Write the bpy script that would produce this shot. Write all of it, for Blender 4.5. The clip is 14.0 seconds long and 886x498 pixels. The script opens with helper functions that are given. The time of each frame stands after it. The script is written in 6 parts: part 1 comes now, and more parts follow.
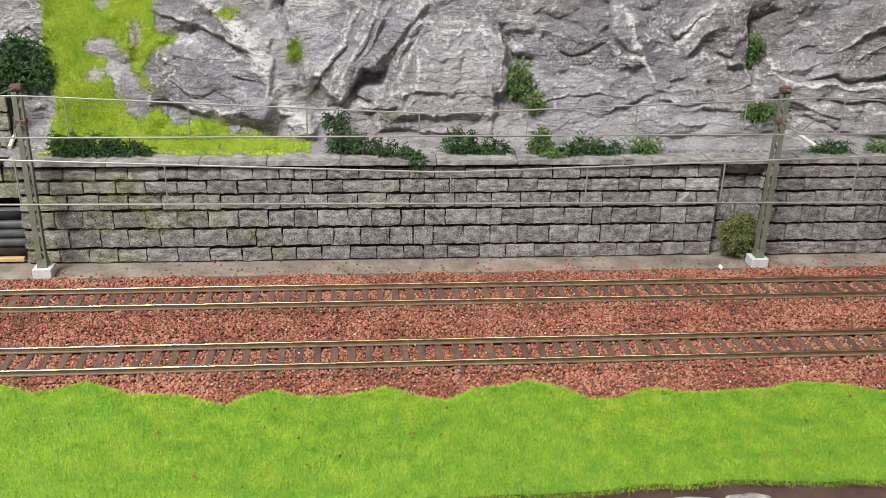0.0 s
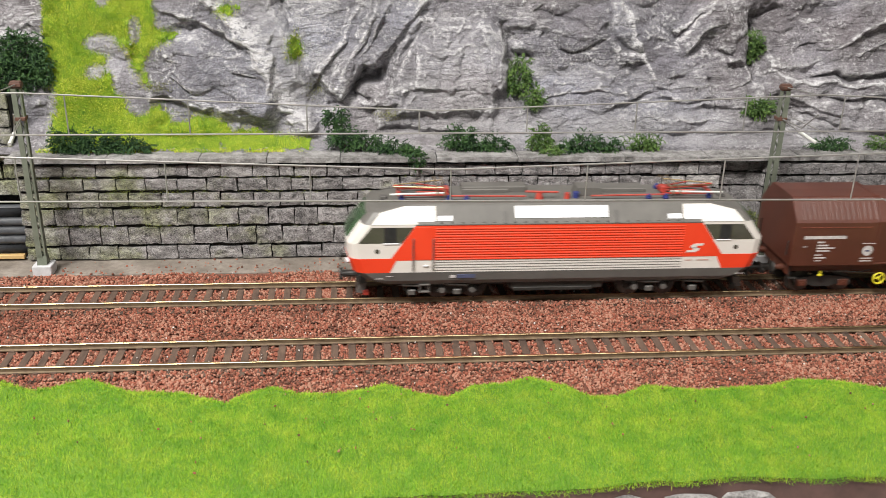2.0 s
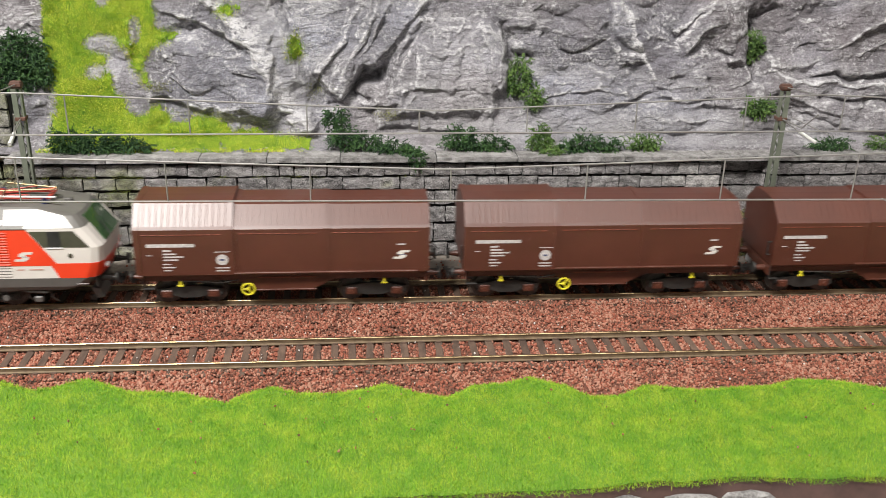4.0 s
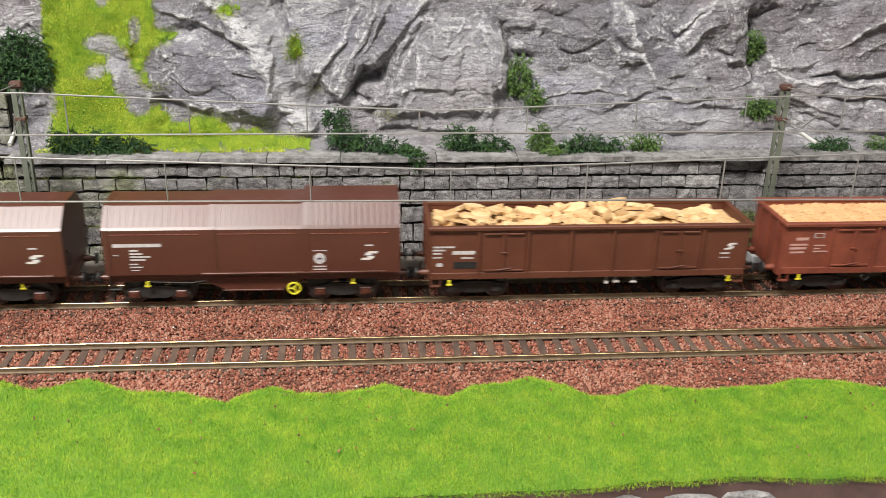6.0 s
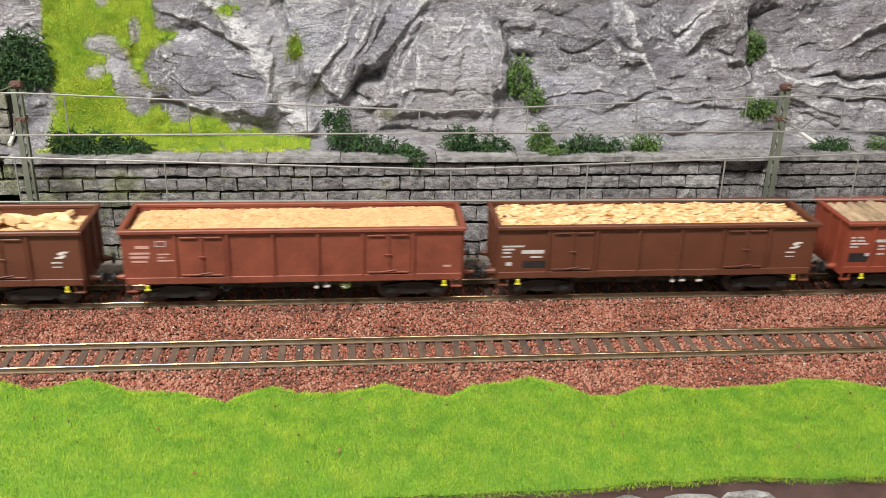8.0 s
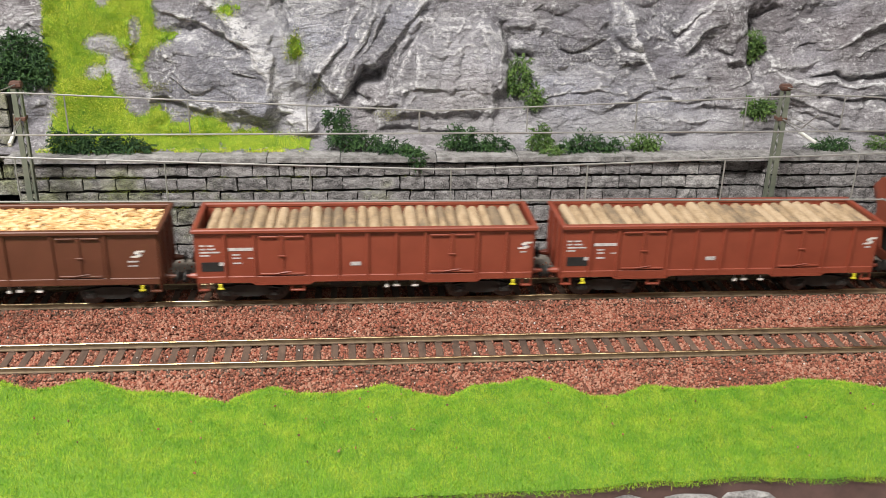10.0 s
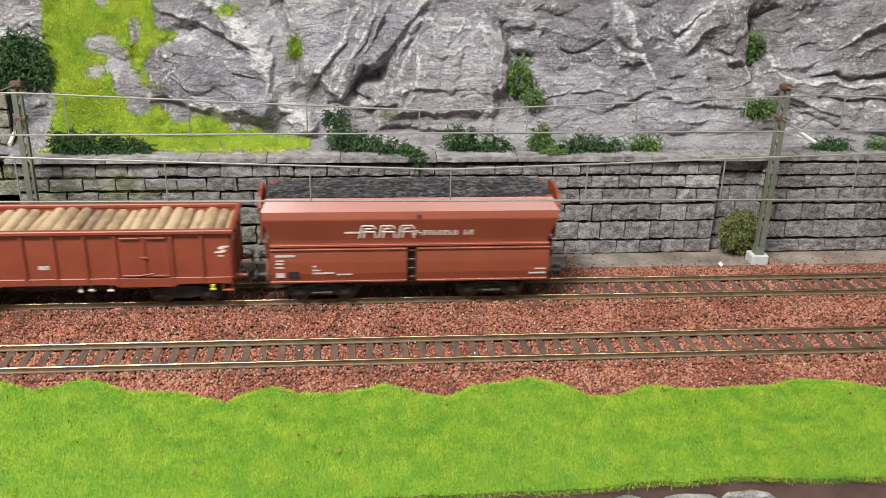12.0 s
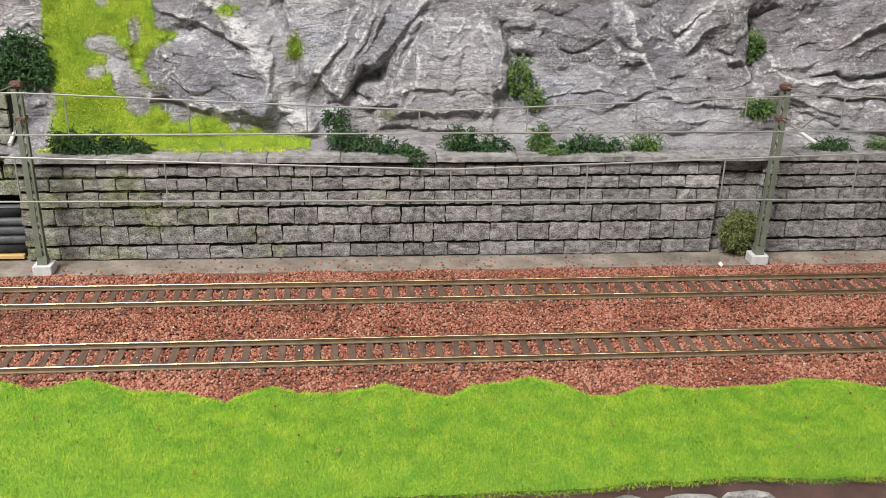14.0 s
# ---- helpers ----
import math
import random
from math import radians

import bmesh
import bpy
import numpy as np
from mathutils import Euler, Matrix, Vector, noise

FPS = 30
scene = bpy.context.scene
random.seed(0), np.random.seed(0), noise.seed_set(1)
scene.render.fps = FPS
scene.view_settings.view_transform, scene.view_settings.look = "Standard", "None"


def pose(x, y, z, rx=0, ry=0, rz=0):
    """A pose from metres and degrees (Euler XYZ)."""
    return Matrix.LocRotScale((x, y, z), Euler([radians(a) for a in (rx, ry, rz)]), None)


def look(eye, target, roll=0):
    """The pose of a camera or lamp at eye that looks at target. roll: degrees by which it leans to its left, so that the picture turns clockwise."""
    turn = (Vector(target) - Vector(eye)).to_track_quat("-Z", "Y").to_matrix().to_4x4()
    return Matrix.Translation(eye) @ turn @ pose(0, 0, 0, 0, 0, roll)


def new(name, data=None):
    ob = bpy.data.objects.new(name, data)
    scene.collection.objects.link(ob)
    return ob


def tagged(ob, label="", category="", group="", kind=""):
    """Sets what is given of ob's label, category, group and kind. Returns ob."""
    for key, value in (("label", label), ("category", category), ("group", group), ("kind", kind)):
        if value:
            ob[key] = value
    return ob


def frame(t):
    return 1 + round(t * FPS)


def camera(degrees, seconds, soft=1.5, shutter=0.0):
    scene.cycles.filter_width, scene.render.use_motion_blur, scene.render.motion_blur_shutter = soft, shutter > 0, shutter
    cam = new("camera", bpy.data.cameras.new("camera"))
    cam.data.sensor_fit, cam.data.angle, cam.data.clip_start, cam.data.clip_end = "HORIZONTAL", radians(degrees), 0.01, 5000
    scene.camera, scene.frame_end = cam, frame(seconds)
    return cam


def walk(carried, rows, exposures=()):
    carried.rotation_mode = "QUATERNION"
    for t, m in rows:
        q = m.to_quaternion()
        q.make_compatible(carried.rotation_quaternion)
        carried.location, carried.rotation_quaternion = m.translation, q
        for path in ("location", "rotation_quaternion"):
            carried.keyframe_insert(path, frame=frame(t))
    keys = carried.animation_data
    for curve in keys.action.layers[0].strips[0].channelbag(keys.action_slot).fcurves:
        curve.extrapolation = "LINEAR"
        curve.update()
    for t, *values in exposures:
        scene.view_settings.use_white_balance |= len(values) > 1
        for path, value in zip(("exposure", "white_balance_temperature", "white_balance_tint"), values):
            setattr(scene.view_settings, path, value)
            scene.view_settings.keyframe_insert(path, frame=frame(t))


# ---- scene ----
MM = 0.001
# one phone camera on a stand; it settles a little in the first two seconds
EYE = (-0.02116, -0.36765, 0.17412)


def aim(pitch):
    yaw, p = radians(5.89), radians(pitch)
    return look(EYE, (EYE[0] + math.sin(yaw) * math.cos(p), EYE[1] + math.cos(yaw) * math.cos(p), EYE[2] - math.sin(p)), 1.52)


cam = camera(51.35, 14.0, soft=0.65, shutter=0.32)
walk(cam, [(0.0, aim(22.634)), (0.5, aim(22.634)), (1.0, aim(22.70)), (1.5, aim(22.755)), (2.0, aim(22.81)), (8.0, aim(22.81)), (14.0, aim(22.81))],
     [(0.0, 0.0), (14.0, 0.0)])

# ---- light: a hobby room with ceiling lamps ----
world = bpy.data.worlds.new("room_air")
scene.world = world
world.use_nodes = True
world.node_tree.nodes["Background"].inputs[0].default_value = (0.9, 0.95, 1.0, 1)
world.node_tree.nodes["Background"].inputs[1].default_value = 0.05


def ceiling_lamp(x, y, w, d, watts):
    data = bpy.data.lights.new("ceiling_lamp", "AREA")
    data.shape, data.size, data.size_y, data.energy, data.color = "RECTANGLE", w, d, watts, (1.0, 0.97, 0.925)
    ob = new("ceiling_lamp_light", data)
    ob.matrix_world = pose(x, y, 1.40)


ceiling_lamp(-0.66, -0.80, 0.62, 0.30, 66)
ceiling_lamp(0.40, -0.80, 0.62, 0.30, 8)


# ---- materials ----
def rgb(c):
    return (c[0], c[1], c[2], 1)


def mat(name, colors, size=3.0, rough=0.6, metal=0.0, bump=0.0, bump_size=0.5, grain=0.25, island=0.0, obj_random=0.0, spec=0.5, coat=0.0, stretch=(1, 1, 1)):
    """colors: from dark to light, mixed by noise of that size in mm; grain: a finer speckle over it."""
    m = bpy.data.materials.new(name)
    m.use_nodes = True
    nt = m.node_tree
    bs = nt.nodes["Principled BSDF"]
    tc = nt.nodes.new("ShaderNodeTexCoord")
    mp = nt.nodes.new("ShaderNodeMapping")
    mp.inputs["Scale"].default_value = stretch
    nt.links.new(tc.outputs["Object"], mp.inputs[0])
    if obj_random:
        oi = nt.nodes.new("ShaderNodeObjectInfo")
        nt.links.new(oi.outputs["Random"], mp.inputs["Location"])
    n1 = nt.nodes.new("ShaderNodeTexNoise")
    n1.inputs["Scale"].default_value, n1.inputs["Detail"].default_value, n1.inputs["Roughness"].default_value = 1000 / size, 4, 0.6
    nt.links.new(mp.outputs[0], n1.inputs["Vector"])
    n2 = nt.nodes.new("ShaderNodeTexNoise")
    n2.inputs["Scale"].default_value, n2.inputs["Detail"].default_value = 1000 / max(size * 0.13, 0.15), 3
    nt.links.new(mp.outputs[0], n2.inputs["Vector"])
    mix = nt.nodes.new("ShaderNodeMath")
    mix.operation = "MULTIPLY_ADD"
    nt.links.new(n2.outputs[0], mix.inputs[0])
    mix.inputs[1].default_value = grain
    nt.links.new(n1.outputs[0], mix.inputs[2])
    last = mix.outputs[0]
    shift = -grain * 0.5
    for amount, node, sock in ((island, "ShaderNodeNewGeometry", "Random Per Island"), (obj_random, "ShaderNodeObjectInfo", "Random")):
        if amount:
            g = nt.nodes.new(node)
            a = nt.nodes.new("ShaderNodeMath")
            a.operation = "MULTIPLY_ADD"
            nt.links.new(g.outputs[sock], a.inputs[0])
            a.inputs[1].default_value = amount
            nt.links.new(last, a.inputs[2])
            last = a.outputs[0]
            shift -= amount * 0.5
    sh = nt.nodes.new("ShaderNodeMath")
    sh.operation = "ADD"
    sh.inputs[1].default_value = shift
    nt.links.new(last, sh.inputs[0])
    ramp = nt.nodes.new("ShaderNodeValToRGB")
    cr = ramp.color_ramp
    k = len(colors)
    for i, c in enumerate(colors):
        pos = 0.28 + 0.44 * i / max(k - 1, 1)
        e = cr.elements[i] if i < 2 else cr.elements.new(pos)
        e.position, e.color = pos, rgb(c)
    if k == 1:
        cr.elements[1].color = rgb(colors[0])
    nt.links.new(sh.outputs[0], ramp.inputs[0])
    nt.links.new(ramp.outputs[0], bs.inputs["Base Color"])
    bs.inputs["Roughness"].default_value, bs.inputs["Metallic"].default_value = rough, metal
    bs.inputs["Specular IOR Level"].default_value = spec
    bs.inputs["Coat Weight"].default_value = coat
    bs.inputs["Coat Roughness"].default_value = 0.25
    if bump:
        nb = nt.nodes.new("ShaderNodeTexNoise")
        nb.inputs["Scale"].default_value, nb.inputs["Detail"].default_value, nb.inputs["Roughness"].default_value = 1000 / bump_size, 5, 0.65
        nt.links.new(mp.outputs[0], nb.inputs["Vector"])
        b = nt.nodes.new("ShaderNodeBump")
        b.inputs["Strength"].default_value, b.inputs["Distance"].default_value = 1.0, bump * MM
        nt.links.new(nb.outputs[0], b.inputs["Height"])
        nt.links.new(b.outputs[0], bs.inputs["Normal"])
    return m


M_STONE = mat("grey_wall_stone", [(0.05, 0.047, 0.047), (0.19, 0.179, 0.178), (0.262, 0.247, 0.247), (0.48, 0.46, 0.46)], 3, 0.9, bump=0.75, bump_size=0.6, grain=1.2, obj_random=0.12, stretch=(0.7, 1, 1))
M_PALESTONE = mat("whitened_wall_stone", [(0.06, 0.058, 0.057), (0.23, 0.22, 0.215), (0.52, 0.50, 0.49)], 6, 0.9, bump=0.5, bump_size=0.8, grain=0.8, obj_random=0.12)


def stain(m, color, west, east, size, low, high):
    """Washes a growth of moss over a material, thick at west and gone at east (metres along x), in patches of that size."""
    nt = m.node_tree
    bs = nt.nodes["Principled BSDF"]
    geo, sep, along = nt.nodes.new("ShaderNodeNewGeometry"), nt.nodes.new("ShaderNodeSeparateXYZ"), nt.nodes.new("ShaderNodeMapRange")
    nt.links.new(geo.outputs["Position"], sep.inputs[0])
    nt.links.new(sep.outputs[0], along.inputs[0])
    for k, v in ((1, west), (2, east), (3, 0.10), (4, -0.14)):
        along.inputs[k].default_value = v
    n = nt.nodes.new("ShaderNodeTexNoise")
    n.inputs["Scale"].default_value, n.inputs["Detail"].default_value, n.inputs["Roughness"].default_value = 1000 / size, 6, 0.7
    nt.links.new(geo.outputs["Position"], n.inputs["Vector"])
    add, fac, mix = nt.nodes.new("ShaderNodeMath"), nt.nodes.new("ShaderNodeMapRange"), nt.nodes.new("ShaderNodeMix")
    nt.links.new(n.outputs[0], add.inputs[0])
    nt.links.new(along.outputs[0], add.inputs[1])
    nt.links.new(add.outputs[0], fac.inputs[0])
    fac.inputs[1].default_value, fac.inputs[2].default_value, fac.inputs[4].default_value = low, high, 0.8
    mix.data_type, mix.blend_type = "RGBA", "MULTIPLY"
    nt.links.new(fac.outputs[0], mix.inputs[0])
    nt.links.new(bs.inputs["Base Color"].links[0].from_socket, mix.inputs[6])
    mix.inputs[7].default_value = rgb(color)
    nt.links.new(mix.outputs[2], bs.inputs["Base Color"])


stain(M_STONE, (0.74, 0.86, 0.32), -0.17, 0.02, 26, 0.50, 0.72)
# dark wall joints; also the painted shade at the back of the opening
M_JOINT_SHADE = mat("dark_joint_and_opening_shade", [(0.006, 0.006, 0.006), (0.022, 0.021, 0.018)], 2, 0.95)
M_CAP = mat("grey_cap_stone", [(0.10, 0.095, 0.092), (0.22, 0.212, 0.207), (0.36, 0.35, 0.345)], 5, 0.9, bump=0.7, bump_size=1.1, grain=0.6, obj_random=0.1)
M_PATH = mat("grey_brown_path", [(0.12, 0.10, 0.083), (0.20, 0.172, 0.145), (0.30, 0.265, 0.23)], 14, 0.85, bump=0.3, bump_size=0.7, grain=0.3)
M_BALLAST = mat("red_brown_ballast_bed", [(0.12, 0.05, 0.033), (0.21, 0.08, 0.054)], 2, 0.95, bump=0.4, bump_size=0.8)
M_GRAVEL = mat("red_brown_ballast_stones", [(0.125, 0.056, 0.036), (0.24, 0.077, 0.046), (0.31, 0.098, 0.059), (0.38, 0.195, 0.135)], 30, 0.9, grain=0.12, island=0.6)
M_PALECHIP = mat("pale_plaster_chip", [(0.35, 0.30, 0.27), (0.62, 0.58, 0.54)], 2, 0.9, island=0.6)
M_SLEEPER = mat("dark_brown_sleeper", [(0.06, 0.038, 0.028), (0.135, 0.085, 0.06)], 3, 0.85, bump=0.08, bump_size=0.4, obj_random=0.2, stretch=(1, 0.3, 1))
M_RAILTOP = mat("polished_rail_head", [(0.34, 0.26, 0.14), (0.56, 0.44, 0.25)], 24, 0.3, 1.0)
M_RAIL = mat("weathered_rail_side", [(0.09, 0.06, 0.035), (0.19, 0.135, 0.08)], 5, 0.65, 0.1)
M_GRASSMAT = mat("green_grass_mat", [(0.08, 0.18, 0.016), (0.14, 0.25, 0.024)], 8, 0.95)
M_GRASS = mat("bright_green_grass_fibre", [(0.12, 0.30, 0.028), (0.20, 0.385, 0.03), (0.27, 0.435, 0.034), (0.37, 0.47, 0.05)], 9, 0.85, grain=0.5, island=0.32, spec=0.12)
M_SLOPEGRASS = mat("yellow_green_grass_fibre", [(0.13, 0.32, 0.03), (0.36, 0.53, 0.03), (0.58, 0.65, 0.045), (0.78, 0.74, 0.15)], 12, 0.8, grain=0.5, island=0.6, spec=0.15)
M_SLOPEMAT = mat("yellow_green_grass_mat", [(0.08, 0.16, 0.012), (0.22, 0.31, 0.02)], 4, 0.95, grain=0.7)
M_DRYGRASS = mat("pale_dry_grass_fibre", [(0.22, 0.26, 0.07), (0.40, 0.40, 0.16)], 8, 0.85, island=0.3, spec=0.2)
M_MOSSGREEN = mat("green_wall_moss", [(0.10, 0.13, 0.025), (0.22, 0.27, 0.05), (0.36, 0.40, 0.10)], 8, 0.9, island=0.4, spec=0.2)
M_LEAF = mat("dark_green_foliage", [(0.012, 0.032, 0.014), (0.035, 0.085, 0.03), (0.075, 0.15, 0.045)], 6, 0.75, island=0.5, spec=0.3)
M_LEAF2 = mat("mid_green_foliage", [(0.035, 0.075, 0.02), (0.085, 0.16, 0.04), (0.17, 0.27, 0.07)], 6, 0.75, island=0.5, spec=0.3)
M_LEAF3 = mat("olive_green_foliage", [(0.05, 0.07, 0.022), (0.13, 0.16, 0.05), (0.27, 0.29, 0.11)], 6, 0.75, island=0.5, spec=0.3)
M_MAST = mat("green_grey_mast_paint", [(0.10, 0.115, 0.085), (0.17, 0.185, 0.145)], 6, 0.6, grain=0.2)
M_CONC = mat("light_grey_concrete", [(0.42, 0.42, 0.43), (0.55, 0.55, 0.56)], 5, 0.85, bump=0.05, bump_size=0.5)
M_WIRE = mat("dull_grey_wire", [(0.28, 0.27, 0.26), (0.42, 0.41, 0.39)], 9, 0.45, 0.6)
M_INSUL = mat("white_insulator", [(0.65, 0.66, 0.62), (0.8, 0.8, 0.77)], 2, 0.35)
M_RUST = mat("rust_brown_fitting", [(0.055, 0.03, 0.022), (0.14, 0.065, 0.045)], 2, 0.7)
M_TABLE = mat("brown_layout_edge", [(0.05, 0.028, 0.024), (0.10, 0.055, 0.045)], 12, 0.6)
M_ROOM = mat("plain_room_paint", [(0.76, 0.75, 0.74), (0.82, 0.81, 0.80)], 300, 0.9)
M_FLOOR = mat("grey_room_floor", [(0.25, 0.24, 0.23), (0.34, 0.33, 0.32)], 200, 0.7)
M_PIPE = mat("black_plastic_pipe", [(0.055, 0.058, 0.065), (0.11, 0.115, 0.125)], 6, 0.3)
M_TIMBER = mat("yellow_timber", [(0.42, 0.27, 0.10), (0.62, 0.43, 0.19)], 4, 0.7, stretch=(0.2, 1, 1))
M_WHITE = mat("white_chip", [(0.7, 0.68, 0.66), (0.85, 0.83, 0.82)], 1, 0.7)


def rock_material():
    m = bpy.data.materials.new("grey_cast_rock")
    m.use_nodes = True
    nt = m.node_tree
    bs = nt.nodes["Principled BSDF"]
    tc = nt.nodes.new("ShaderNodeTexCoord")

    def noi(scale, detail, rough=0.6, stretch=None):
        n = nt.nodes.new("ShaderNodeTexNoise")
        n.inputs["Scale"].default_value, n.inputs["Detail"].default_value, n.inputs["Roughness"].default_value = scale, detail, rough
        if stretch:
            mp = nt.nodes.new("ShaderNodeMapping")
            mp.inputs["Scale"].default_value = stretch
            mp.inputs["Rotation"].default_value = (0, radians(35), 0)
            nt.links.new(tc.outputs["Object"], mp.inputs[0])
            nt.links.new(mp.outputs[0], n.inputs["Vector"])
        else:
            nt.links.new(tc.outputs["Object"], n.inputs["Vector"])
        return n

    def ramp(src, stops):
        r = nt.nodes.new("ShaderNodeValToRGB")
        for i, (p, c) in enumerate(stops):
            e = r.color_ramp.elements[i] if i < 2 else r.color_ramp.elements.new(p)
            e.position, e.color = p, rgb(c)
        nt.links.new(src, r.inputs[0])
        return r.outputs[0]

    def blend(kind, fac, a, b):
        x = nt.nodes.new("ShaderNodeMix")
        x.data_type, x.blend_type = "RGBA", kind
        if isinstance(fac, float):
            x.inputs[0].default_value = fac
        else:
            nt.links.new(fac, x.inputs[0])
        nt.links.new(a, x.inputs[6])
        nt.links.new(b, x.inputs[7])
        return x.outputs[2]

    base = ramp(noi(38, 6, 0.6).outputs[0], [(0.32, (0.20, 0.195, 0.208)), (0.5, (0.325, 0.32, 0.343)), (0.68, (0.48, 0.478, 0.515))])
    streak = ramp(noi(90, 6, 0.75, (0.6, 1, 1.3)).outputs[0], [(0.35, (0.62, 0.60, 0.59)), (0.6, (1.05, 1.04, 1.05))])
    base = blend("MULTIPLY", 0.8, base, streak)
    # brownish and bluish tones at random, a darker brown upper east, fine pitting
    wash = ramp(noi(11, 3, 0.55).outputs[0], [(0.38, (0.88, 0.90, 0.96)), (0.62, (1.0, 0.955, 0.93))])
    base = blend("MULTIPLY", 1.0, base, wash)
    brown, east_tone = nt.nodes.new("ShaderNodeAttribute"), nt.nodes.new("ShaderNodeRGB")
    brown.attribute_name = "darker_east"
    east_tone.outputs[0].default_value = (0.74, 0.70, 0.69, 1)
    base = blend("MULTIPLY", brown.outputs["Fac"], base, east_tone.outputs[0])
    pits = ramp(noi(1150, 4, 0.7).outputs[0], [(0.36, (0.45, 0.44, 0.44)), (0.50, (1, 1, 1)), (0.64, (1.5, 1.5, 1.5))])
    base = blend("MULTIPLY", 0.5, base, pits)
    # dry-brushed white on the raised edges
    worn, light = nt.nodes.new("ShaderNodeAttribute"), nt.nodes.new("ShaderNodeAttribute")
    worn.attribute_name, light.attribute_name = "brushed", "paler"
    edge = ramp(worn.outputs["Fac"], [(0.03, (0, 0, 0)), (0.5, (1, 1, 1))])
    patch = ramp(noi(60, 4, 0.65).outputs[0], [(0.44, (0, 0, 0)), (0.66, (1, 1, 1))])
    fleck = ramp(noi(700, 4, 0.7).outputs[0], [(0.50, (0, 0, 0)), (0.66, (1, 1, 1))])
    torn = ramp(noi(420, 8, 0.8, (0.6, 1, 1.3)).outputs[0], [(0.42, (0, 0, 0)), (0.60, (1, 1, 1))])
    full = ramp(worn.outputs["Fac"], [(0.55, (0, 0, 0)), (1.0, (0.9, 0.9, 0.9))])
    mul = blend("MULTIPLY", 1.0, blend("ADD", 1.0, edge, full), blend("ADD", 0.55, torn, fleck))
    white = nt.nodes.new("ShaderNodeRGB")
    white.outputs[0].default_value = (0.78, 0.77, 0.785, 1)
    base = blend("MIX", mul, base, white.outputs[0])
    sub = blend("MULTIPLY", 1.0, patch, fleck)
    half = nt.nodes.new("ShaderNodeMath")
    half.operation = "MULTIPLY"
    half.inputs[1].default_value = 0.95
    nt.links.new(sub, half.inputs[0])
    base = blend("MIX", half.outputs[0], base, white.outputs[0])
    # thin whitened veins, here and there
    vein = ramp(noi(26, 7, 0.62, (0.45, 1, 1.5)).outputs[0], [(0.485, (0, 0, 0)), (0.5, (1, 1, 1)), (0.515, (0, 0, 0))])
    where = ramp(noi(17, 3, 0.5).outputs[0], [(0.46, (0, 0, 0)), (0.60, (1, 1, 1))])
    soft_fleck = ramp(noi(420, 5, 0.75).outputs[0], [(0.36, (0, 0, 0)), (0.58, (1, 1, 1))])
    base = blend("MIX", blend("MULTIPLY", 1.0, blend("MULTIPLY", 1.0, vein, where), soft_fleck), base, white.outputs[0])
    # scratches of the dry brush down the dip of the strata
    scratch = ramp(noi(620, 4, 0.65, (0.14, 1, 1.0)).outputs[0], [(0.54, (0, 0, 0)), (0.68, (0.55, 0.55, 0.55))])
    brush_area = ramp(noi(34, 4, 0.6).outputs[0], [(0.46, (0, 0, 0)), (0.60, (1, 1, 1))])
    base = blend("MIX", blend("MULTIPLY", 1.0, scratch, brush_area), base, white.outputs[0])
    # broad scuffed pale patches
    scuff = ramp(noi(30, 6, 0.7, (0.4, 1, 1.2)).outputs[0], [(0.56, (0, 0, 0)), (0.72, (0.6, 0.6, 0.6))])
    base = blend("MIX", blend("MULTIPLY", 1.0, scuff, soft_fleck), base, white.outputs[0])
    # parts brushed over with a paler grey
    pale_grey = nt.nodes.new("ShaderNodeRGB")
    pale_grey.outputs[0].default_value = (0.50, 0.49, 0.505, 1)
    thin = ramp(noi(55, 6, 0.7, (0.6, 1, 1.2)).outputs[0], [(0.34, (0.1, 0.1, 0.1)), (0.62, (0.9, 0.9, 0.9))])
    base = blend("MIX", blend("MULTIPLY", 1.0, light.outputs["Fac"], thin), base, pale_grey.outputs[0])
    bs.inputs["Roughness"].default_value = 0.82
    h = blend("ADD", 1.0, noi(300, 9, 0.76, (0.6, 1, 1.3)).outputs[0], noi(900, 5, 0.75).outputs[0])

    def cracks(scale, stretch, turn, width):
        n = noi(scale * 0.7, 4, 0.6)
        mp = nt.nodes.new("ShaderNodeMapping")
        mp.inputs["Scale"].default_value = stretch
        mp.inputs["Rotation"].default_value = (0, radians(turn), 0)
        nt.links.new(tc.outputs["Object"], mp.inputs[0])
        warp = nt.nodes.new("ShaderNodeVectorMath")
        warp.operation = "MULTIPLY_ADD"
        nt.links.new(n.outputs["Color"], warp.inputs[0])
        warp.inputs[1].default_value = (1.1 / scale, 1.1 / scale, 1.1 / scale)
        nt.links.new(mp.outputs[0], warp.inputs[2])
        v = nt.nodes.new("ShaderNodeTexVoronoi")
        v.feature = "DISTANCE_TO_EDGE"
        v.inputs["Scale"].default_value = scale
        nt.links.new(warp.outputs[0], v.inputs["Vector"])
        return ramp(v.outputs["Distance"], [(0.0, (0, 0, 0)), (width, (1, 1, 1))])
    c1, c2 = cracks(70, (0.5, 1, 1.5), 30, 0.10), cracks(210, (0.45, 1, 1.6), -20, 0.16)
    h = blend("ADD", 0.22, h, c1)
    h = blend("ADD", 0.22, h, c2)
    grime = nt.nodes.new("ShaderNodeRGB")
    grime.outputs[0].default_value = (0.62, 0.61, 0.62, 1)
    white1 = nt.nodes.new("ShaderNodeRGB")
    white1.outputs[0].default_value = (1, 1, 1, 1)
    base = blend("MULTIPLY", 0.4, base, blend("MIX", c1, grime.outputs[0], white1.outputs[0]))
    base = blend("MULTIPLY", 0.35, base, blend("MIX", c2, grime.outputs[0], white1.outputs[0]))
    nt.links.new(base, bs.inputs["Base Color"])
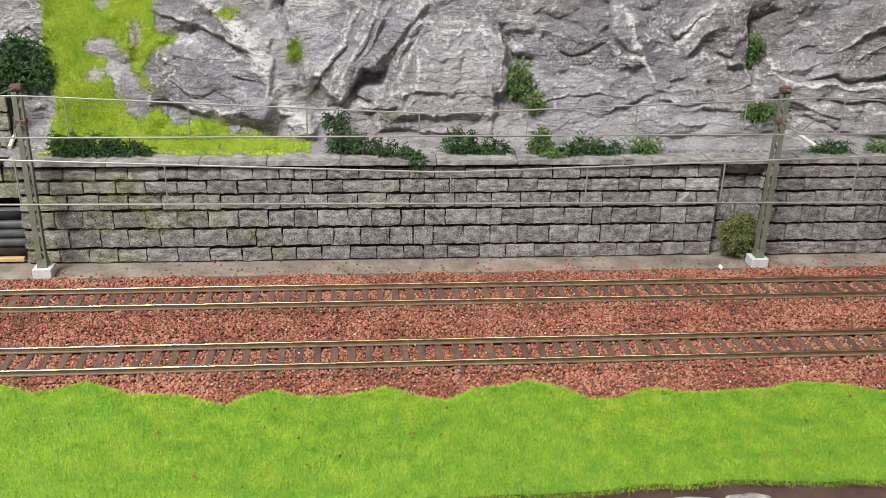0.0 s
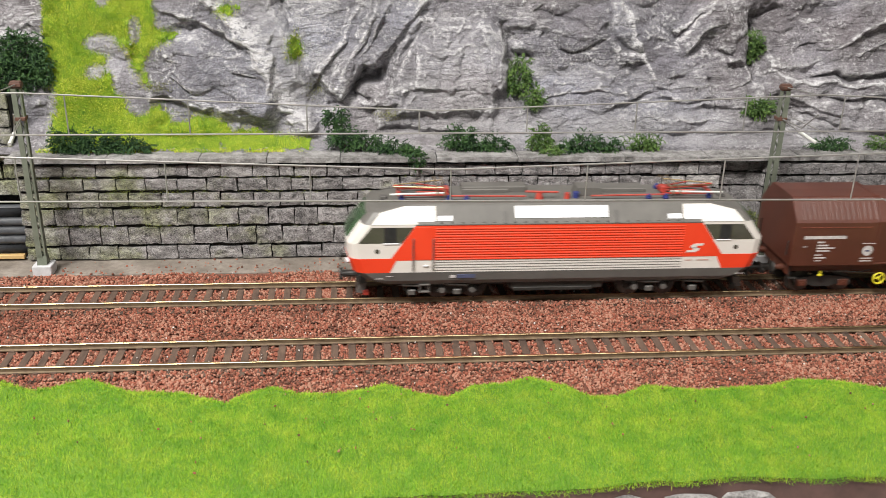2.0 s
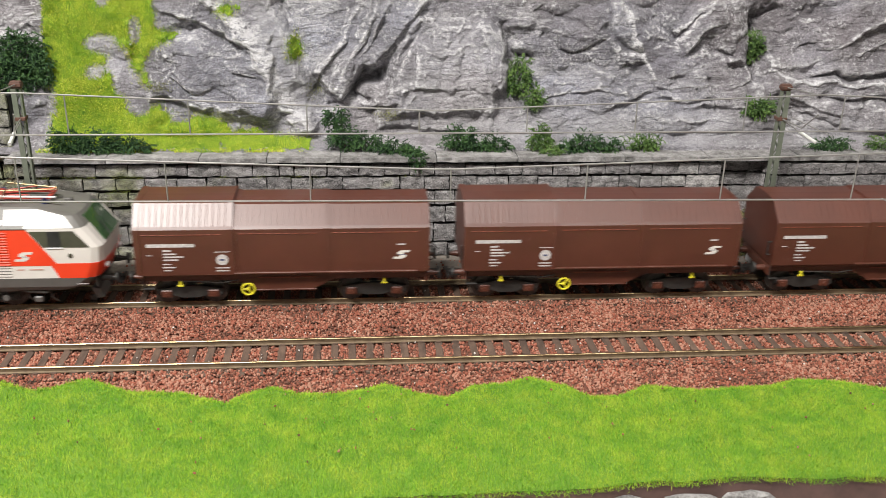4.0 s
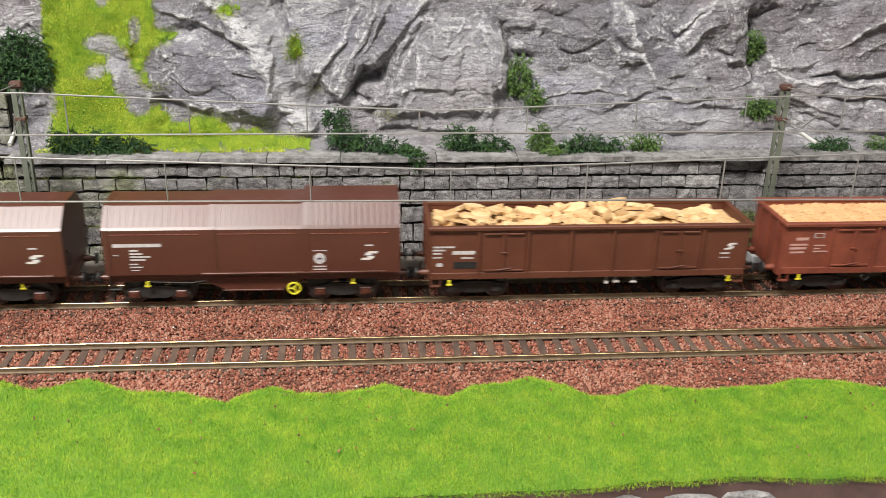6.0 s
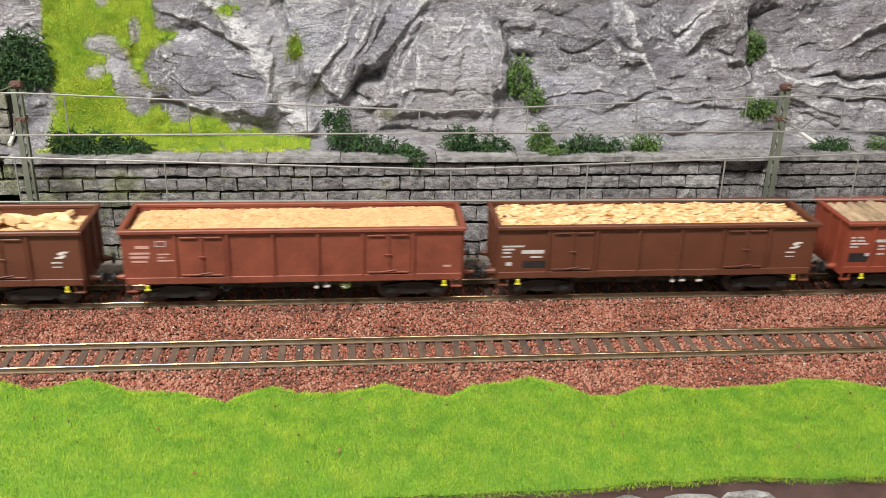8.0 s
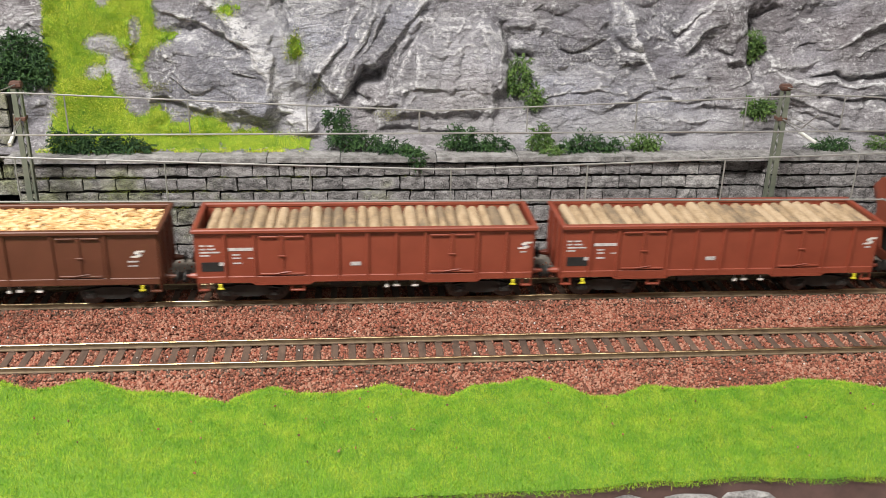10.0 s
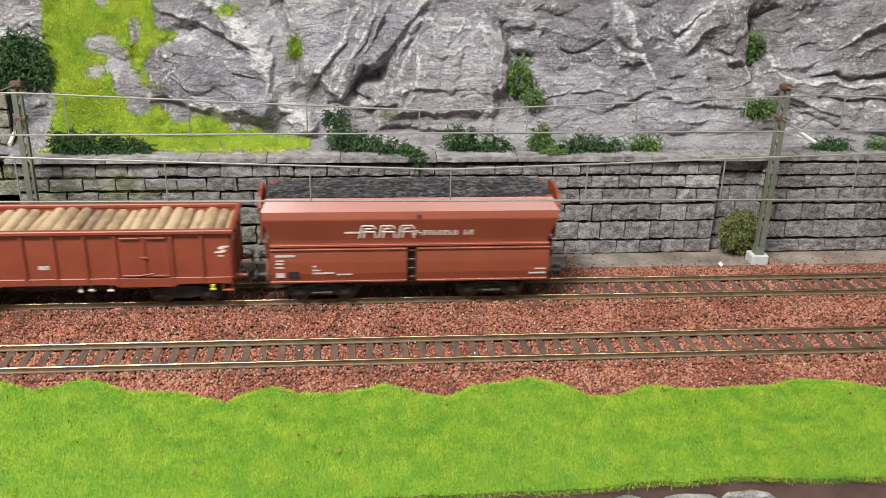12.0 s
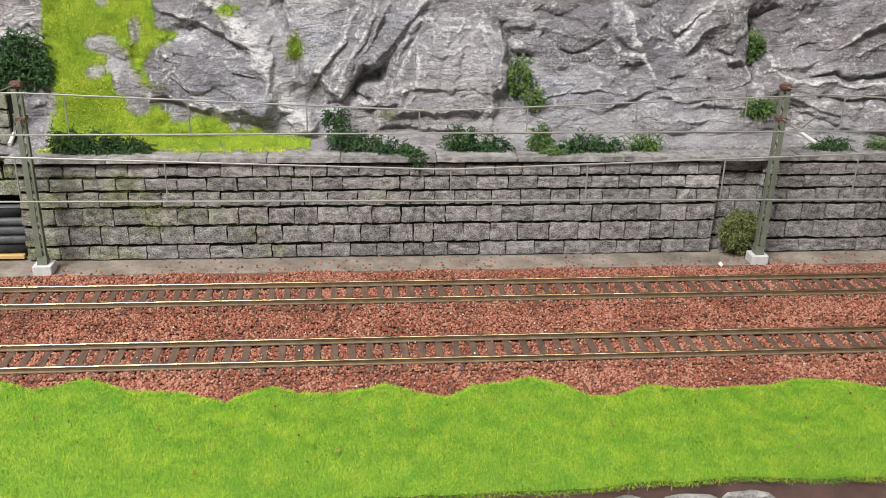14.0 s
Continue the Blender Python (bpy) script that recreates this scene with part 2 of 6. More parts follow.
    b = nt.nodes.new("ShaderNodeBump")
    b.inputs["Strength"].default_value, b.inputs["Distance"].default_value = 1.0, 0.0017
    nt.links.new(h, b.inputs["Height"])
    nt.links.new(b.outputs[0], bs.inputs["Normal"])
    return m


M_ROCK = rock_material()


# ---- mesh helpers, all in millimetres ----
class Shape:
    def __init__(self):
        self.v, self.f, self.m = [], [], []

    def add(self, verts, faces, mi=0):
        o = len(self.v)
        self.v += [tuple(p) for p in verts]
        self.f += [tuple(i + o for i in q) for q in faces]
        self.m += [mi] * len(faces)
        return self

    def box(self, x0, x1, y0, y1, z0, z1, c=0.15, mi=0):
        """A box with chamfered edges."""
        c = min(c, (x1 - x0) * 0.3, (y1 - y0) * 0.3, (z1 - z0) * 0.3)
        cx, cy, cz, hx, hy, hz = (x0 + x1) / 2, (y0 + y1) / 2, (z0 + z1) / 2, (x1 - x0) / 2, (y1 - y0) / 2, (z1 - z0) / 2
        v, idx = [], {}
        for sx in (-1, 1):
            for sy in (-1, 1):
                for sz in (-1, 1):
                    for a in range(3):
                        d = [hx - c, hy - c, hz - c]
                        d[a] = (hx, hy, hz)[a]
                        idx[sx, sy, sz, a] = len(v)
                        v.append((cx + sx * d[0], cy + sy * d[1], cz + sz * d[2]))
        f = []
        for a in range(3):
            b, e = (a + 1) % 3, (a + 2) % 3
            for s in (-1, 1):
                q = []
                for sb, se in ((-1, -1), (1, -1), (1, 1), (-1, 1)):
                    k = [0, 0, 0]
                    k[a], k[b], k[e] = s, sb, se
                    q.append(idx[(*k, a)])
                f.append(q if s > 0 else q[::-1])
            for sb in (-1, 1):
                for se in (-1, 1):
                    k0, k1 = [0, 0, 0], [0, 0, 0]
                    k0[a], k1[a] = -1, 1
                    k0[b] = k1[b] = sb
                    k0[e] = k1[e] = se
                    q = [idx[(*k0, b)], idx[(*k1, b)], idx[(*k1, e)], idx[(*k0, e)]]
                    f.append(q if sb * se > 0 else q[::-1])
        for sx in (-1, 1):
            for sy in (-1, 1):
                for sz in (-1, 1):
                    q = [idx[sx, sy, sz, 0], idx[sx, sy, sz, 1], idx[sx, sy, sz, 2]]
                    f.append(q if sx * sy * sz > 0 else q[::-1])
        return self.add(v, f, mi)

    def tube(self, a, b, r0, r1=None, n=10, caps=True, mi=0):
        a, b = Vector(a), Vector(b)
        r1 = r0 if r1 is None else r1
        d = (b - a).normalized()
        u = d.orthogonal().normalized()
        w = d.cross(u)
        v, f = [], []
        for p, r in ((a, r0), (b, r1)):
            for i in range(n):
                t = 2 * math.pi * i / n
                v.append(p + (u * math.cos(t) + w * math.sin(t)) * r)
        for i in range(n):
            j = (i + 1) % n
            f.append((i, j, n + j, n + i))
        if caps:
            f += [tuple(range(n))[::-1], tuple(range(n, 2 * n))]
        return self.add(v, f, mi)

    def ring(self, c, r, rr, axis=1, n=20, k=6, mi=0):
        v, f = [], []
        for i in range(n):
            t = 2 * math.pi * i / n
            for j in range(k):
                s = 2 * math.pi * j / k
                q = [(r + rr * math.cos(s)) * math.cos(t), rr * math.sin(s), (r + rr * math.cos(s)) * math.sin(t)]
                if axis == 0:
                    q = [q[1], q[0], q[2]]
                v.append((c[0] + q[0], c[1] + q[1], c[2] + q[2]))
                f.append((i * k + j, ((i + 1) % n) * k + j, ((i + 1) % n) * k + (j + 1) % k, i * k + (j + 1) % k))
        return self.add(v, f, mi)

    def prism(self, poly, x0, x1, axis=0, mi=0):
        """A closed polygon of two coordinates, drawn out along an axis. axis 0: poly is (y, z); 1: (x, z); 2: (x, y)."""
        n, v = len(poly), []
        for s in (x0, x1):
            for a, b in poly:
                v.append((s, a, b) if axis == 0 else (a, s, b) if axis == 1 else (a, b, s))
        f = [(i, (i + 1) % n, n + (i + 1) % n, n + i) for i in range(n)] + [tuple(range(n))[::-1], tuple(range(n, 2 * n))]
        return self.add(v, f, mi)

    def loft(self, rows, close=True, mi=0):
        """Rows of points joined in order; the ends are filled when close."""
        n, v, f = len(rows[0]), [], []
        for r in rows:
            v += r
        for k in range(len(rows) - 1):
            for i in range(n):
                j = (i + 1) % n
                f.append((k * n + i, k * n + j, (k + 1) * n + j, (k + 1) * n + i))
        if close:
            f += [tuple(range(n))[::-1], tuple(range((len(rows) - 1) * n, len(rows) * n))]
        return self.add(v, f, mi)

    def data(self, name, mats, smooth=False):
        me = bpy.data.meshes.new(name)
        me.from_pydata([(x * MM, y * MM, z * MM) for x, y, z in self.v], [], self.f)
        for m in mats if isinstance(mats, (list, tuple)) else [mats]:
            me.materials.append(m)
        me.polygons.foreach_set("material_index", self.m)
        bm = bmesh.new()
        bm.from_mesh(me)
        bmesh.ops.recalc_face_normals(bm, faces=bm.faces)
        bm.to_mesh(me)
        bm.free()
        if smooth:
            me.polygons.foreach_set("use_smooth", [True] * len(me.polygons))
        return me


def part(name, shape, mats, parent=None, label="", smooth=False, at=None):
    """One mesh object under a thing or a part."""
    ob = new(name, shape.data(name, mats, smooth) if isinstance(shape, Shape) else shape)
    if parent is not None:
        ob.parent = parent
    if at is not None:
        ob.location = [c * MM for c in at]
    if label:
        ob["label"] = label
    return ob


def thing(name, label, category, group="", at=(0, 0, 0), kind=""):
    ob = new(name)
    ob.empty_display_size = 0.01
    ob.location = [c * MM for c in at]
    return tagged(ob, label, category, group, kind)


def fast_mesh(name, verts, faces, m, smooth=False):
    """A large mesh from arrays, in millimetres."""
    verts, faces = np.asarray(verts, dtype=np.float32) * MM, np.asarray(faces, dtype=np.int32)
    me = bpy.data.meshes.new(name)
    k = faces.shape[1]
    me.vertices.add(len(verts))
    me.vertices.foreach_set("co", verts.ravel())
    me.loops.add(faces.size)
    me.loops.foreach_set("vertex_index", faces.ravel())
    me.polygons.add(len(faces))
    me.polygons.foreach_set("loop_start", np.arange(0, faces.size, k, dtype=np.int32))
    me.polygons.foreach_set("use_smooth", np.full(len(faces), smooth))
    me.update(calc_edges=True)
    me.validate()
    me.materials.append(m)
    return me


rng = np.random.default_rng(7)

# ---- room and table ----
def room():
    for name, b in (("floor", (-3200, 3200, -2600, 1300, -1050, -1000)), ("ceiling", (-3200, 3200, -2600, 1300, 1500, 1550)),
                    ("wall_north", (-3200, 3200, 1250, 1300, -1000, 1500)), ("wall_south", (-3200, 3200, -2600, -2550, -1000, 1500)),
                    ("wall_west", (-3200, -3150, -2550, 1250, -1000, 1500)), ("wall_east", (3150, 3200, -2550, 1250, -1000, 1500))):
        tagged(part(name, Shape().box(*b, c=1), M_FLOOR if name == "floor" else M_ROOM), kind="structure")
    t = thing("layout_table", "long brown layout table carrying the model railway", "table")
    part("tabletop", Shape().box(-2400, 2400, -158, 420, -34, -12, 1), M_TABLE, t)
    for x in (-2300, -800, 800, 2300):
        for y in (-130, 390):
            part("leg", Shape().box(x - 25, x + 25, y - 22, y + 22, -1000, -34, 2), M_TABLE, t)


room()

# ---- ground: trackbed, path ----
TRACKS = (0.0, -52.8)
tagged(part("trackbed", Shape().box(-2400, 2400, -97, 27, -12, -3.6, 0.5), M_BALLAST), "red-brown ballast bed under both tracks", "trackbed", kind="structure")
tagged(part("path", Shape().box(-2400, 2400, 27, 48, -12, -3.0, 0.3), M_PATH), "grey-brown walkway strip between wall and ballast", "path", kind="structure")


def rail_shape(x0, x1):
    s = Shape()
    s.prism([(-0.85, -2.35), (0.85, -2.35), (0.85, -2.05), (0.22, -1.75), (0.22, -0.75), (0.4, -0.6), (0.4, -0.32), (-0.4, -0.32), (-0.4, -0.6), (-0.22, -0.75), (-0.22, -1.75), (-0.85, -2.05)], x0, x1)
    return s


SLEEPER = Shape().box(-1.45, 1.45, -14.2, 14.2, -4.2, -2.4, 0.2)
for dy in (-8.6, 8.6):
    SLEEPER.box(-1.0, 1.0, dy - 1.7, dy - 0.9, -2.45, -1.85, 0.1).box(-1.0, 1.0, dy + 0.9, dy + 1.7, -2.45, -1.85, 0.1)
SLEEPER = SLEEPER.data("sleeper", M_SLEEPER)
PITCH = 6.797
for k, (yc, x0) in enumerate(zip(TRACKS, (-166.76, -152.02))):
    t = thing("railway_track", "model railway track with brass-topped rails on dark brown sleepers", "railway track", "tracks", at=(0, yc, 0))
    for s in (-8.6, 8.6):
        rail = part("rail", rail_shape(-2300, 2300), M_RAIL, t, at=(0, s, 0))
        part("rail_head", Shape().box(-2300, 2300, -0.42, 0.42, -0.36, 0, 0.13), M_RAILTOP, rail, "worn shiny rail head")
    n0 = -int((x0 + 260) / PITCH) - 1
    far = Shape()
    for i in range(n0 - 300, n0 + 400):
        x = x0 + PITCH * i
        if -262 < x < 330:
            part("sleeper", SLEEPER, None, t, at=(x, 0, 0)).rotation_euler[2] = radians(random.uniform(-1.2, 1.2))
        elif abs(x) < 2290:
            far.box(x - 1.45, x + 1.45, -14.2, 14.2, -4.2, -2.4, 0.2)
    tagged(part("far_sleepers", far, M_SLEEPER, t), kind="stuff")


# ---- ballast stones ----
def stones(n, xs, ys, zs, r0, r1, m, name):
    phi = (1 + 5 ** 0.5) / 2
    ico = np.array([(-1, phi, 0), (1, phi, 0), (-1, -phi, 0), (1, -phi, 0), (0, -1, phi), (0, 1, phi), (0, -1, -phi), (0, 1, -phi), (phi, 0, -1), (phi, 0, 1), (-phi, 0, -1), (-phi, 0, 1)]) / 1.9
    tri = np.array([(0, 11, 5), (0, 5, 1), (0, 1, 7), (0, 7, 10), (0, 10, 11), (1, 5, 9), (5, 11, 4), (11, 10, 2), (10, 7, 6), (7, 1, 8), (3, 9, 4), (3, 4, 2), (3, 2, 6), (3, 6, 8), (3, 8, 9), (4, 9, 5), (2, 4, 11), (6, 2, 10), (8, 6, 7), (9, 8, 1)])
    c = np.stack([xs, ys, zs], 1)
    r = rng.uniform(r0, r1, n)[:, None, None]
    v = ico[None] * rng.uniform(0.65, 1.25, (n, 12, 1)) * rng.uniform(0.75, 1.2, (n, 1, 3)) * r
    a = rng.uniform(0, 6.28, n)
    ca, sa = np.cos(a)[:, None], np.sin(a)[:, None]
    v = np.stack([v[..., 0] * ca - v[..., 1] * sa, v[..., 0] * sa + v[..., 1] * ca, v[..., 2]], 2) + c[:, None]
    f = tri[None] + (np.arange(n) * 12)[:, None, None]
    return new(name, fast_mesh(name, v.reshape(-1, 3), f.reshape(-1, 3), m))


def ballast():
    n = 135000
    x, y = rng.uniform(-265, 335, n), rng.uniform(-97, 27.5, n)
    z = np.full(n, -3.0)
    for yc, x0 in zip(TRACKS, (-166.76, -152.02)):
        d = np.abs(y - yc)
        inside = d < 14.6
        ph = ((x - x0) / PITCH + 0.5) % 1 - 0.5
        on = inside & (np.abs(ph) * PITCH < 1.15) & (d < np.where(rng.uniform(0, 1, n) > 0.7, 14.6, 10.2)) & (rng.uniform(0, 1, n) > 0.02)
        near_rail = (np.abs(d - 8.6) < 1.05)
        z = np.where(inside, np.where(d > 10.2, -2.45, -3.1), z)
        z = np.where(on | near_rail, -99, z)
    mid = np.abs(y + 26.4) < 11.5
    z = np.where(mid, -2.2 - 0.05 * np.abs(y + 26.4), z)
    z = np.where(y > 15, -2.7 - 0.02 * (y - 15), z)
    z = np.where(y > 24.5 + 1.6 * np.sin(x * 0.11) + rng.normal(0, 0.8, n), -99, z)
    z = np.where(y < -68, -3.0, z)
    k = z > -50
    x, y, z = x[k], y[k], z[k] + rng.normal(0, 0.22, k.sum())
    ob = stones(len(x), x, y, z, 0.36, 0.68, M_GRAVEL, "ballast_stones")
    tagged(ob, "loose red-brown ballast stones between and beside the rails", "ballast", kind="stuff")
    n = 260
    x, y = rng.uniform(-180, 250, n), rng.uniform(-92, 24, n)
    y = np.where(np.abs(np.abs(y - np.round(y / -52.8) * -52.8) - 8.6) < 1.4, y + 3.2, y)
    tagged(stones(n, x, y, np.full(n, -1.9), 0.25, 0.5, M_PALECHIP, "pale_chips"), "tiny pale plaster chips strewn over the ballast", "chips", kind="stuff")
    # a few stones strayed onto the path
    n = 420
    ob = stones(n, rng.uniform(-170, 250, n), np.minimum(26 + rng.gamma(1.3, 4.5, n), 41.5), np.full(n, -2.8), 0.2, 0.7, M_GRAVEL, "stray_stones")
    tagged(ob, "stray reddish ballast stones lying on the walkway", "gravel", kind="stuff")


ballast()

# ---- retaining wall of grey blocks ----
COURSES = (-3.0, 4.4, 14.1, 23.1, 31.0, 37.8, 44.2)
JOINTS = {
    1: [-158.2, -145.0, -131.9, -119.0, -104.5, -89.6, -74.9, -60.8, -49.1, -37.3, -23.6, -10.9, 2.2, 11.5, 23.4, 38.9, 52.1, 66.0, 80.9, 93.7, 106.9, 118.9, 129.9, 141.7],
    2: [-153.2, -138.9, -126.4, -112.0, -96.3, -81.3, -67.7, -55.4, -43.5, -31.3, -18.6, -4.6, 6.5, 16.2, 30.8, 43.8, 57.1, 72.9, 87.0, 98.3, 110.5, 123.4, 135.3, 147.6],
    3: [-158.5, -145.8, -132.3, -117.6, -103.3, -89.4, -75.4, -61.6, -49.5, -38.6, -24.5, -13.2, 0.7, 11.8, 21.8, 36.7, 49.0, 64.3, 79.5, 93.4, 103.1, 115.6, 127.4, 140.5],
    4: [-151.9, -137.7, -124.5, -109.8, -95.4, -83.0, -67.9, -56.0, -44.6, -33.8, -19.8, -6.6, 4.9, 16.6, 26.2, 31.9, 43.8, 57.9, 72.4, 86.6, 97.9, 110.5, 121.0, 134.3, 144.5],
    5: [-158.7, -144.1, -129.6, -116.4, -102.1, -88.9, -75.0, -61.5, -50.5, -40.6, -26.8, -12.6, 0.0, 11.5, 23.3, 36.5, 51.5, 65.4, 80.0, 91.6, 105.1, 115.7, 126.1, 138.2],
    6: [-151.9, -137.6, -123.5, -110.0, -97.0, -82.1, -67.8, -55.9, -48.8, -33.8, -19.1, -7.1, 4.5, 16.3, 30.7, 44.8, 57.7, 72.5, 85.8, 97.8, 109.7, 120.8, 133.6, 143.6]}
JOINTS_EAST = {
    1: [200.4, 214.1, 231.0], 2: [192.0, 206.4, 219.0, 233.6], 3: [185.3, 198.7, 211.1, 226.5, 239.6], 4: [189.6, 204.2, 216.4, 229.7, 240.7], 5: [183.9, 197.2, 210.3, 223.7, 236.9], 6: [189.7, 204.0, 217.3, 230.7]}


def block_mesh(seed, stone):
    """A rough-faced block 13 by 8 mm, front at y = 0."""
    r = random.Random(seed)
    s = Shape()
    nx, nz = 6, 4
    v = []
    for j in range(nz + 1):
        for i in range(nx + 1):
            edge = i in (0, nx) or j in (0, nz)
            v.append(((i / nx - 0.5) + (r.uniform(-0.02, 0.02) if 0 < i < nx else r.uniform(-0.022, 0.022)), (r.uniform(0.02, 0.26) if edge else r.uniform(-0.15, 0.12)), (j / nz - 0.5) + (0 if 0 < j < nz else r.uniform(-0.05, 0.03) if j else r.uniform(-0.02, 0.08))))
    n = len(v)
    ring = [i for i in range(nx + 1)] + [(nx + 1) * j + nx for j in range(1, nz + 1)] + [(nx + 1) * nz + i for i in range(nx - 1, -1, -1)] + [(nx + 1) * j for j in range(nz - 1, 0, -1)]
    f = [(j * (nx + 1) + i, j * (nx + 1) + i + 1, (j + 1) * (nx + 1) + i + 1, (j + 1) * (nx + 1) + i) for j in range(nz) for i in range(nx)]
    v += [(v[i][0], 2.6, v[i][2]) for i in ring]
    m = len(ring)
    f += [(ring[i], n + i, n + (i + 1) % m, ring[(i + 1) % m]) for i in range(m)]
    s.add(v, f)
    me = s.data("block", stone)
    for vert in me.vertices:
        vert.co.x, vert.co.z = vert.co.x * 13, vert.co.z * 8
    return me


BLOCKS = [block_mesh(i, M_STONE) for i in range(12)]
PALE = [block_mesh(i, M_PALESTONE) for i in range(2)]
wall = thing("wall_back", "retaining wall of rough grey stone blocks in courses", "wall", at=(0, 0, 0), kind="structure")
part("wall_core", Shape().box(-173, 154.5, 44.4, 50, -3, 45, 0.2).box(154.5, 178, 48.3, 52, -3, 45, 0.2).box(178, 345, 43.3, 50, -3, 45, 0.2), M_JOINT_SHADE, wall, "dark mortar behind the blocks")


def lay(course, xs, y, gap=0.55):
    z0, z1 = COURSES[course - 1], COURSES[course]
    for a, b in zip(xs, xs[1:]):
        pale = (course in (5, 6) and 128 < (a + b) / 2 < 147) or (course == 4 and 134 < (a + b) / 2 < 142)
        o = part("stone_block", random.choice(PALE if pale else BLOCKS), None, wall, at=((a + b) / 2, y + random.uniform(-0.25, 0.25), (z0 + z1) / 2 + random.uniform(-0.12, 0.12)))
        o.scale = ((b - a - gap * random.uniform(0.6, 1.5)) / 13, 1, (z1 - z0 - 1.1 * random.uniform(0.5, 1.7)) / 8)
        o.rotation_euler = (radians(random.uniform(-0.8, 0.8)), radians(random.uniform(-0.7, 0.7)), radians(random.uniform(-0.6, 0.6)))


for c in range(1, 7):
    lay(c, [-173.0] + JOINTS[c] + [155.0], 42.3)
    xs = JOINTS_EAST[c][:]
    while xs[-1] < 300:
        xs.append(xs[-1] + random.uniform(11.5, 15))
    lay(c, [178.0] + xs, 41.2)
    lay(c, [155.5, 166 + random.uniform(-4, 4), 177.5], 46.2)
    part("stone_block", Shape().box(176.7, 178.5, 43.5, 48.2, COURSES[c - 1] + 0.4, COURSES[c] - 0.4, 0.4), M_STONE, wall)
x = -176.0
while x < 300:
    w = random.uniform(30, 52)
    r = random.Random(int(x))
    n = 9
    top = lambda f: 47.5 + r.uniform(-0.35, 0.25)
    rows = [[(x + (w - 0.4) * i / n, 40.5 + r.uniform(-0.4, 0.4), 45.3 + r.uniform(-0.2, 0.15)), (x + (w - 0.4) * i / n, 40.7 + r.uniform(-0.4, 0.3), top(i)), (x + (w - 0.4) * i / n, 53, 47.4), (x + (w - 0.4) * i / n, 53, 45.2)] for i in range(n + 1)]
    part("cap_stone", Shape().loft(rows), M_CAP, wall)
    x += w

# ---- rock face above the wall ----
def lerp_noise(x, z, scale, seed):
    """Smooth value noise on arrays."""
    g = np.random.default_rng(seed).uniform(-1, 1, (256, 256))
    u, w = x / scale + 50.3, z / scale + 41.7
    i, j = np.floor(u).astype(int), np.floor(w).astype(int)
    a, b = u - i, w - j
    a, b = a * a * (3 - 2 * a), b * b * (3 - 2 * b)
    p = lambda q, r: g[q % 256, r % 256]
    return (p(i, j) * (1 - a) + p(i + 1, j) * a) * (1 - b) + (p(i, j + 1) * (1 - a) + p(i + 1, j + 1) * a) * b


def facets(x, z, cell, seed, tilt, height, ax=1.0, turn=0.0):
    """Broken rock: tilted plates, drawn out along the strata, that meet in creases."""
    c, q = math.cos(radians(turn)), math.sin(radians(turn))
    u, w = (x * c + z * q) / ax / cell + 200.0, (-x * q + z * c) / cell + 200.0
    r = np.random.default_rng(seed)
    grid = r.uniform(0, 1, (5, 512, 512))
    i0, j0 = np.floor(u).astype(int), np.floor(w).astype(int)
    out = np.full(x.shape, -1e9)
    for di in (-1, 0, 1):
        for dj in (-1, 0, 1):
            i, j = (i0 + di) % 512, (j0 + dj) % 512
            du, dw = u - (i0 + di + grid[0, i, j]), w - (j0 + dj + grid[1, i, j])
            h = height * (grid[2, i, j] - 0.5) * 3.4 + cell * tilt * ((grid[3, i, j] - 0.5) * 1.7 * du + (grid[4, i, j] - 0.5) * 3.4 * dw) - cell * tilt * 1.1 * (du * du + dw * dw)
            out = np.maximum(out, h)
    return out


def slab(x, z, cx, cz, rx, rz, turn=0.0):
    """A soft-edged patch with a flat middle."""
    c, s = math.cos(radians(turn)), math.sin(radians(turn))
    u, w = (x - cx) * c + (z - cz) * s, -(x - cx) * s + (z - cz) * c
    return 1 / (1 + ((u / rx) ** 2 + (w / rz) ** 2) ** 4)


def block(x, z, cx, cz, rx, rz, turn, rise, gu=0.0, gw=0.0, side=1.6):
    """A tilted rock slab that stands out by rise, with steep broken sides."""
    c, s = math.cos(radians(turn)), math.sin(radians(turn))
    u, w = (x - cx) * c + (z - cz) * s, -(x - cx) * s + (z - cz) * c
    out = np.hypot(np.maximum(np.abs(u) - rx, 0), np.maximum(np.abs(w) - rz, 0))
    return rise + gu * u + gw * w - side * out


def crest(x, z, x0, z0, x1, z1, wl, wr):
    """One along a line, falling off to its left over wl and to its right over wr."""
    dx, dz = x1 - x0, z1 - z0
    n = math.hypot(dx, dz)
    t = ((x - x0) * dx + (z - z0) * dz) / n
    d = ((z - z0) * dx - (x - x0) * dz) / n
    past = np.maximum(np.maximum(-t, t - n), 0)
    k = np.exp(-np.hypot(d / np.where(d > 0, wl, wr), past / min(wl, wr)))
    return k


def smooth(n, times):
    for _ in range(times):
        p = np.pad(n, 1, mode="edge")
        n = 0.25 * n + 0.125 * (p[:-2, 1:-1] + p[2:, 1:-1] + p[1:-1, :-2] + p[1:-1, 2:]) + 0.0625 * (p[:-2, :-2] + p[2:, 2:] + p[:-2, 2:] + p[2:, :-2])
    return n


STEP = 0.42
FIELD_X = np.arange(-300, 380, STEP)
FIELD_Z = np.arange(44, 132, STEP)


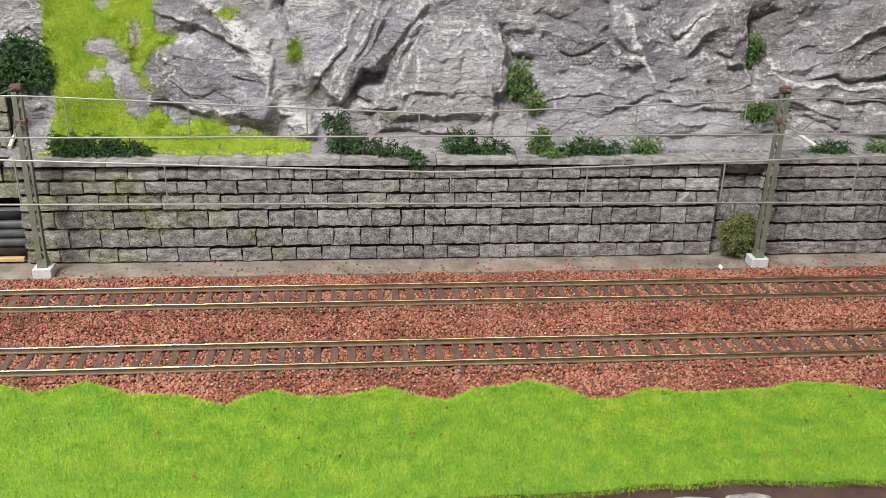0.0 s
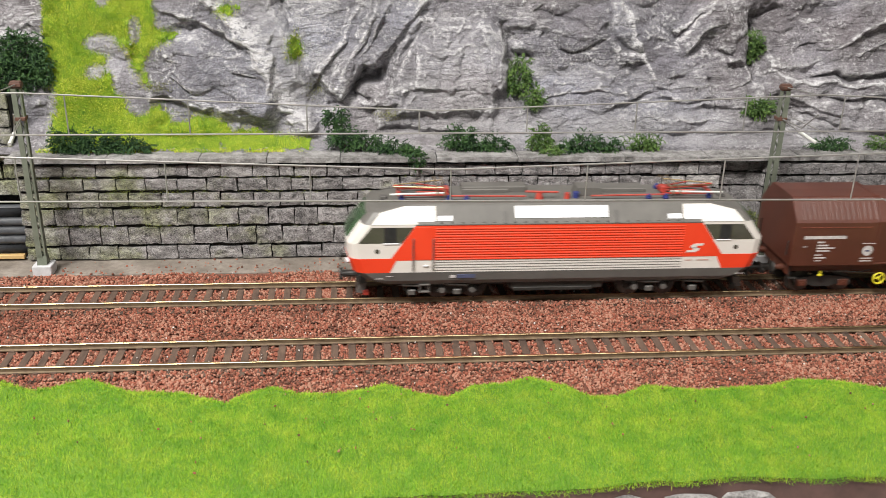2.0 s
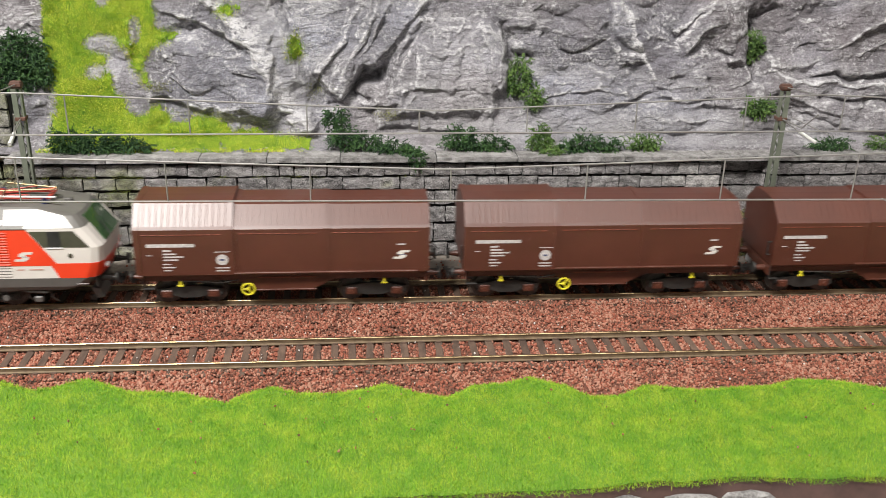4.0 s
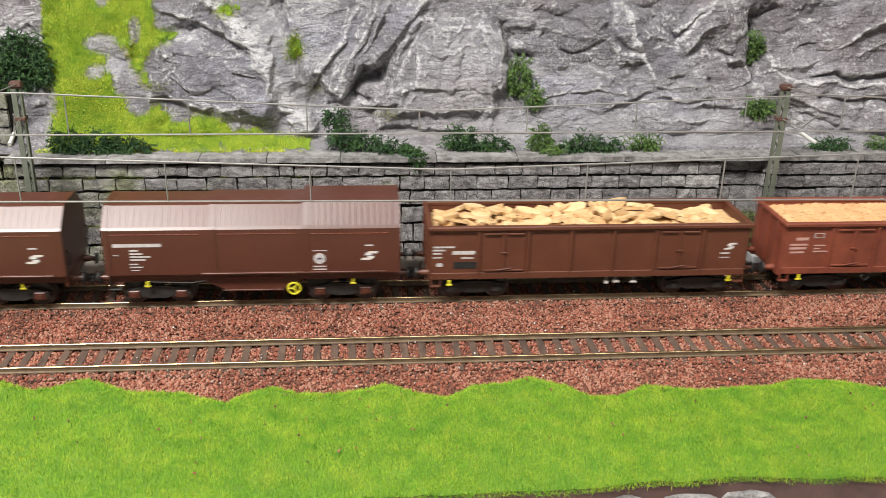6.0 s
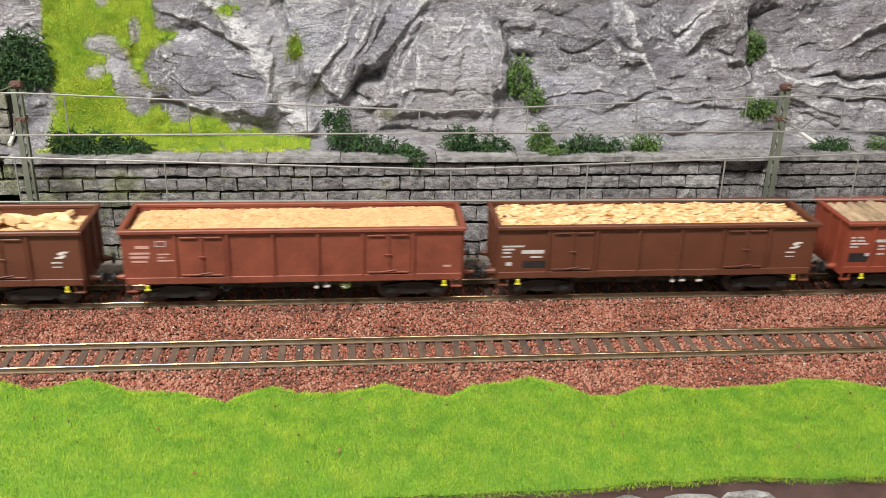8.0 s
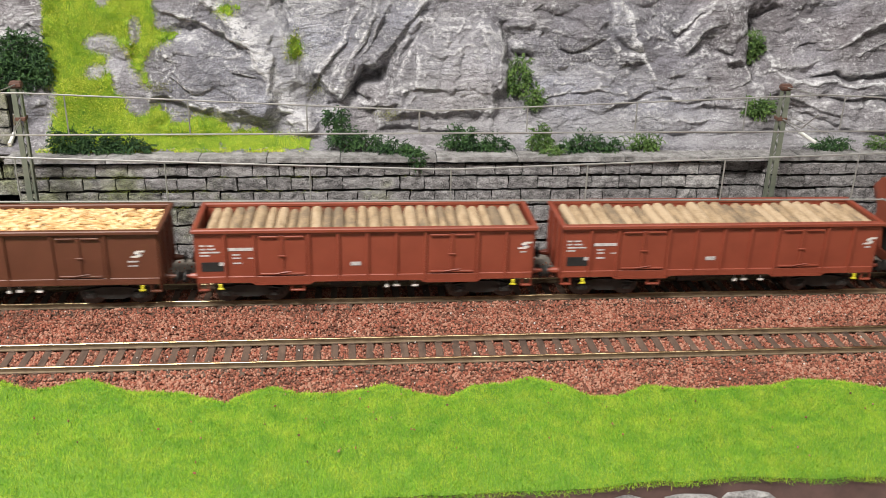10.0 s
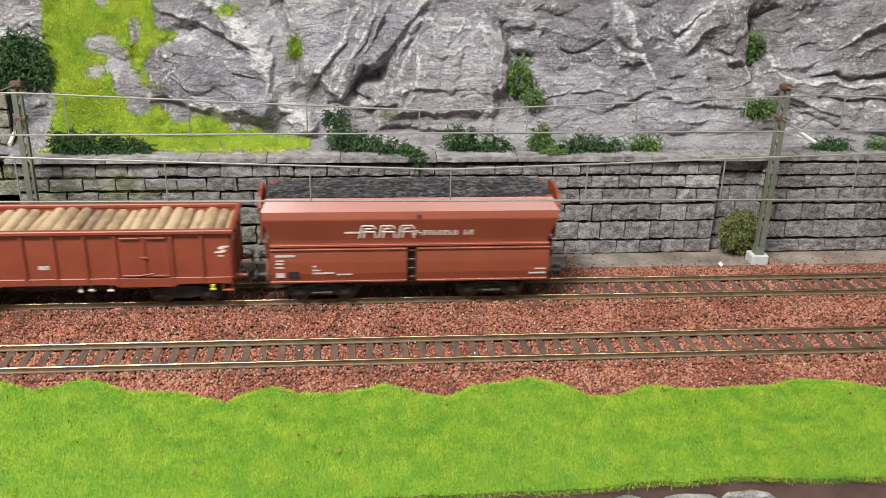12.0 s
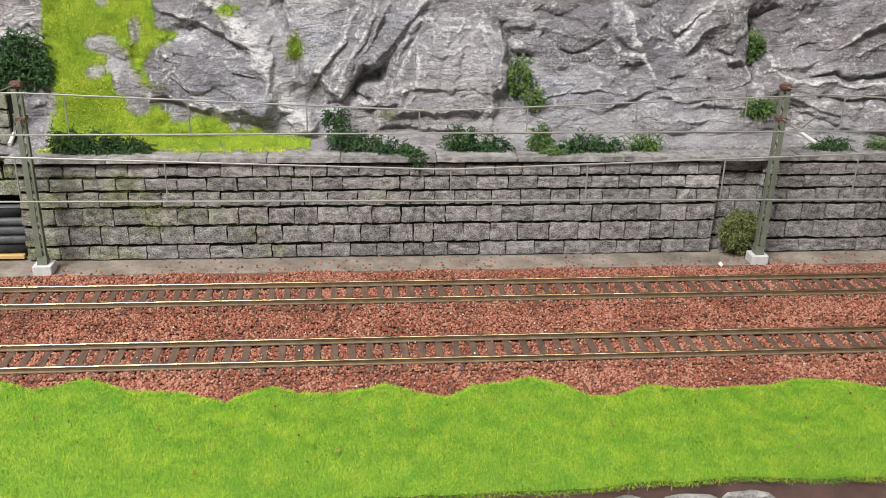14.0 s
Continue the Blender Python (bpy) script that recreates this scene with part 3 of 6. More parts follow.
def rock_field():
    """Depth of the whole rock face on a grid, and where its raised edges are dry-brushed white."""
    x, z = np.meshgrid(FIELD_X, FIELD_Z)
    wx = x + 2.2 * lerp_noise(x, z, 13, 1) + 0.9 * lerp_noise(x, z, 4.5, 2) + 0.25 * lerp_noise(x, z, 1.6, 12)
    wz = z + 2.2 * lerp_noise(x, z, 13, 3) + 0.9 * lerp_noise(x, z, 4.5, 4) + 0.25 * lerp_noise(x, z, 1.6, 14)
    B = lambda *a: block(wx, wz, *a)
    C = lambda *a: crest(wx, wz, *a)

    def layers(turn, seed):
        return 0.8 * facets(wx, wz, 15, seed, 0.26, 0.9, 1.6, turn) + 0.9 * facets(wx, wz, 6.5, seed + 1, 0.30, 0.45, 1.9, turn + 6)
    west = 1 / (1 + np.exp((x + 45) / 5))
    east = 1 / (1 + np.exp((62 - x) / 8))
    grain = layers(-16, 71) * west + layers(56, 81) * (1 - west) * (1 - east) + layers(14, 91) * east
    p = 2.2 * lerp_noise(x, z, 42, 5)
    # west: two broad slabs against a whitened spur, a smooth gully face behind it
    for b in (B(-87, 79, 27, 13, -10, 5.5, 0.05, -0.10), B(-90, 93, 24, 4.5, -6, 3.2, 0.08, -0.15), B(-84, 107, 27, 7, -24, 4.5, 0.06, -0.12), B(-61, 97, 22, 6, -66, 4.0, 0.0, 0.22, 1.0), B(-47, 57, 4, 3.2, 20, 4.0), B(-100, 55, 6, 2.5, -20, 2.5)):
        p = np.maximum(p, b)
    spur = C(-88, 114, -70, 97, 5, 2.5) + C(-70, 99, -65, 85, 5, 2.5) + C(-65, 85, -53, 66, 6, 2.2) + 0.7 * C(-53, 66, -44, 56, 3, 2.5)
    p = p + 4.2 * np.minimum(spur, 1.0)
    p = p - 5.0 * np.minimum(C(-56, 112, -46, 88, 6, 2.2) + C(-46, 88, -38, 66, 5, 2.2), 1)
    p = p - 1.6 * C(-112, 95, -80, 97, 0.9, 2.2) - 1.8 * C(-80, 97, -66, 86, 0.8, 2.5) - 1.2 * C(-104, 88, -66, 84, 0.7, 2.0) - 1.1 * C(-98, 76, -72, 66, 0.8, 1.6)
    # middle: strata fanning up to the east, the cave with its lip, the pale stepped slab
    for b in (B(-22, 93, 19, 7, 58, 4.2, 0.02, -0.16), B(-4, 101, 20, 6, 50, 3.8, 0.0, -0.1), B(-25, 80, 9, 5, 42, 5.0), B(-8, 69.5, 9, 2.6, 14, 4.8, 0.0, 0.15), B(9, 90, 16, 6, 60, 2.8),
              B(22, 69.5, 22, 6.0, 1, 5.6, 0.0, -0.12), B(27, 82, 17, 9, -3, 5.6, 0.0, -0.10), B(30, 93, 13, 7, -6, 4.8, 0.0, -0.10), B(47, 87, 4.0, 13, 6, 5.8, -0.2, 0.0), B(18, 60, 28, 4.5, -2, 2.6)):
        p = np.maximum(p, b)
    p = p - 12 * np.minimum(C(-21, 72, -10, 76.5, 1.9, 1.2) + C(-14, 76, -9, 78, 2.0, 1.4), 1) - 7 * C(-23, 69, -15, 68, 1.5, 1.2) - 4 * C(-34, 66, -21, 71, 1.2, 1.4)
    fan = C(-37, 78, -24, 109, 1.2, 2.5) + C(-30, 75, -8, 113, 1.2, 3) + C(-12, 80, 14, 106, 1.2, 4) + C(-20, 98, -12, 113, 1, 2)
    p = p + 1.5 * fan - 1.8 * C(-33, 80, -17, 110, 1.6, 1.0) - 1.0 * C(-4, 82, 12, 96, 1.2, 0.9)
    steps = C(2, 73, 33, 75, 2, 0.7) + C(14, 90, 38, 91, 2, 0.7) + C(38, 89, 44, 70, 1.2, 1.0) + C(49, 101, 48, 72, 1.0, 1.2)
    p = p + 1.2 * steps - 2.0 * C(41.5, 92, 46, 71, 0.8, 0.8)
    p = p - 10 * np.minimum(C(51, 101, 55, 88, 2.2, 2.5) + C(54, 86, 66, 87, 2.4, 2.0) + 0.6 * C(57, 84, 60, 70, 4, 4), 1)
    # east: rough dark strata, a whitened spur, clefts, long level ledges
    for b in (B(78, 106, 20, 6, -12, 2.6, 0.0, -0.2), B(90, 91, 15, 6, 10, 1.8, 0.0, -0.2), B(112, 99, 7, 14, 12, 4.2, -0.25, 0.0, 1.2), B(148, 84, 14, 4.6, -2, 4.4, 0.0, -0.2), B(130, 92, 12, 6, -20, 3.0), B(150, 104, 12, 5, 32, 4.2, 0.0, -0.2), B(169, 100, 4.5, 14, -2, 4.2, -0.15, 0.0, 1.2),
              B(202, 92, 17, 6, 6, 4.4, 0.0, -0.1), B(226, 105, 24, 7, 17, 5.0, 0.0, -0.12), B(236, 90, 26, 8, 2, 4.0, 0.0, -0.15), B(112, 76, 34, 3.8, -7, 4.0, 0.0, 0.12), B(100, 67.5, 22, 3.0, -2, 2.6), B(158, 71, 22, 5, -4, 3.0), B(220, 74, 34, 3.2, -3, 4.2, 0.0, 0.15), B(158, 59, 44, 2.6, 1, 3.2, 0.0, 0.1), B(96, 60, 26, 2.4, -2, 2.6), B(222, 66, 26, 2.6, -14, 3.6), B(236, 58, 26, 2.6, -4, 3.0)):
        p = np.maximum(p, 0.72 * b)
    white = C(108, 112, 118, 93, 3, 4) + C(118, 93, 127, 79, 1.6, 2.6) + C(137, 97, 153, 109, 1.2, 1.6) + C(168, 89, 179, 75, 1.2, 1.4) + C(225, 98, 247, 108, 1.0, 1.2) + C(184, 82, 210, 77, 1.2, 0.8) + C(210, 77, 247, 75.5, 1.2, 0.8) + C(232, 92, 250, 98, 0.8, 0.8)
    lip = C(81, 71, 98, 74.5, 1.6, 0.6) + C(98, 74.5, 110, 72, 1.6, 0.6) + C(110, 72, 123, 66.5, 1.6, 0.6) + C(121, 62, 195, 60, 1.4, 0.7) + C(128, 74, 156, 76, 1.5, 0.6)
    p = p + 1.9 * np.minimum(white, 1) + 1.3 * np.minimum(lip, 1)
    p = p - 4.2 * np.minimum(C(102, 114, 102, 101, 1.2, 1.4) + C(102, 101, 110, 92, 1.0, 1.6) + C(110, 92, 120, 90, 1.4, 1.0), 1) - 3.4 * C(126, 106, 138, 99, 2.2, 1.2) - 3.0 * C(138, 99, 150, 107, 1.0, 1.6) - 3.5 * C(157, 90, 166, 89, 1.6, 0.8)
    p = p - 9 * np.minimum(C(190, 112, 178, 106, 2.8, 2.8) + C(178, 106, 175.5, 88, 1.4, 2.4) + 0.7 * C(175, 86, 179, 75, 1.0, 1.6), 1) - 5 * C(184, 98, 181, 88, 4, 4)
    p = p - 4.5 * C(206, 79.5, 250, 80, 1.0, 0.8) - 4.0 * C(196, 63, 222, 57, 1.0, 1.3) - 3.2 * C(212, 71, 250, 67.5, 0.9, 0.9) - 2.4 * C(120, 66, 165, 69, 0.9, 0.8) - 2.6 * C(72, 98, 84, 89, 0.9, 1.2) - 2.2 * C(84, 89, 101, 94, 0.7, 1.0) - 2.4 * C(66, 108, 92, 101, 0.9, 1.2) - 2.0 * C(150, 65, 205, 65, 0.9, 0.8)
    p = p - 2.0 * C(-170, 99, -163, 93, 1, 2)
    p = smooth(p, 1)
    # broken texture over the forms; pitted and flaked in patches
    rough = np.clip(0.45 + 0.9 * lerp_noise(x, z, 14, 9) + 0.4 * lerp_noise(x, z, 5, 19), 0.08, 1.1)
    p = p + grain + rough * (0.7 * facets(wx, wz, 2.6, 95, 0.40, 0.22, 1.7, 25) + 0.6 * facets(wx, wz, 1.2, 97, 0.45, 0.16, 1.5, -30)) + 0.22 * lerp_noise(x, z, 2.6, 6) + 0.14 * lerp_noise(x, z, 1.2, 7)
    up = np.clip((z - 47) / 9, 0.10, 1)
    d = np.interp(z, [44, 47, 52, 60, 130], [50.5, 53.5, 61, 65, 88]) - p * up
    # the grass slope runs back evenly, with outcrops in it
    outcrop = np.clip(slab(wx, wz, -135, 92, 9, 4) + slab(wx, wz, -129, 85, 6, 9, 12) + slab(wx, wz, -124, 72, 8, 11, 14) + slab(wx, wz, -122.5, 98, 2.6, 6), 0, 1)
    g = (1 / (1 + np.exp((np.abs(x + 137) - 23) / 2.0))) * (1 - 0.8 * outcrop)
    d = d * (1 - 0.85 * g) + 0.85 * g * (np.interp(z, [44, 47, 56, 130], [50, 52, 58, 94]) + 1.5 * lerp_noise(x, z, 11, 8))
    d = np.maximum(d - 1.7 * outcrop, 50.5)
    # raised edges: where the surface stands out from its surroundings
    q = -d
    brushed = np.clip(2.6 * (q - smooth(q, 3)) + 0.55 * (smooth(q, 2) - smooth(q, 16)) + 0.12 * (smooth(q, 16) - smooth(q, 70)) - 0.10, 0, 0.8)
    streak = 3.0 * np.clip(spur - 0.38, 0, 1) + 0.8 * np.clip(fan - 0.6, 0, 1) + 1.7 * np.clip(white - 0.5, 0, 1) + 1.2 * np.clip(lip - 0.7, 0, 1) + 0.7 * np.clip(steps - 0.65, 0, 1)
    pale = 0.5 * slab(x, z, 26, 78, 24, 24) + 0.4 * slab(x, z, 112, 77, 40, 6, -6) + 0.6 * slab(x, z, 130, 54, 130, 10) + 0.75 * slab(x, z, -55, 86, 7, 30, 22)
    brushed = brushed * np.clip(0.65 + 0.9 * lerp_noise(x, z, 12, 27) + 0.5 * lerp_noise(x, z, 4, 28), 0, 1.2)
    # darker, browner tone over the upper east, with ragged edges
    darker_east = slab(x + 9 * lerp_noise(x, z, 20, 61), z + 6 * lerp_noise(x, z, 14, 62), 165, 104, 105, 30) * np.clip(0.8 + 0.5 * lerp_noise(x, z, 16, 63), 0, 1)
    return d, np.clip(brushed + streak, 0, 1.3), np.clip(pale, 0, 1), darker_east


FIELD, BRUSHED, PALER, DARKER_EAST = rock_field()


def sampled(field, x, z):
    i = np.clip((np.asarray(x) - FIELD_X[0]) / STEP, 0, len(FIELD_X) - 1.01)
    j = np.clip((np.asarray(z) - FIELD_Z[0]) / STEP, 0, len(FIELD_Z) - 1.01)
    a, b = i.astype(int), j.astype(int)
    u, w = i - a, j - b
    return (field[b, a] * (1 - u) + field[b, a + 1] * u) * (1 - w) + (field[b + 1, a] * (1 - u) + field[b + 1, a + 1] * u) * w


def rock_depth(x, z):
    """How far back the rock stands at x and height z, in millimetres."""
    return sampled(FIELD, x, z)


def rock_face():
    xs, zs = np.arange(-262, 346, STEP), np.arange(47.0, 128, STEP)
    X, Z = np.meshgrid(xs, zs)
    D = rock_depth(X, Z)
    v = np.stack([X, D, Z], 2)
    # the ledge from the wall to the rock's foot
    led = []
    for k, t in enumerate(np.linspace(0, 1, 10)[:-1]):
        y = 50.5 + (D[0] - 50.5) * t
        led.append(np.stack([xs, y, 46.8 + 0.9 * t + 0.6 * lerp_noise(xs, y, 4, 21) + 0.3 * lerp_noise(xs, y, 1.5, 22)], 1))
    v = np.concatenate([np.array(led), v], 0)
    r, c = v.shape[:2]
    i = np.arange(r * c).reshape(r, c)
    f = np.stack([i[:-1, :-1], i[:-1, 1:], i[1:, 1:], i[1:, :-1]], 2).reshape(-1, 4)
    me = fast_mesh("rock_face", v.reshape(-1, 3), f, M_ROCK, True)
    for name, field in (("brushed", BRUSHED), ("paler", PALER), ("darker_east", DARKER_EAST)):
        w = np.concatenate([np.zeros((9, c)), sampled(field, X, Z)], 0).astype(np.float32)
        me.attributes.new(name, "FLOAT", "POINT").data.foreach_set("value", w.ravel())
    ob = new("rock_face", me)
    tagged(ob, "craggy grey cast rock face with dry-brushed white edges", "rock face", kind="structure")
    # the hill's body behind and above, out of view
    tagged(part("hill_body", Shape().box(-262, 346, 128, 420, -12, 125, 4), M_ROCK), "plain grey hill body behind the rock", "hill", kind="structure")


rock_face()


# ---- grass ----
def fibres(x, y, z, nrm, length, width, m, name, lean=0.45, comb=0.0):
    """Single tapered grass fibres; comb: how far neighbours lean together."""
    n = len(x)
    base = np.stack([x, y, z], 1)
    d = nrm + rng.normal(0, lean, (n, 3))
    if comb:
        d[:, 0] += comb * (lerp_noise(x, y, 6, 51) + lerp_noise(x, y, 2.2, 52))
        d[:, 1] += comb * (lerp_noise(x, y, 6, 53) + lerp_noise(x, y, 2.2, 54))
    d /= np.linalg.norm(d, axis=1)[:, None]
    L = length * rng.uniform(0.6, 1.25, n)[:, None]
    a = rng.uniform(0, 3.14, n)
    side = np.stack([np.cos(a), np.sin(a) * 0.5, np.zeros(n)], 1) * width * 0.5
    bend = rng.normal(0, 0.25, (n, 3)) * L
    mid = base + d * L * 0.55
    tip = base + d * L + bend * np.array([1, 1, 0.3])
    v = np.stack([base - side, base + side, mid + side * 0.8, mid - side * 0.8, tip], 1).reshape(-1, 3)
    o = (np.arange(n) * 5)[:, None]
    f = np.concatenate([o + np.array([[0, 1, 2]]), o + np.array([[0, 2, 3]]), o + np.array([[3, 2, 4]])], 0)
    return new(name, fast_mesh(name, v, f, m))


EDGE_X = [-260, -200, -146.4, -134.9, -126.1, -117.5, -100.7, -82.3, -74.0, -65.9, -59.8, -51.3, -41.2, -27.5, -11.6, 0.1, 9.7, 20.8, 31.0, 42.2, 53.4, 60.7, 71.9, 84.3, 101.5, 129.4, 140.1, 156.1, 170.1, 220, 330]
EDGE_Y = [-80, -78, -73.0, -79.3, -76.8, -73.0, -83.0, -84.0, -88.1, -91.8, -86.3, -82.6, -88.0, -86.8, -82.3, -88.7, -92.5, -84.0, -84.1, -79.1, -85.3, -93.8, -94.0, -86.9, -92.1, -90.8, -86.2, -89.0, -94.5, -90, -92]


def mat_edge(x):
    return np.interp(x, EDGE_X, EDGE_Y) + 3.0


def front_line(x):
    return np.interp(x, [-260, -120, -77, -27, 33, 60, 97, 147, 330], [-146, -143, -139.5, -139, -139, -138, -137, -138.8, -139]) - 1.6


def mat_height(x, y):
    e = np.clip((mat_edge(x) - y) / 5.0, 0, 1)
    h = -2.2 + 3.4 * np.sqrt(e) + 0.7 * lerp_noise(x, y, 18, 31) + 0.45 * lerp_noise(x, y, 5, 35) * e
    return h - 0.0045 * np.clip(-112 - y, 0, 99) ** 2


def verge():
    xs, t = np.arange(-255, 326, 1.5), np.linspace(0, 1, 60)
    X, T = np.meshgrid(xs, t)
    Y = mat_edge(X) + (front_line(X) - mat_edge(X)) * T
    Z = mat_height(X, Y)
    Z[0] = -3.4
    v = np.stack([X, Y, Z], 2)
    r, c = v.shape[:2]
    i = np.arange(r * c).reshape(r, c)
    f = np.stack([i[:-1, :-1], i[1:, :-1], i[1:, 1:], i[:-1, 1:]], 2).reshape(-1, 4)
    tagged(new("grass_mat", fast_mesh("grass_mat", v.reshape(-1, 3), f, M_GRASSMAT, True)), "soft green grass mat along the front edge", "grass mat", kind="structure")
    # bank under the mat's front edge
    w = np.stack([np.stack([xs, Y[-1] + 0.5, Z[-1] - 0.1], 1), np.stack([xs, Y[-1] - 1.0 + lerp_noise(xs, xs * 0, 7, 33), np.full(xs.shape, -7.0)], 1), np.stack([xs, Y[-1] - 3.5, np.full(xs.shape, -12.2)], 1)], 0)
    i = np.arange(3 * c).reshape(3, c)
    f = np.stack([i[:-1, :-1], i[1:, :-1], i[1:, 1:], i[:-1, 1:]], 2).reshape(-1, 4)
    tagged(new("front_bank", fast_mesh("front_bank", w.reshape(-1, 3), f, M_TABLE, True)), "dark brown earth bank at the layout's front edge", "bank", kind="structure")
    n = 270000
    x = rng.uniform(-175, 225, n)
    y = mat_edge(x) + 0.6 + (front_line(x) - mat_edge(x)) * rng.uniform(0, 1, n) ** 0.95
    ob = fibres(x, y, mat_height(x, y) - 0.1, np.array([0.0, 0.05, 1.0]), 1.5, 0.16, M_GRASS, "front_grass", 0.75, 0.25)
    tagged(ob, "bright lime-green static grass fibres with red flecks", "grass", kind="stuff")
    n = 9000
    x = rng.uniform(-130, 200, n)
    y = front_line(x) + 0.8 - rng.uniform(0, 1.7, n)
    ob = fibres(x, y, mat_height(x, front_line(x)) - 0.3 - 1.2 * np.clip(front_line(x) - y, 0, 3), np.array([0.0, -0.35, 0.8]), 1.7, 0.18, M_GRASS, "edge_grass", 0.5)
    tagged(ob, "ragged grass fibres hanging over the front edge", "grass", kind="stuff")
    n = 70
    x = rng.uniform(-150, 170, n)
    y = mat_edge(x) - 4 + (front_line(x) - mat_edge(x)) * rng.uniform(0, 0.8, n)
    ob = stones(n, x, y, mat_height(x, y) + 1.6, 0.2, 0.55, M_GRAVEL, "fallen_stones")
    tagged(ob, "small reddish stones scattered in the grass", "gravel", kind="stuff")


verge()


def slope_grass():
    def grown(x, z):
        q = lerp_noise(x, z, 9, 41) + 0.5 * lerp_noise(x, z, 3.5, 42)
        west = np.interp(z, [47, 70, 90, 113], [-158, -158, -163, -164])
        east = np.interp(z, [47, 60, 64, 70, 76, 82, 88, 92, 95, 97, 98.5, 101, 113], [-104, -106, -110, -112, -115, -118, -116, -112, -104, -101, -112, -114, -114])
        keep = (x > west + 1.5 * q) & (x < east + 1.8 * q)
        for cx, cz, rx, rz in ((-135, 92, 8.5, 4), (-129, 85, 5.5, 9), (-127, 76, 6.5, 7), (-121, 68, 8, 6.5), (-122.5, 98, 2.4, 6), (-141, 80, 4, 3), (-137, 111, 3, 2.5)):
            keep &= ~((np.hypot((x - cx) / rx, (z - cz) / rz) + 0.35 * q) < 1)
        foot = np.interp(x, [-160, -112, -95, -70, -42], [60, 60, 59, 55, 50]) + 2.5 * q
        tufts = (np.hypot((x + 48) / 3, (z - 92) / 5) + 0.6 * q < 1) | (np.hypot((x + 41) / 3.5, (z - 71) / 5) + 0.6 * q < 1) | (np.hypot((x + 79) / 5, (z - 108) / 2) + 0.6 * q < 1)
        return keep | ((z < foot) & (x < -42) & (x > -160) & (q > -0.9 + 1.1 * np.clip((x + 95) / 45, 0, 1))) | (tufts & (q > -0.3))
    # mat under the fibres
    xs, zs = np.arange(-164, -40, 0.5), np.arange(47, 124, 0.5)
    X, Z = np.meshgrid(xs, zs)
    v = np.stack([X, rock_depth(X, Z) - 0.45, Z + 0.2], 2)
    i = np.arange(X.size).reshape(X.shape)
    f = np.stack([i[:-1, :-1], i[:-1, 1:], i[1:, 1:], i[1:, :-1]], 2)[grown(X[:-1, :-1] + 0.6 * rng.normal(0, 1, (len(zs) - 1, len(xs) - 1)), Z[:-1, :-1] + 0.6 * rng.normal(0, 1, (len(zs) - 1, len(xs) - 1)))]
    tagged(new("slope_grass_mat", fast_mesh("slope_grass_mat", v.reshape(-1, 3), f, M_SLOPEMAT, True)), "yellow-green turf lying on the rock slope", "grass", kind="stuff")
    n = 230000
    x, z = rng.uniform(-164, -40, n), rng.uniform(47.5, 122, n)
    keep = grown(x + rng.normal(0, 1.5, n), z + rng.normal(0, 1.5, n))
    x, z = x[keep], z[keep]
    y = rock_depth(x, z)
    ob = fibres(x, y - 0.3, z, np.array([0.0, -0.75, 0.65]), 1.4, 0.15, M_SLOPEGRASS, "slope_grass", 0.6)
    tagged(ob, "yellow-green grass patches growing over the rock", "grass", kind="stuff")
    # on the ledge and in cracks
    n = 9000
    x = rng.uniform(-165, -45, n)
    y = rng.uniform(50, 60, n)
    k = lerp_noise(x, y, 8, 43) > -0.6 + np.clip((x + 80) / 60, 0, 1) * 0.6
    ob = fibres(x[k], y[k], np.full(k.sum(), 47.0), np.array([0.0, -0.2, 1.0]), 1.9, 0.28, M_SLOPEGRASS, "ledge_grass")
    tagged(ob, "yellow-green grass along the ledge over the wall", "grass", kind="stuff")
    # dry tufts
    xs, zs = [], []
    for cx, cz, w, h, m in ((-38, 72, 6, 5, 260), (-4, 62, 8, 3, 300), (-112, 74, 8, 3, 260), (-88, 62, 16, 3, 420), (-50, 90, 3, 5, 120), (-150, 70, 7, 9, 300), (-48, 96, 2, 5, 80)):
        xs.append(rng.normal(cx, w * 0.5, m)), zs.append(rng.normal(cz, h * 0.5, m))
    x, z = np.concatenate(xs), np.maximum(np.concatenate(zs), 48)
    ob = fibres(x, rock_depth(x, z) + 0.1, z, np.array([0.0, -0.8, 0.6]), 1.6, 0.24, M_DRYGRASS, "dry_grass")
    tagged(ob, "pale dry grass tufts on the rock", "grass", kind="stuff")
    # moss on the wall's top courses
    n = 5000
    x = -165 + rng.gamma(2.0, 30, n)
    z = np.array(COURSES)[rng.integers(2, 6, n)] + rng.normal(0.2, 0.5, n)
    k = (lerp_noise(x, z, 7, 44) > -0.05) & (x < 20)
    x, z, n = x[k], z[k], int(k.sum())
    ob = fibres(x, np.full(n, 42.2), z, np.array([0.0, -1.0, 0.3]), 0.9, 0.16, M_MOSSGREEN, "wall_moss")
    tagged(ob, "thin green moss in the wall joints", "moss", kind="stuff")


slope_grass()


def rubble():
    n = 900
    x, t = rng.uniform(-165, 250, n), rng.uniform(0, 1, n)
    y = 50 + (rock_depth(x, np.full(n, 48.5)) - 50) * t
    z = np.maximum(46.9 + 0.9 * t, 47)
    tagged(stones(n, x, y, z + 0.2, 0.2, 0.9, M_ROCK, "ledge_rubble"), "small grey rubble lying along the ledge", "rubble", kind="stuff")


rubble()


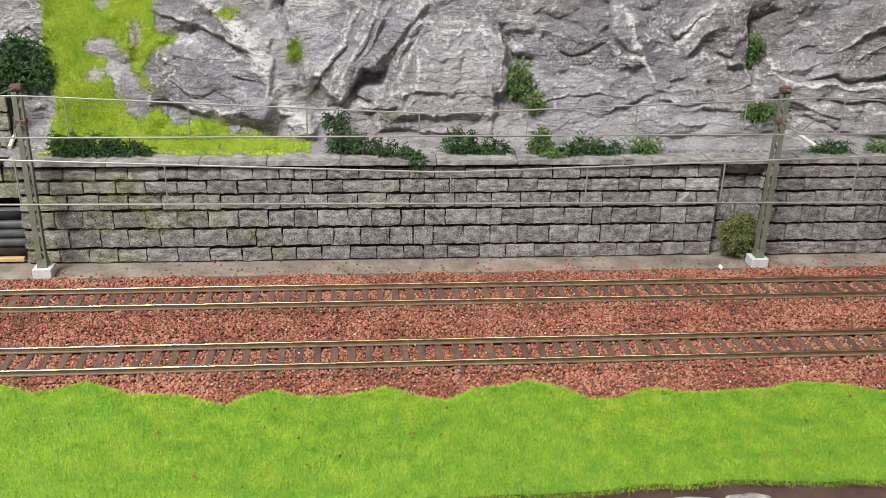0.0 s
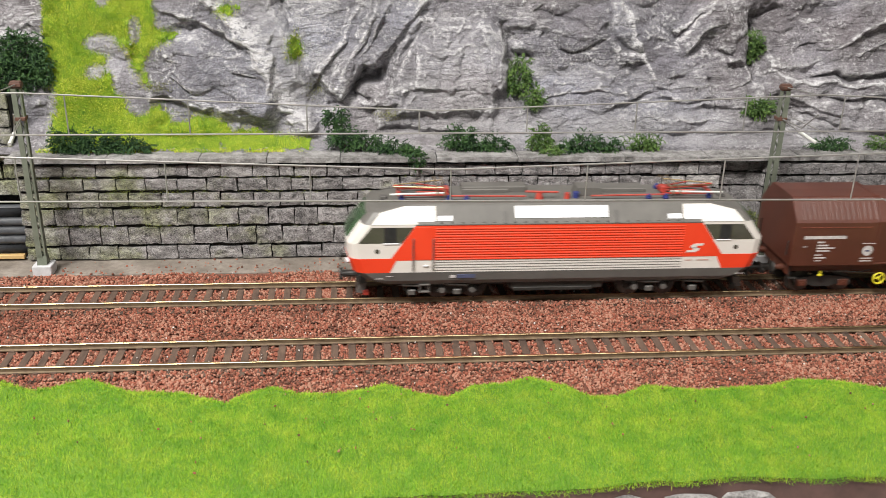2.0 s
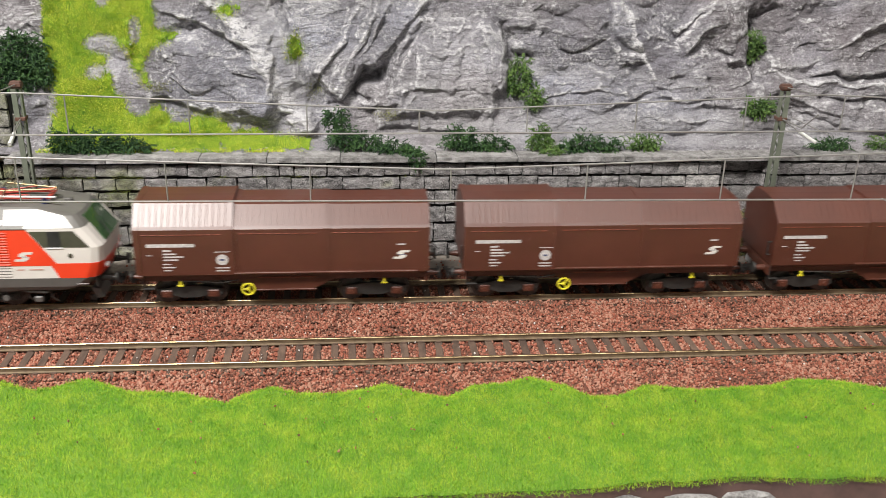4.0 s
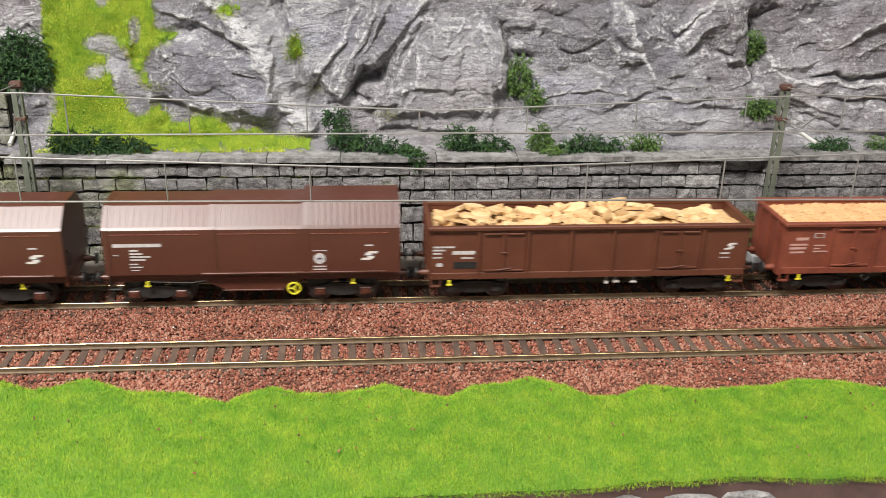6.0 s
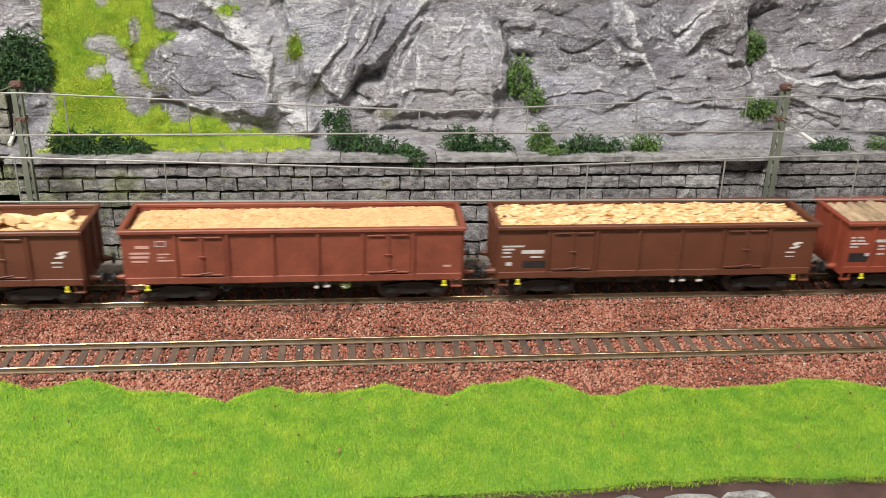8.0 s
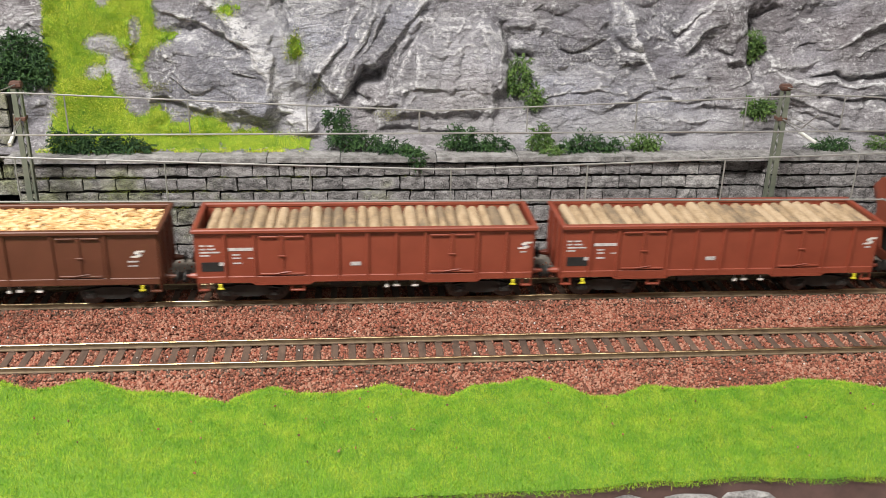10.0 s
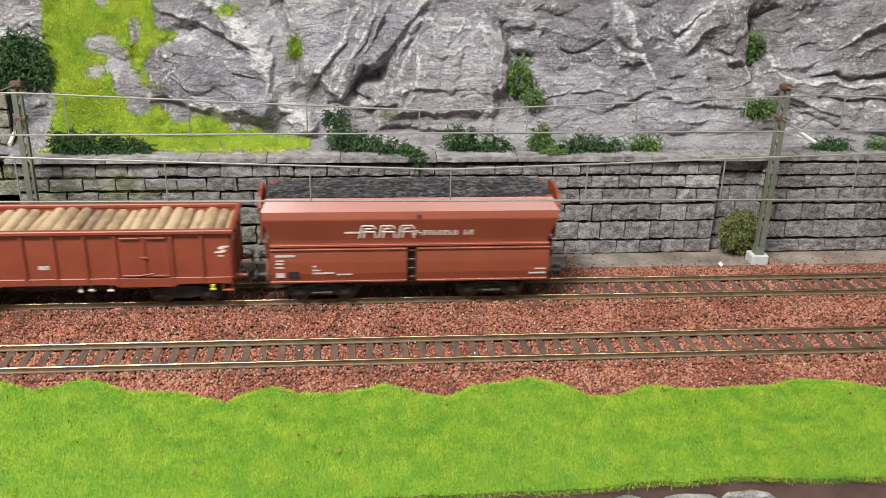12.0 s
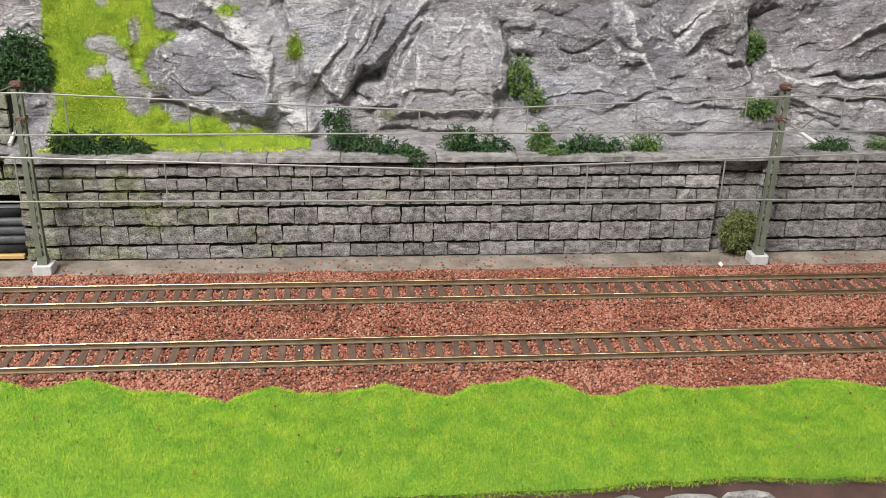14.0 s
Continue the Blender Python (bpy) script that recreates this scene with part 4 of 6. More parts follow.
# ---- bushes ----
def leaf_clump(name, spots, m, count, leaf, label, category="bush"):
    """A bush: twigs and small crumpled leaves round a few spots (x, y, z, rx, ry, rz)."""
    pts, dirs = [], []
    w = np.array([s[3] * s[5] for s in spots])
    for s, k in zip(spots, (count * 1.35 * w / w.sum() / 9).astype(int)):
        d = rng.normal(0, 1, (k, 3))
        d /= np.linalg.norm(d, axis=1)[:, None]
        d[:, 1] = -np.abs(d[:, 1]) * 0.9 + 0.15
        r = rng.uniform(0.15, 1.0, k)[:, None] ** 0.5
        lump = 1 + 0.3 * np.sin(d[:, :1] * 7 + s[0]) * np.cos(d[:, 2:] * 6 + s[2])
        at = np.array(s[:3]) + d * r * lump * np.array(s[3:]) * 0.9
        way = d * np.array([1.0, 0.8, 0.5]) + rng.normal(0, 0.55, (k, 3))
        way /= np.linalg.norm(way, axis=1)[:, None]
        for j in range(9):
            pts.append(at + rng.normal(0, 0.22 * leaf, (k, 3))), dirs.append(way + rng.normal(0, 0.45, (k, 3)))
            at = at + way * leaf * 0.62
            way = way + rng.normal(0, 0.22, (k, 3)) - np.array([0, 0, 0.10])
            way /= np.linalg.norm(way, axis=1)[:, None]
    p, a = np.concatenate(pts), np.concatenate(dirs)
    n = len(p)
    a /= np.linalg.norm(a, axis=1)[:, None]
    b = np.cross(a, rng.normal(0, 1, (n, 3)))
    b /= np.linalg.norm(b, axis=1)[:, None]
    L, W = 0.9 * leaf * rng.uniform(0.6, 1.4, n)[:, None], leaf * 0.42 * rng.uniform(0.6, 1.3, n)[:, None]
    up = np.cross(a, b) * L * 0.3
    v = np.stack([p - a * L, p - b * W + up, p + a * L, p + b * W + up], 1).reshape(-1, 3)
    o = (np.arange(n) * 4)[:, None]
    f = np.concatenate([o + np.array([[0, 1, 2]]), o + np.array([[0, 2, 3]])], 0)
    cx, cy, cz = spots[0][:3]
    t = thing(name, label, category, "bushes", at=(cx, cy, cz - spots[0][5]))
    off = np.array([cx, cy, cz - spots[0][5]])
    part("leaves", fast_mesh("leaves", v - off, f, m), None, t)
    tw = Shape()
    r = random.Random(int(cx))
    for s in spots:
        for _ in range(5):
            q = [s[i] - off[i] + r.uniform(-0.7, 0.7) * s[3 + i] for i in range(3)]
            tw.tube((q[0] * 0.3 + (s[0] - off[0]) * 0.7, s[1] - off[1] + s[4] * 0.6, s[2] - off[2] - s[5] * 0.8), q, 0.3, 0.12, 5)
    part("twigs", tw, M_RUST, t)
    return t


def bushes():
    dark, mid, olive = "dark green trailing bush on the ledge over the wall", "mid-green leafy bush growing from the rock", "olive-green bushy shrub standing in the wall recess"
    leaf_clump("ledge_bush", [(-138, 51, 51.5, 13, 4.5, 6.0), (-123, 51, 50, 10, 4.5, 4.5), (-151, 51, 52, 8, 4, 7)], M_LEAF, 4200, 0.75, dark)
    leaf_clump("ledge_bush", [(-25, 52, 54, 8, 4, 6), (-30, 55, 62, 6, 4, 6), (-16, 52, 52, 8, 4, 4)], M_LEAF, 2600, 0.75, dark)
    leaf_clump("ledge_bush", [(-2, 49, 50, 9, 4, 3), (6, 44, 48, 5, 3.5, 3), (9, 42, 46, 2, 2, 4)], M_LEAF, 1800, 0.75, "dark green bush trailing over the cap stones")
    leaf_clump("ledge_bush", [(36, 52, 51, 11, 4, 5.5), (28, 53, 53, 8, 4, 6), (47, 52, 50, 7, 4, 4)], M_LEAF, 2600, 0.75, dark)
    leaf_clump("ledge_bush", [(67, 52, 52, 6.5, 4, 5.5), (68, 53, 56, 4, 3, 4), (72, 46, 48.5, 5, 4, 2.5)], M_LEAF2, 1700, 0.7, "fresh green bush on the ledge over the wall")
    leaf_clump("ledge_bush", [(90, 51, 51, 11, 4, 5.5), (81, 49, 49.5, 6, 3, 4), (101, 51, 50, 6, 4, 4)], M_LEAF, 2200, 0.75, dark)
    leaf_clump("ledge_bush", [(118, 52, 51, 9, 4, 4)], M_LEAF2, 1000, 0.7, "small green bush on the ledge over the wall")
    leaf_clump("ledge_bush", [(213, 52, 49.5, 11, 4, 3.6)], M_LEAF, 1200, 0.7, dark)
    leaf_clump("ledge_bush", [(241, 53, 50, 8, 4, 4)], M_LEAF2, 900, 0.7, "small green bush on the ledge over the wall")
    def on_rock(x, z, rx, ry, rz):
        return (x, float(np.mean([rock_depth(x + i * rx * 0.5, z + j * rz * 0.5) for i in (-1, 0, 1) for j in (-1, 0, 1)])) - 2.0, z, rx, ry, rz)
    leaf_clump("rock_bush", [on_rock(58, 77, 9, 4, 8), on_rock(66, 69, 6, 4, 5), on_rock(60, 84, 5, 4, 4)], M_LEAF2, 2800, 0.7, mid)
    leaf_clump("rock_bush", [on_rock(177, 93, 5.5, 4, 8)], M_LEAF2, 1300, 0.7, mid)
    leaf_clump("rock_bush", [on_rock(178, 66, 9, 4, 5)], M_LEAF2, 1500, 0.7, mid)
    leaf_clump("rock_bush", [on_rock(-172, 88, 13, 6, 11), on_rock(-164, 80, 6, 5, 10), on_rock(-180, 78, 12, 6, 11)], M_LEAF, 7000, 0.85, "dark green dense bush on the rock")
    leaf_clump("recess_shrub", [(167.0, 39, 8.5, 10.0, 6, 11), (166, 40, 14, 8, 5, 7)], M_LEAF3, 8000, 0.62, olive, "shrub")


bushes()


# ---- overhead line ----
def mast(x, y, lab, kx):
    t = thing("catenary_mast", lab, "mast", "masts", at=(x, y, -3))
    part("base_block", Shape().box(-4.2, 4.2, -4.0, 4.0, 0, 4.9, 0.35), M_CONC, t, "light grey concrete footing")
    for s in (-1, 1):
        part("channel", Shape().prism([(-1.5, 4.9), (1.5, 4.9), (1.0, 86.1), (-1.0, 86.1)], s * 1.5 - 0.4, s * 1.5 + 0.4), M_MAST, t)
    side = 1 if kx > 0 else -1
    part("flange", Shape().prism([(-0.35 * side, 5.0), (2.1 * side, 5.0), (2.0 * side, 85.0), (-0.15 * side, 85.0)], -1.75, -1.25, axis=1), M_MAST, t)
    z, k = 7.4, 0
    while z < 81:
        a, b = (-1.2, 1.2) if k % 2 else (1.2, -1.2)
        part("lattice_bar", Shape().tube((a, -0.9, z), (b, -0.9, z + 4.2), 0.28, n=5).tube((a, 0.9, z), (b, 0.9, z + 4.2), 0.28, n=5), M_MAST, t)
        z, k = z + 4.2, k + 1
    part("gusset", Shape().prism([(-2.6, 4.9), (2.6, 4.9), (1.5, 9), (-1.5, 9)], -2.1, 2.1), M_MAST, t)
    part("top_cap", Shape().box(-2.2, 2.2, -1.4, 1.4, 85.1, 88.1, 0.3), M_RUST, t, "rust-brown mast head")
    part("stay_arm", Shape().tube((0, 0, 86.6), (1.5, -y, 89.8), 0.3, n=6), M_WIRE, t)
    part("lower_arm", Shape().tube((0, 0, 72.2), (2.5, -y * 0.55, 72), 0.33, n=6).tube((2.5, -y * 0.55, 72), (5.5, -y + 6, 80), 0.28, n=6), M_WIRE, t)
    part("steady_arm", Shape().tube((0.5, -y * 0.3, 75), (8, -y - 4, 73), 0.25, n=6), M_WIRE, t)
    part("insulator", Shape().tube((kx * 0.5 + 0.8, -y * 0.35, 68.6), (kx + 1.5, -y * 0.6, 65.8), 0.8, n=10), M_INSUL, t, "white porcelain insulator")
    part("insulator_rod", Shape().tube((0.5, -1, 71.8), (kx * 0.5 + 0.8, -y * 0.35, 68.6), 0.28, n=6), M_WIRE, t)
    for z in (72.2, 86.6):
        part("collar", Shape().box(-2.4, 2.4, -1.9, 1.9, z - 0.8, z + 0.8, 0.2), M_RUST, t)


mast(-161.8, 29.5, "green-grey lattice catenary mast on a concrete block beside the track", -1.5)
mast(174.0, 29.3, "green-grey lattice catenary mast on a concrete block beside the shrub", 8.0)


def catenary(yc, contact, sag, drops, ends, lab):
    """A contact wire, a sagging messenger and droppers, all one soldered piece."""
    t = thing("catenary_wire", lab, "overhead wire", "wires", at=(0, yc, 0))
    x0, x1 = ends
    cz = lambda x: contact[0] + (contact[1] - contact[0]) * (x + 150) / 350
    lo, k = sag
    mz = lambda x: lo + k * abs((x - 12 + 165.5) % 331 - 165.5)
    part("contact_wire", Shape().tube((x0, 0, cz(x0)), (x1, 0, cz(x1)), 0.36, n=8), M_WIRE, t)
    rows = [[(x, 0.33 * math.cos(0.8976 * i), mz(x) + 0.33 * math.sin(0.8976 * i)) for i in range(7)] for x in np.linspace(x0, x1, 85).tolist()]
    part("messenger_wire", Shape().loft(rows), M_WIRE, t)
    for x in drops:
        part("dropper", Shape().tube((x, 0, cz(x)), (x, 0, mz(x)), 0.3, n=6), M_WIRE, t)


catenary(0.0, (70.1, 71.2), (80.0, 0.043), (-134, -86.7, -40, 5.6, 50.4, 96.5, 143.7, 186.7), (-300, 330), "grey overhead wire with droppers over the rear track")
catenary(-52.8, (61.1, 59.0), (72.0, 0.034), (-137, -87, -36.9, 13.5, 63.6, 115.2, 166.7, 220), (-300, 330), "grey overhead wire with droppers over the front track")

# ---- beside the wall's end: opening with pipes; edge of the layout ----
def pipe_corner():
    # the opening's back is coloured near-black to stand for the shade in it
    tagged(part("opening_wall", Shape().box(-262, -173.4, 64, 68, -3, 47, 0.3).box(-262, -173.4, 62.5, 68, 40, 46.8, 0.3), M_JOINT_SHADE), "back of the opening beside the wall, its shade painted near-black", "wall", kind="structure")
    tagged(part("opening_floor", Shape().box(-262, -171, 48.2, 64, -12, -2.9, 0.3), M_CONC), "pale concrete slab in the opening", "floor", kind="structure")
    t = thing("pipe_stack", "stack of black plastic pipes lying on yellow timbers", "pipes", at=(-215, 52, -2.9))
    for x in (-30, 10, 37):
        part("timber", Shape().box(x - 1.5, x + 1.5, -6, 6, 0, 2.4, 0.2), M_TIMBER, t, "yellow timber bearer")
    part("timber", Shape().box(-40, 40, -8.6, -6.4, 1.0, 3.0, 0.2), M_TIMBER, t, "yellow timber bearer")
    for r in range(5):
        for c in range(2):
            y, z = -4.3 + 4.4 * c + 0.6 * r, 4.7 + 4.3 * r
            s = Shape()
            n = 14
            rows = []
            for x, rad in ((-45, 2.1), (41 + random.uniform(-1.5, 1), 2.1), (41, 1.7), (-44, 1.7)):
                rows.append([(x, y + rad * math.cos(2 * math.pi * i / n), z + rad * math.sin(2 * math.pi * i / n)) for i in range(n)])
            part("pipe", s.loft(rows, close=False), M_PIPE, t, smooth=True)


pipe_corner()


def side_wall():
    """Older masonry over the opening, beside the wall's end."""
    w = thing("wall_side", "old grey block masonry over the opening with the pipes", "wall", kind="structure")
    part("wall_core", Shape().box(-262, -176, 57.6, 62, 25, 72, 0.2), M_JOINT_SHADE, w, "dark mortar behind the blocks")
    z, k = 25.0, 0
    while z < 70:
        h = random.uniform(7.2, 8.6)
        x = -176.4 - (7.0 if k % 2 else 0.0)
        if k % 2:
            o = part("stone_block", random.choice(BLOCKS), None, w, at=(-179.7, 55.6, z + h / 2))
            o.scale = (6.0 / 13, 1, (h - 0.9) / 8)
        while x > -250:
            l = random.uniform(11.5, 15)
            o = part("stone_block", random.choice(BLOCKS), None, w, at=(x - l / 2, 55.5 + random.uniform(-0.3, 0.3), z + h / 2))
            o.scale = ((l - 0.7) / 13, 1, (h - 0.9) / 8)
            x -= l
        z, k = z + h, k + 1


side_wall()


def edge_rocks():
    for x, y, w, h in ((62, -141.0, 7, 3.2), (82, -141.5, 12, 3.0), (101, -140.8, 10, 2.6)):
        r = random.Random(x)
        rows = []
        for k, (f, z) in enumerate(((1.0, -12.2), (0.95, -8.0), (0.7, -5.4), (0.3, -4.6))):
            rows.append([(w * f * math.cos(a * 0.698) * r.uniform(0.8, 1.15), h * f * math.sin(a * 0.698) * r.uniform(0.8, 1.15), z + r.uniform(-0.3, 0.3)) for a in range(9)])
        o = part("edge_rock", Shape().loft(rows), M_CAP, at=(x, y, -1.2))
        tagged(o, "grey rock lump at the layout's front edge", "rock", "edge rocks")


edge_rocks()


def footing():
    t = thing("front_mast", "green-grey mast on a grey concrete footing in the grass", "mast", "masts", at=(179.8, -94, -3))
    part("base_block", Shape().box(-4.2, 4.2, -4.2, 4.2, 0, 6.5, 0.35), M_CONC, t, "light grey concrete footing")
    for s in (-1, 1):
        part("channel", Shape().prism([(-1.5, 6.5), (1.5, 6.5), (1.0, 80), (-1.0, 80)], s * 1.5 - 0.4, s * 1.5 + 0.4), M_MAST, t)
    part("arm", Shape().tube((0, 0, 78.8), (0, 42.2, 80.6), 0.3, n=6).tube((0, 0, 65), (0, 42.2, 62.2), 0.3, n=6), M_WIRE, t)


footing()
o = stones(1, np.array([154.5]), np.array([25.5]), np.array([-2.0]), 1.3, 1.4, M_WHITE, "white_chip")
tagged(o, "small white plaster chip lying beside the track", "chip")

# ---- rolling stock ----
M_BROWN = mat("dark_brown_wagon_paint", [(0.075, 0.024, 0.014), (0.10, 0.032, 0.019)], 14, 0.42, grain=0.15, spec=0.5)
M_HOOD = mat("brown_hood_paint", [(0.072, 0.019, 0.010), (0.094, 0.026, 0.014)], 14, 0.40, grain=0.15, spec=0.85)
M_OPEN = mat("brown_open_wagon_paint", [(0.095, 0.03, 0.015), (0.125, 0.041, 0.021)], 14, 0.5, grain=0.15)
M_RED = mat("red_brown_wagon_paint", [(0.20, 0.042, 0.022), (0.25, 0.056, 0.03)], 14, 0.45, grain=0.15)
M_RUSTRED = mat("weathered_red_wagon_paint", [(0.145, 0.036, 0.02), (0.24, 0.062, 0.033)], 10, 0.55, grain=0.3)
M_HOP = mat("orange_brown_hopper_paint", [(0.215, 0.05, 0.026), (0.255, 0.064, 0.034)], 16, 0.3, grain=0.12, spec=0.75)
M_DARK = mat("black_running_gear", [(0.012, 0.011, 0.010), (0.03, 0.027, 0.024)], 4, 0.6)
M_WHEEL = mat("dark_steel_wheel", [(0.05, 0.045, 0.04), (0.12, 0.11, 0.10)], 3, 0.4, 0.6)
M_LETTER = mat("white_lettering", [(0.36, 0.33, 0.32), (0.62, 0.59, 0.58)], 0.9, 0.6, grain=0.6)
M_YELLOW = mat("yellow_paint", [(0.60, 0.52, 0.02), (0.78, 0.70, 0.04)], 2, 0.5)
M_BLACK = mat("black_panel", [(0.012, 0.012, 0.012), (0.025, 0.025, 0.025)], 3, 0.5)
M_LRED = mat("traffic_red_loco_paint", [(0.70, 0.045, 0.014), (0.78, 0.06, 0.02)], 20, 0.38, grain=0.1, spec=0.5)
M_FADED = mat("faded_red_lettering", [(0.46, 0.25, 0.21), (0.54, 0.33, 0.28)], 3, 0.5)
M_LWHITE = mat("cream_white_loco_paint", [(0.62, 0.58, 0.54), (0.68, 0.645, 0.60)], 20, 0.38, grain=0.1)
M_LROOF = mat("grey_roof_paint", [(0.10, 0.095, 0.087), (0.14, 0.132, 0.12)], 12, 0.5, grain=0.2)
M_LSKIRT = mat("dark_grey_skirt_paint", [(0.085, 0.08, 0.075), (0.115, 0.108, 0.10)], 12, 0.5, grain=0.2)
# near-white silver: the vent grilles' blown-out reflection is put into the colour
M_SILVER = mat("silver_grille_with_glare", [(0.74, 0.74, 0.76), (0.86, 0.86, 0.88)], 3, 0.45)
M_GLASS = mat("dark_tinted_glass", [(0.055, 0.052, 0.04), (0.085, 0.08, 0.062)], 10, 0.12, spec=0.6)
# dark windscreen glass; the green reflection on it is painted as base colour
M_SCREEN = mat("green_reflection_windscreen", [(0.02, 0.05, 0.022), (0.045, 0.10, 0.04)], 8, 0.12, spec=0.6)
M_PANTO = mat("red_pantograph", [(0.30, 0.03, 0.02), (0.45, 0.06, 0.04)], 3, 0.45)
M_BLUE = mat("blue_insulator", [(0.02, 0.03, 0.13), (0.04, 0.05, 0.2)], 2, 0.4)
M_GREYBLUE = mat("grey_logo_stripe", [(0.05, 0.06, 0.12), (0.08, 0.09, 0.16)], 2, 0.5)
M_WOOD = mat("pale_split_wood", [(0.46, 0.28, 0.12), (0.66, 0.44, 0.22), (0.76, 0.55, 0.31)], 5, 0.75, grain=0.3, obj_random=0.25, bump=0.1, bump_size=0.6, stretch=(0.3, 1, 1))
M_CHIP = mat("yellow_wood_chips", [(0.56, 0.35, 0.15), (0.69, 0.46, 0.22), (0.78, 0.58, 0.34)], 4, 0.8, island=0.5)
M_FINE = mat("fine_yellow_wood_chips", [(0.58, 0.35, 0.165), (0.70, 0.445, 0.23)], 8, 0.85, island=0.35)
M_LOG = mat("brown_grey_bark_log", [(0.20, 0.148, 0.098), (0.36, 0.255, 0.15), (0.48, 0.36, 0.235)], 3, 0.85, grain=0.5, obj_random=0.45, bump=0.2, bump_size=0.6, stretch=(1, 0.3, 1))
M_LOGEND = mat("pale_log_end", [(0.50, 0.36, 0.20), (0.62, 0.47, 0.28)], 1, 0.8)
M_COAL = mat("black_coal", [(0.008, 0.008, 0.009), (0.013, 0.012, 0.014), (0.02, 0.019, 0.022), (0.026, 0.025, 0.028), (0.13, 0.125, 0.13)], 3, 0.5, grain=0.1, island=0.62)

VEHICLES, SPINNERS = [], []
WHEEL = Shape()
for s in (-1, 1):
    WHEEL.tube((0, s * 7.6, 0), (0, s * 9.6, 0), 5.1, n=20).tube((0, s * 7.0, 0), (0, s * 7.6, 0), 5.8, n=20)
    for a in range(4):
        WHEEL.tube((2.6 * math.cos(a * 1.571), s * 9.5, 2.6 * math.sin(a * 1.571)), (2.6 * math.cos(a * 1.571), s * 9.9, 2.6 * math.sin(a * 1.571)), 0.8, n=8)
WHEEL.tube((0, -10.5, 0), (0, 10.5, 0), 0.9, n=10)
WHEEL = WHEEL.data("wheelset", M_WHEEL)


def vehicle(name, label, category, x0, group=""):
    t = thing(name, label, category, group)
    VEHICLES.append((t, x0))
    return t


def wheelset(t, x, x0, r=1.0):
    w = part("wheelset", WHEEL, None, t, at=(x, 0, 5.1))
    SPINNERS.append((w, x, x0))


def bogie(t, xc, half, x0, m, big=False):
    b = part("bogie", Shape().box(xc - 1.6, xc + 1.6, -11, 11, 6.2, 9.5, 0.3), M_DARK, t, "black bogie under the floor")
    for s in (-1, 1):
        y = s * 11.6
        part("side_frame", Shape().prism([(xc - half - 4, 5.0), (xc - half - 2.5, 7.4), (xc - 4, 8.8), (xc + 4, 8.8), (xc + half + 2.5, 7.4), (xc + half + 4, 5.0), (xc + half - 3, 4.6), (xc + 3.5, 3.4), (xc - 3.5, 3.4), (xc - half + 3, 4.6)], y - 0.7, y + 0.7, axis=1), M_DARK, b)
        for x in (xc - half, xc + half):
            part("axle_box", Shape().box(x - 2.2, x + 2.2, y + s * 0.6 - 0.7, y + s * 0.6 + 0.7, 3.6, 7.0, 0.4).tube((x, y, 5.1), (x, y + s * 1.9, 5.1), 1.2, 0.9, n=10), m, b)
            part("spring", Shape().tube((x - 3.1, y, 4.2), (x - 3.1, y, 7.4), 0.7, n=8).tube((x + 3.1, y, 4.2), (x + 3.1, y, 7.4), 0.7, n=8), M_DARK, b)
    for x in (xc - half, xc + half):
        wheelset(t, x, x0)


def buffers(t, half, m, reach=5.5, z=12.3):
    for e in (-1, 1):
        part("buffer_beam", Shape().box(min(e * (half - 1.2), e * half), max(e * (half - 1.2), e * half), -14.6, 14.6, 10.2, 14.4, 0.2), m, t)
        for s in (-1, 1):
            b = part("buffer", Shape().tube((e * half, s * 10, z), (e * (half + reach * 0.55), s * 10, z), 1.5, 1.2, n=10).tube((e * (half + reach * 0.5), s * 10, z), (e * (half + reach - 0.8), s * 10, z), 0.85, n=10), m, t)
            part("buffer_plate", Shape().tube((e * (half + reach - 0.8), s * 10, z), (e * (half + reach), s * 10, z), 2.5, 2.3, n=16), M_DARK, b)
        part("coupling", Shape().box(min(e * half, e * (half + 7)), max(e * half, e * (half + 7)), -1.6, 1.6, 6.8, 9.0, 0.3).box(min(e * (half + 5.5), e * (half + 7)), max(e * (half + 5.5), e * (half + 7)), -5, 5, 6.9, 8.6, 0.3), M_DARK, t, "black close coupler")
        part("brake_hose", Shape().tube((e * half, -4.5, 11), (e * (half + 2.5), -4.8, 8.6), 0.5, n=6).tube((e * (half + 2.5), -4.8, 8.6), (e * (half + 3), -4.2, 6.6), 0.5, n=6), M_DARK, t)


def marks(t, bars, y, label="white lettering too small to read", m=None, name="marking"):
    """Flat printed bars on the sides: (x, z, width, height)."""
    for s in (-1, 1):
        for x, z, w, h in bars:
            x = x if s < 0 else -x - w
            part(name, Shape().box(x, x + w, min(s * y, s * (y + 0.07)), max(s * y, s * (y + 0.07)), z, z + h * 0.85, 0.01), m or M_LETTER, t, label)


